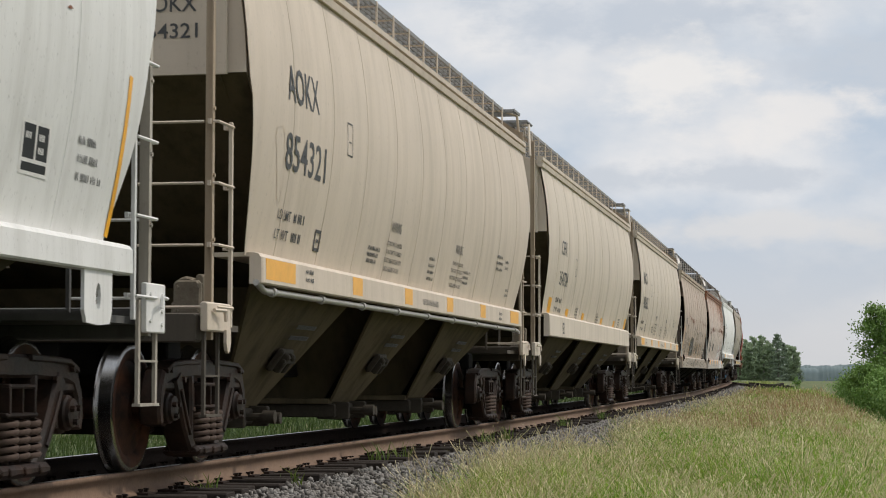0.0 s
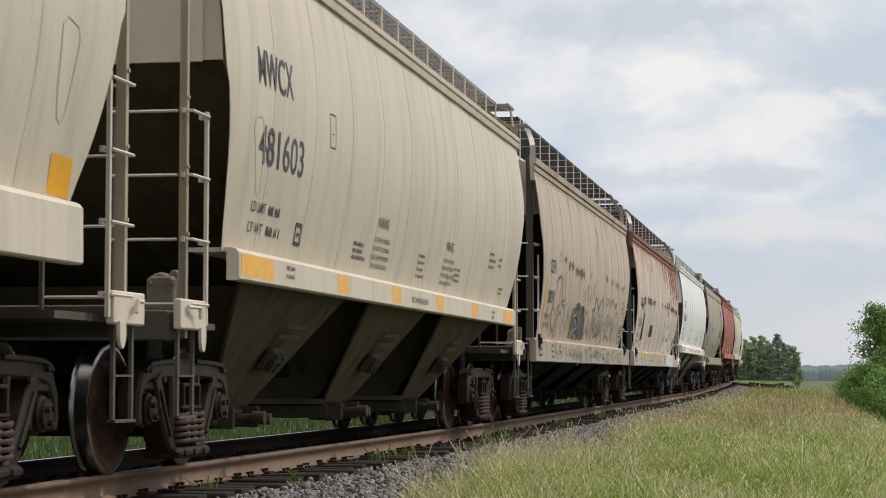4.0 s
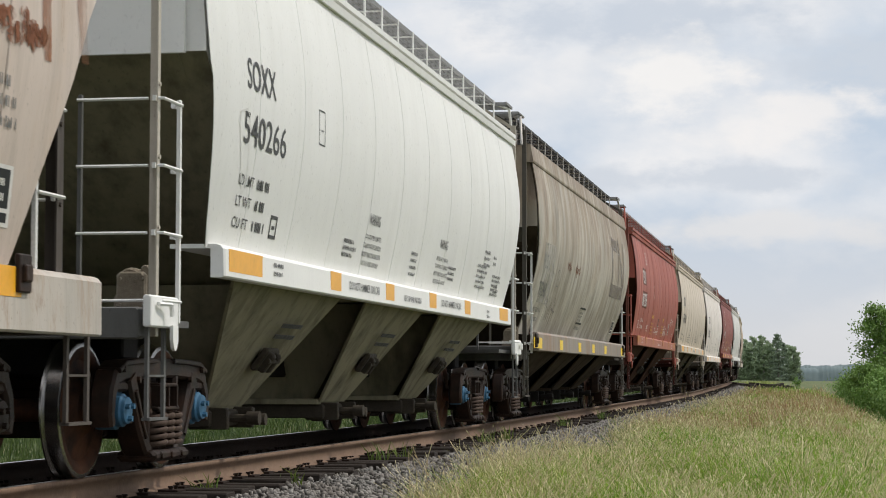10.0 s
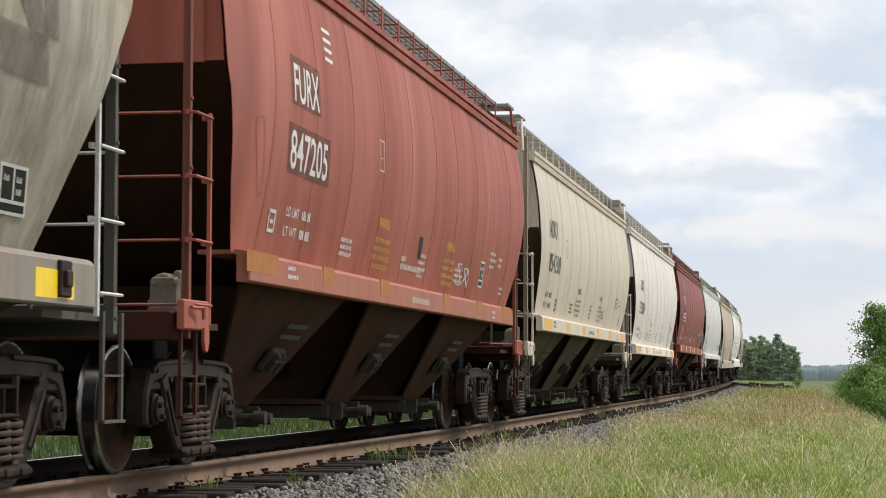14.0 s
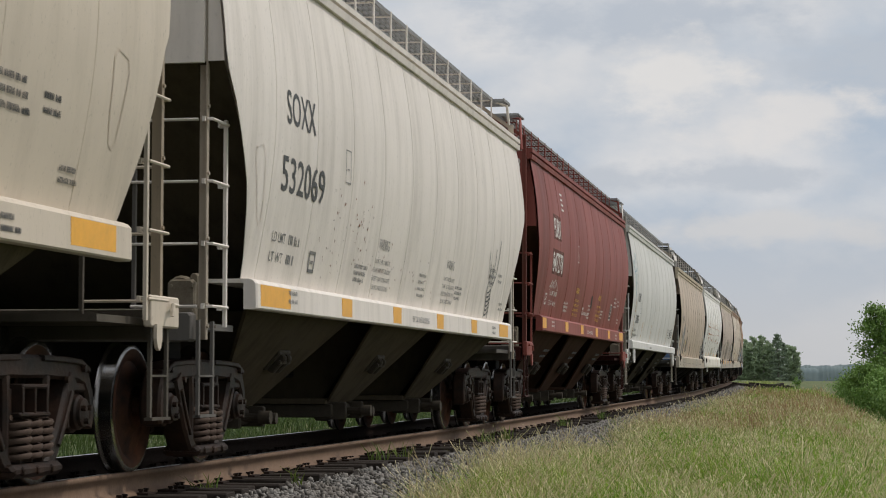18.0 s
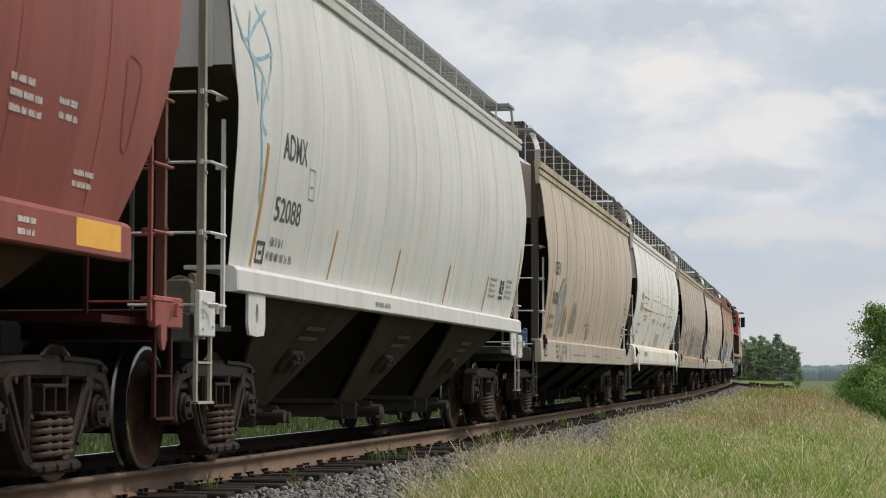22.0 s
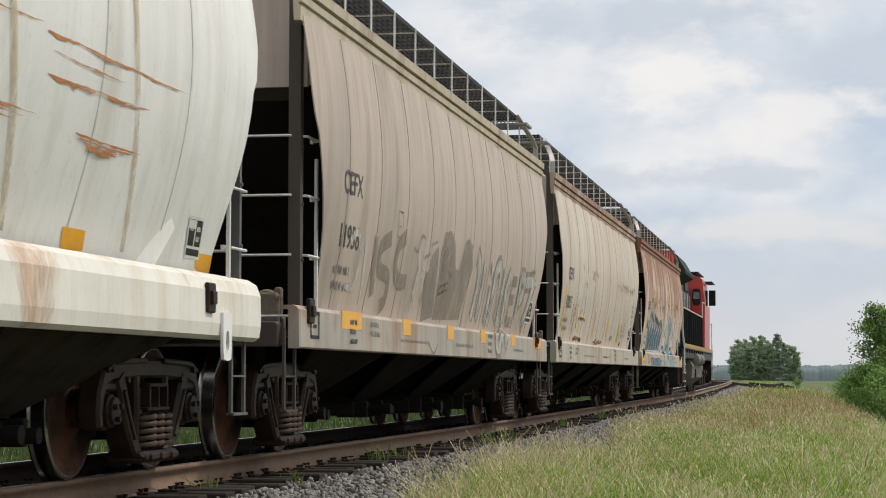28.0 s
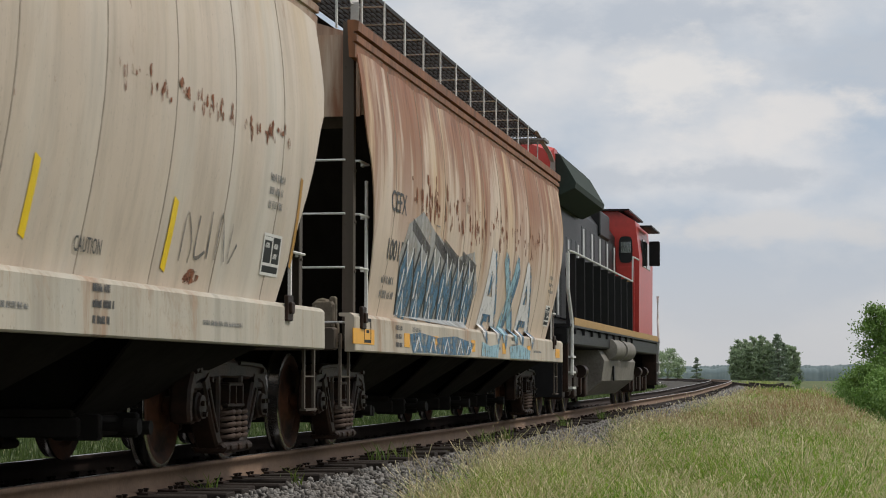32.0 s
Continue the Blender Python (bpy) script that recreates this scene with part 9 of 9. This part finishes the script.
def tree(name, base, h, r, n, seed, mat, leaf=0.13, start=0.2, shape="round", label="", group="", limbs=12, cat="tree"):
    """Tapered bent trunk, limbs, and a crown of single leaves gathered about the twigs."""
    rnd = random.Random(seed)
    rs = np.random.RandomState(seed)
    top = empty(name, Matrix.Translation(base))
    tagged(top, label, cat, group)
    wood = Shape()
    bend = [(rnd.uniform(-0.05, 0.05) * h * u, rnd.uniform(-0.05, 0.05) * h * u, h * u) for u in (0, 0.2, 0.4, 0.6, 0.8, 0.98)]
    r0 = 0.018 * h + 0.02

    def limb(pts, a, b):
        rings = []
        for i, p in enumerate(pts):
            q = a + (b - a) * i / (len(pts) - 1)
            rings.append([(p[0] + q * math.cos(k * 1.0472), p[1] + q * math.sin(k * 1.0472), p[2]) for k in range(6)])
        wood.loft(rings)

    limb(bend, r0, 0.15 * r0)
    tips = []
    for i in range(limbs):
        u = start + (0.97 - start) * (i + rnd.random()) / limbs
        j = min(4, int(u * 5))
        t = u * 5 - j
        o = [bend[j][k] + (bend[j + 1][k] - bend[j][k]) * t for k in range(3)]
        a = i * 2.4 + rnd.uniform(-0.5, 0.5)
        if shape == "cone":
            reach = r * (1 - u) * 1.15 + 0.05 * r
            rise = -0.12 * reach
        else:
            reach = r * (math.sin(math.pi * min(1, (u - start * 0.6) / (1.02 - start * 0.6))) ** 0.6) * rnd.uniform(0.65, 1.15)
            rise = reach * rnd.uniform(0.2, 0.7)
        e = (o[0] + reach * math.cos(a), o[1] + reach * math.sin(a), min(h * 1.02, o[2] + rise))
        m = tuple((o[k] + e[k]) / 2 + rnd.uniform(-0.06, 0.06) * reach for k in range(3))
        limb([o, m, e], r0 * 0.35 * (1 - u) + 0.008, 0.006)
        for q in (0.35, 0.6, 0.8, 1.0):
            tips.append(([o[k] + (e[k] - o[k]) * q for k in range(3)], 0.16 * r + 0.22 * reach * (0.6 if shape == "cone" else 1.0)))
    part("trunk", wood.mesh("trunk", 50), M_BARK, top)
    c = np.array([t[0] for t in tips])
    sp = np.array([t[1] for t in tips])
    i = rs.randint(0, len(c), n)
    flat = 0.35 if shape == "cone" else 0.75
    p = c[i] + rs.normal(0, 1, (n, 3)) * sp[i, None] * np.array([0.62, 0.62, 0.62 * flat])
    p[:, 2] = np.maximum(p[:, 2], 0.03 * h)
    a = rs.normal(0, 1, (n, 3)); a /= np.linalg.norm(a, axis=1)[:, None]
    b = np.cross(a, rs.normal(0, 1, (n, 3))); b /= np.linalg.norm(b, axis=1)[:, None]
    s1 = leaf * rs.uniform(0.6, 1.3, (n, 1))
    V = np.stack([p - a * s1 * 0.6, p + b * s1 * 0.32, p + a * s1 * 0.6, p - b * s1 * 0.32], 1)
    F = np.arange(n * 4).reshape(-1, 4)
    ob = new("crown", np_mesh("crown", V.reshape(-1, 3), F, [mat], False))
    ob.parent = top
    return top


def at_view(dist, side):
    """Ground point so far ahead and so far to the right of the line of sight."""
    x, y = np.array([dist * side]), np.array([float(dist)])
    s, l = to_track(x, y)
    return (float(x[0]), float(y[0]), float(ground_z(np.clip(s, -60, 420), l)[0]) - 0.05)


# trees and bushes on the lower side of the bank
for dist, side, h, r, n, mat, sd in ((78, 0.2065, 5.0, 1.25, 5200, M_POPLAR, 1), (80, 0.2210, 5.6, 1.5, 6500, M_POPLAR, 2), (84, 0.2370, 6.3, 1.7, 7000, M_POPLAR, 3), (76, 0.2300, 4.6, 1.5, 6000, M_POPLAR, 4), (92, 0.2470, 7.0, 2.0, 6000, M_POPLAR, 5), (96, 0.2120, 4.9, 1.3, 4200, M_POPLAR, 15)):
    tree("poplar_tree", at_view(dist, side + 0.006), h * 0.97, r * 0.9, int(n * 2.4), sd, mat, 0.092, 0.12, "round", "leafy green poplar on the foot of the bank", "poplars beside the bank", 18)
for dist, side, h, r, n, sd in ((74, 0.2000, 2.3, 1.0, 3600, 6), (70, 0.2100, 2.2, 1.1, 4200, 7), (66, 0.2190, 2.0, 1.1, 4200, 8), (88, 0.1965, 1.7, 0.9, 3000, 9), (62, 0.2260, 1.9, 1.0, 3800, 10), (72, 0.2230, 2.6, 1.2, 4200, 11), (100, 0.1935, 1.6, 1.0, 2600, 12), (112, 0.1905, 1.5, 1.0, 2400, 13)):
    tree("willow_bush", at_view(dist, side + 0.005), h * 0.95, r * 0.9, int(n * 2.2), sd, M_WILLOW if sd % 2 else M_POPLAR, 0.085, 0.05, "round", "dense green willow bush below the bank", "bushes beside the bank", 16, "bush")
tree("sapling", at_view(112, 0.1705), 1.0, 0.3, 260, 14, M_WILLOW, 0.10, 0.15, "round", "small sapling standing in the meadow", "", 7, "sapling")
# the stand of trees beyond the curve
for k, (side, h, r, shape) in enumerate(((0.1405, 5.6, 1.3, "round"), (0.1428, 7.2, 1.3, "round"), (0.1455, 7.4, 1.3, "round"), (0.1480, 6.6, 1.2, "round"), (0.1500, 7.8, 1.3, "round"), (0.1525, 7.3, 1.2, "round"), (0.1545, 7.8, 1.2, "round"),
                                         (0.1570, 7.0, 1.3, "round"), (0.1592, 6.2, 1.2, "round"), (0.1618, 8.3, 1.5, "cone"), (0.1640, 7.2, 1.4, "cone"), (0.1665, 6.4, 1.2, "round"), (0.1688, 6.2, 1.2, "round"), (0.1705, 5.2, 1.0, "cone"), (0.1580, 4.8, 1.4, "round"), (0.1470, 4.6, 1.4, "round"), (0.1530, 5.0, 1.5, "round"))):
    m = M_FARLEAF if shape == "round" else M_SPRUCE
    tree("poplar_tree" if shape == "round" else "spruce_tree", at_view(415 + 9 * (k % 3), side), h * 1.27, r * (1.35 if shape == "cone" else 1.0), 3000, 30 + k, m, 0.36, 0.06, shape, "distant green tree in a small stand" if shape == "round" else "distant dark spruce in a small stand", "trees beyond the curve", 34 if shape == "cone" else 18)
for k, (side, h, r, shape) in enumerate(((0.1035, 3.9, 1.7, "round"), (0.1085, 4.4, 1.6, "round"), (0.1130, 3.2, 1.3, "round"), (0.1222, 3.6, 0.9, "cone"), (0.0985, 3.6, 1.8, "round"))):
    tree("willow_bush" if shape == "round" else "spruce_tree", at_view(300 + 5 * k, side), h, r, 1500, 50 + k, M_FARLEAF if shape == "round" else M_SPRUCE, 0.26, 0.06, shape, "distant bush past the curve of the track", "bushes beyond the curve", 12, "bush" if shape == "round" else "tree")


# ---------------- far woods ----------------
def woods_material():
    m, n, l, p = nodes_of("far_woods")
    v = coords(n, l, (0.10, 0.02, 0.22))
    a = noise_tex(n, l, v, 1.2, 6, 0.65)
    # haze over the far woods is painted as this blue-green
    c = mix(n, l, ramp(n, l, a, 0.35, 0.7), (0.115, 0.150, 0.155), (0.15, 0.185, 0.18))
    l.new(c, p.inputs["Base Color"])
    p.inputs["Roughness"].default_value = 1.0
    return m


M_WOODS = woods_material()
rs = np.random.RandomState(9)
for dist, top in ((1500, 7.2), (2100, 14.0)):
    n = 2200
    xs = np.linspace(-900, 1500, n)
    hh = top + 1.2 * np.sin(xs * 0.012 + dist) + rs.uniform(-0.9, 0.9, n) + 0.7 * np.sin(xs * 0.093) + 0.4 * np.sin(xs * 0.41)
    V = np.concatenate([np.stack([xs, np.full(n, dist + 0.0), np.full(n, -12.0)], 1), np.stack([xs, np.full(n, dist + 1.0), hh * 0.55], 1),
                        np.stack([xs, np.full(n, dist + 6.0), hh], 1), np.stack([xs, np.full(n, dist + 60.0), hh * 0.9 - 1], 1)])
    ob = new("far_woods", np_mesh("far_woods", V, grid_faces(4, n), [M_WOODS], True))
    tagged(ob, "woods along the horizon, haze put into their blue-green colour", "woods", kind="structure")

# ---------------- old ties dumped beside the curve ----------------
rnd = random.Random(77)
for i in range(11):
    s, l = 139 + rnd.uniform(-3, 8), 2.2 + rnd.uniform(-0.4, 1.7)
    p = track(s, l)
    zz = float(soil(np.array([s]), np.array([l]))[0])
    ob = new("old_tie", tie_meshes[i % 5])
    lift = 0.40 + 0.15 * (i % 2)
    ob.matrix_basis = Matrix.Translation((p.x, p.y, zz + lift)) @ Matrix.Rotation(rnd.uniform(0.2, 1.3), 4, "Z") @ Matrix.Rotation(rnd.uniform(-0.12, 0.12), 4, "Y")
    tagged(ob, "discarded dark timber tie in a heap beside the track", "railway tie", "heap of old ties")


# ---------------- motion ----------------
def wheel_rows(home):
    """Rolling: the wheel turns as far as the train has run, in steps under a right angle."""
    rows = []
    for i in range(0, 32 * 15 + 1):
        t = i / 15
        a = run(t) / R_WHEEL
        rows.append((t, Matrix.Translation(home) @ Matrix.Rotation(a, 4, "Y")))
    return rows


def motions():
    for c in CARS:
        walk(c.ob, [(t, car_pose(c.mid, c.half, t)) for t in range(0, 33)])
    for w, home in ROLLING:
        walk(w, wheel_rows(home))


motions()
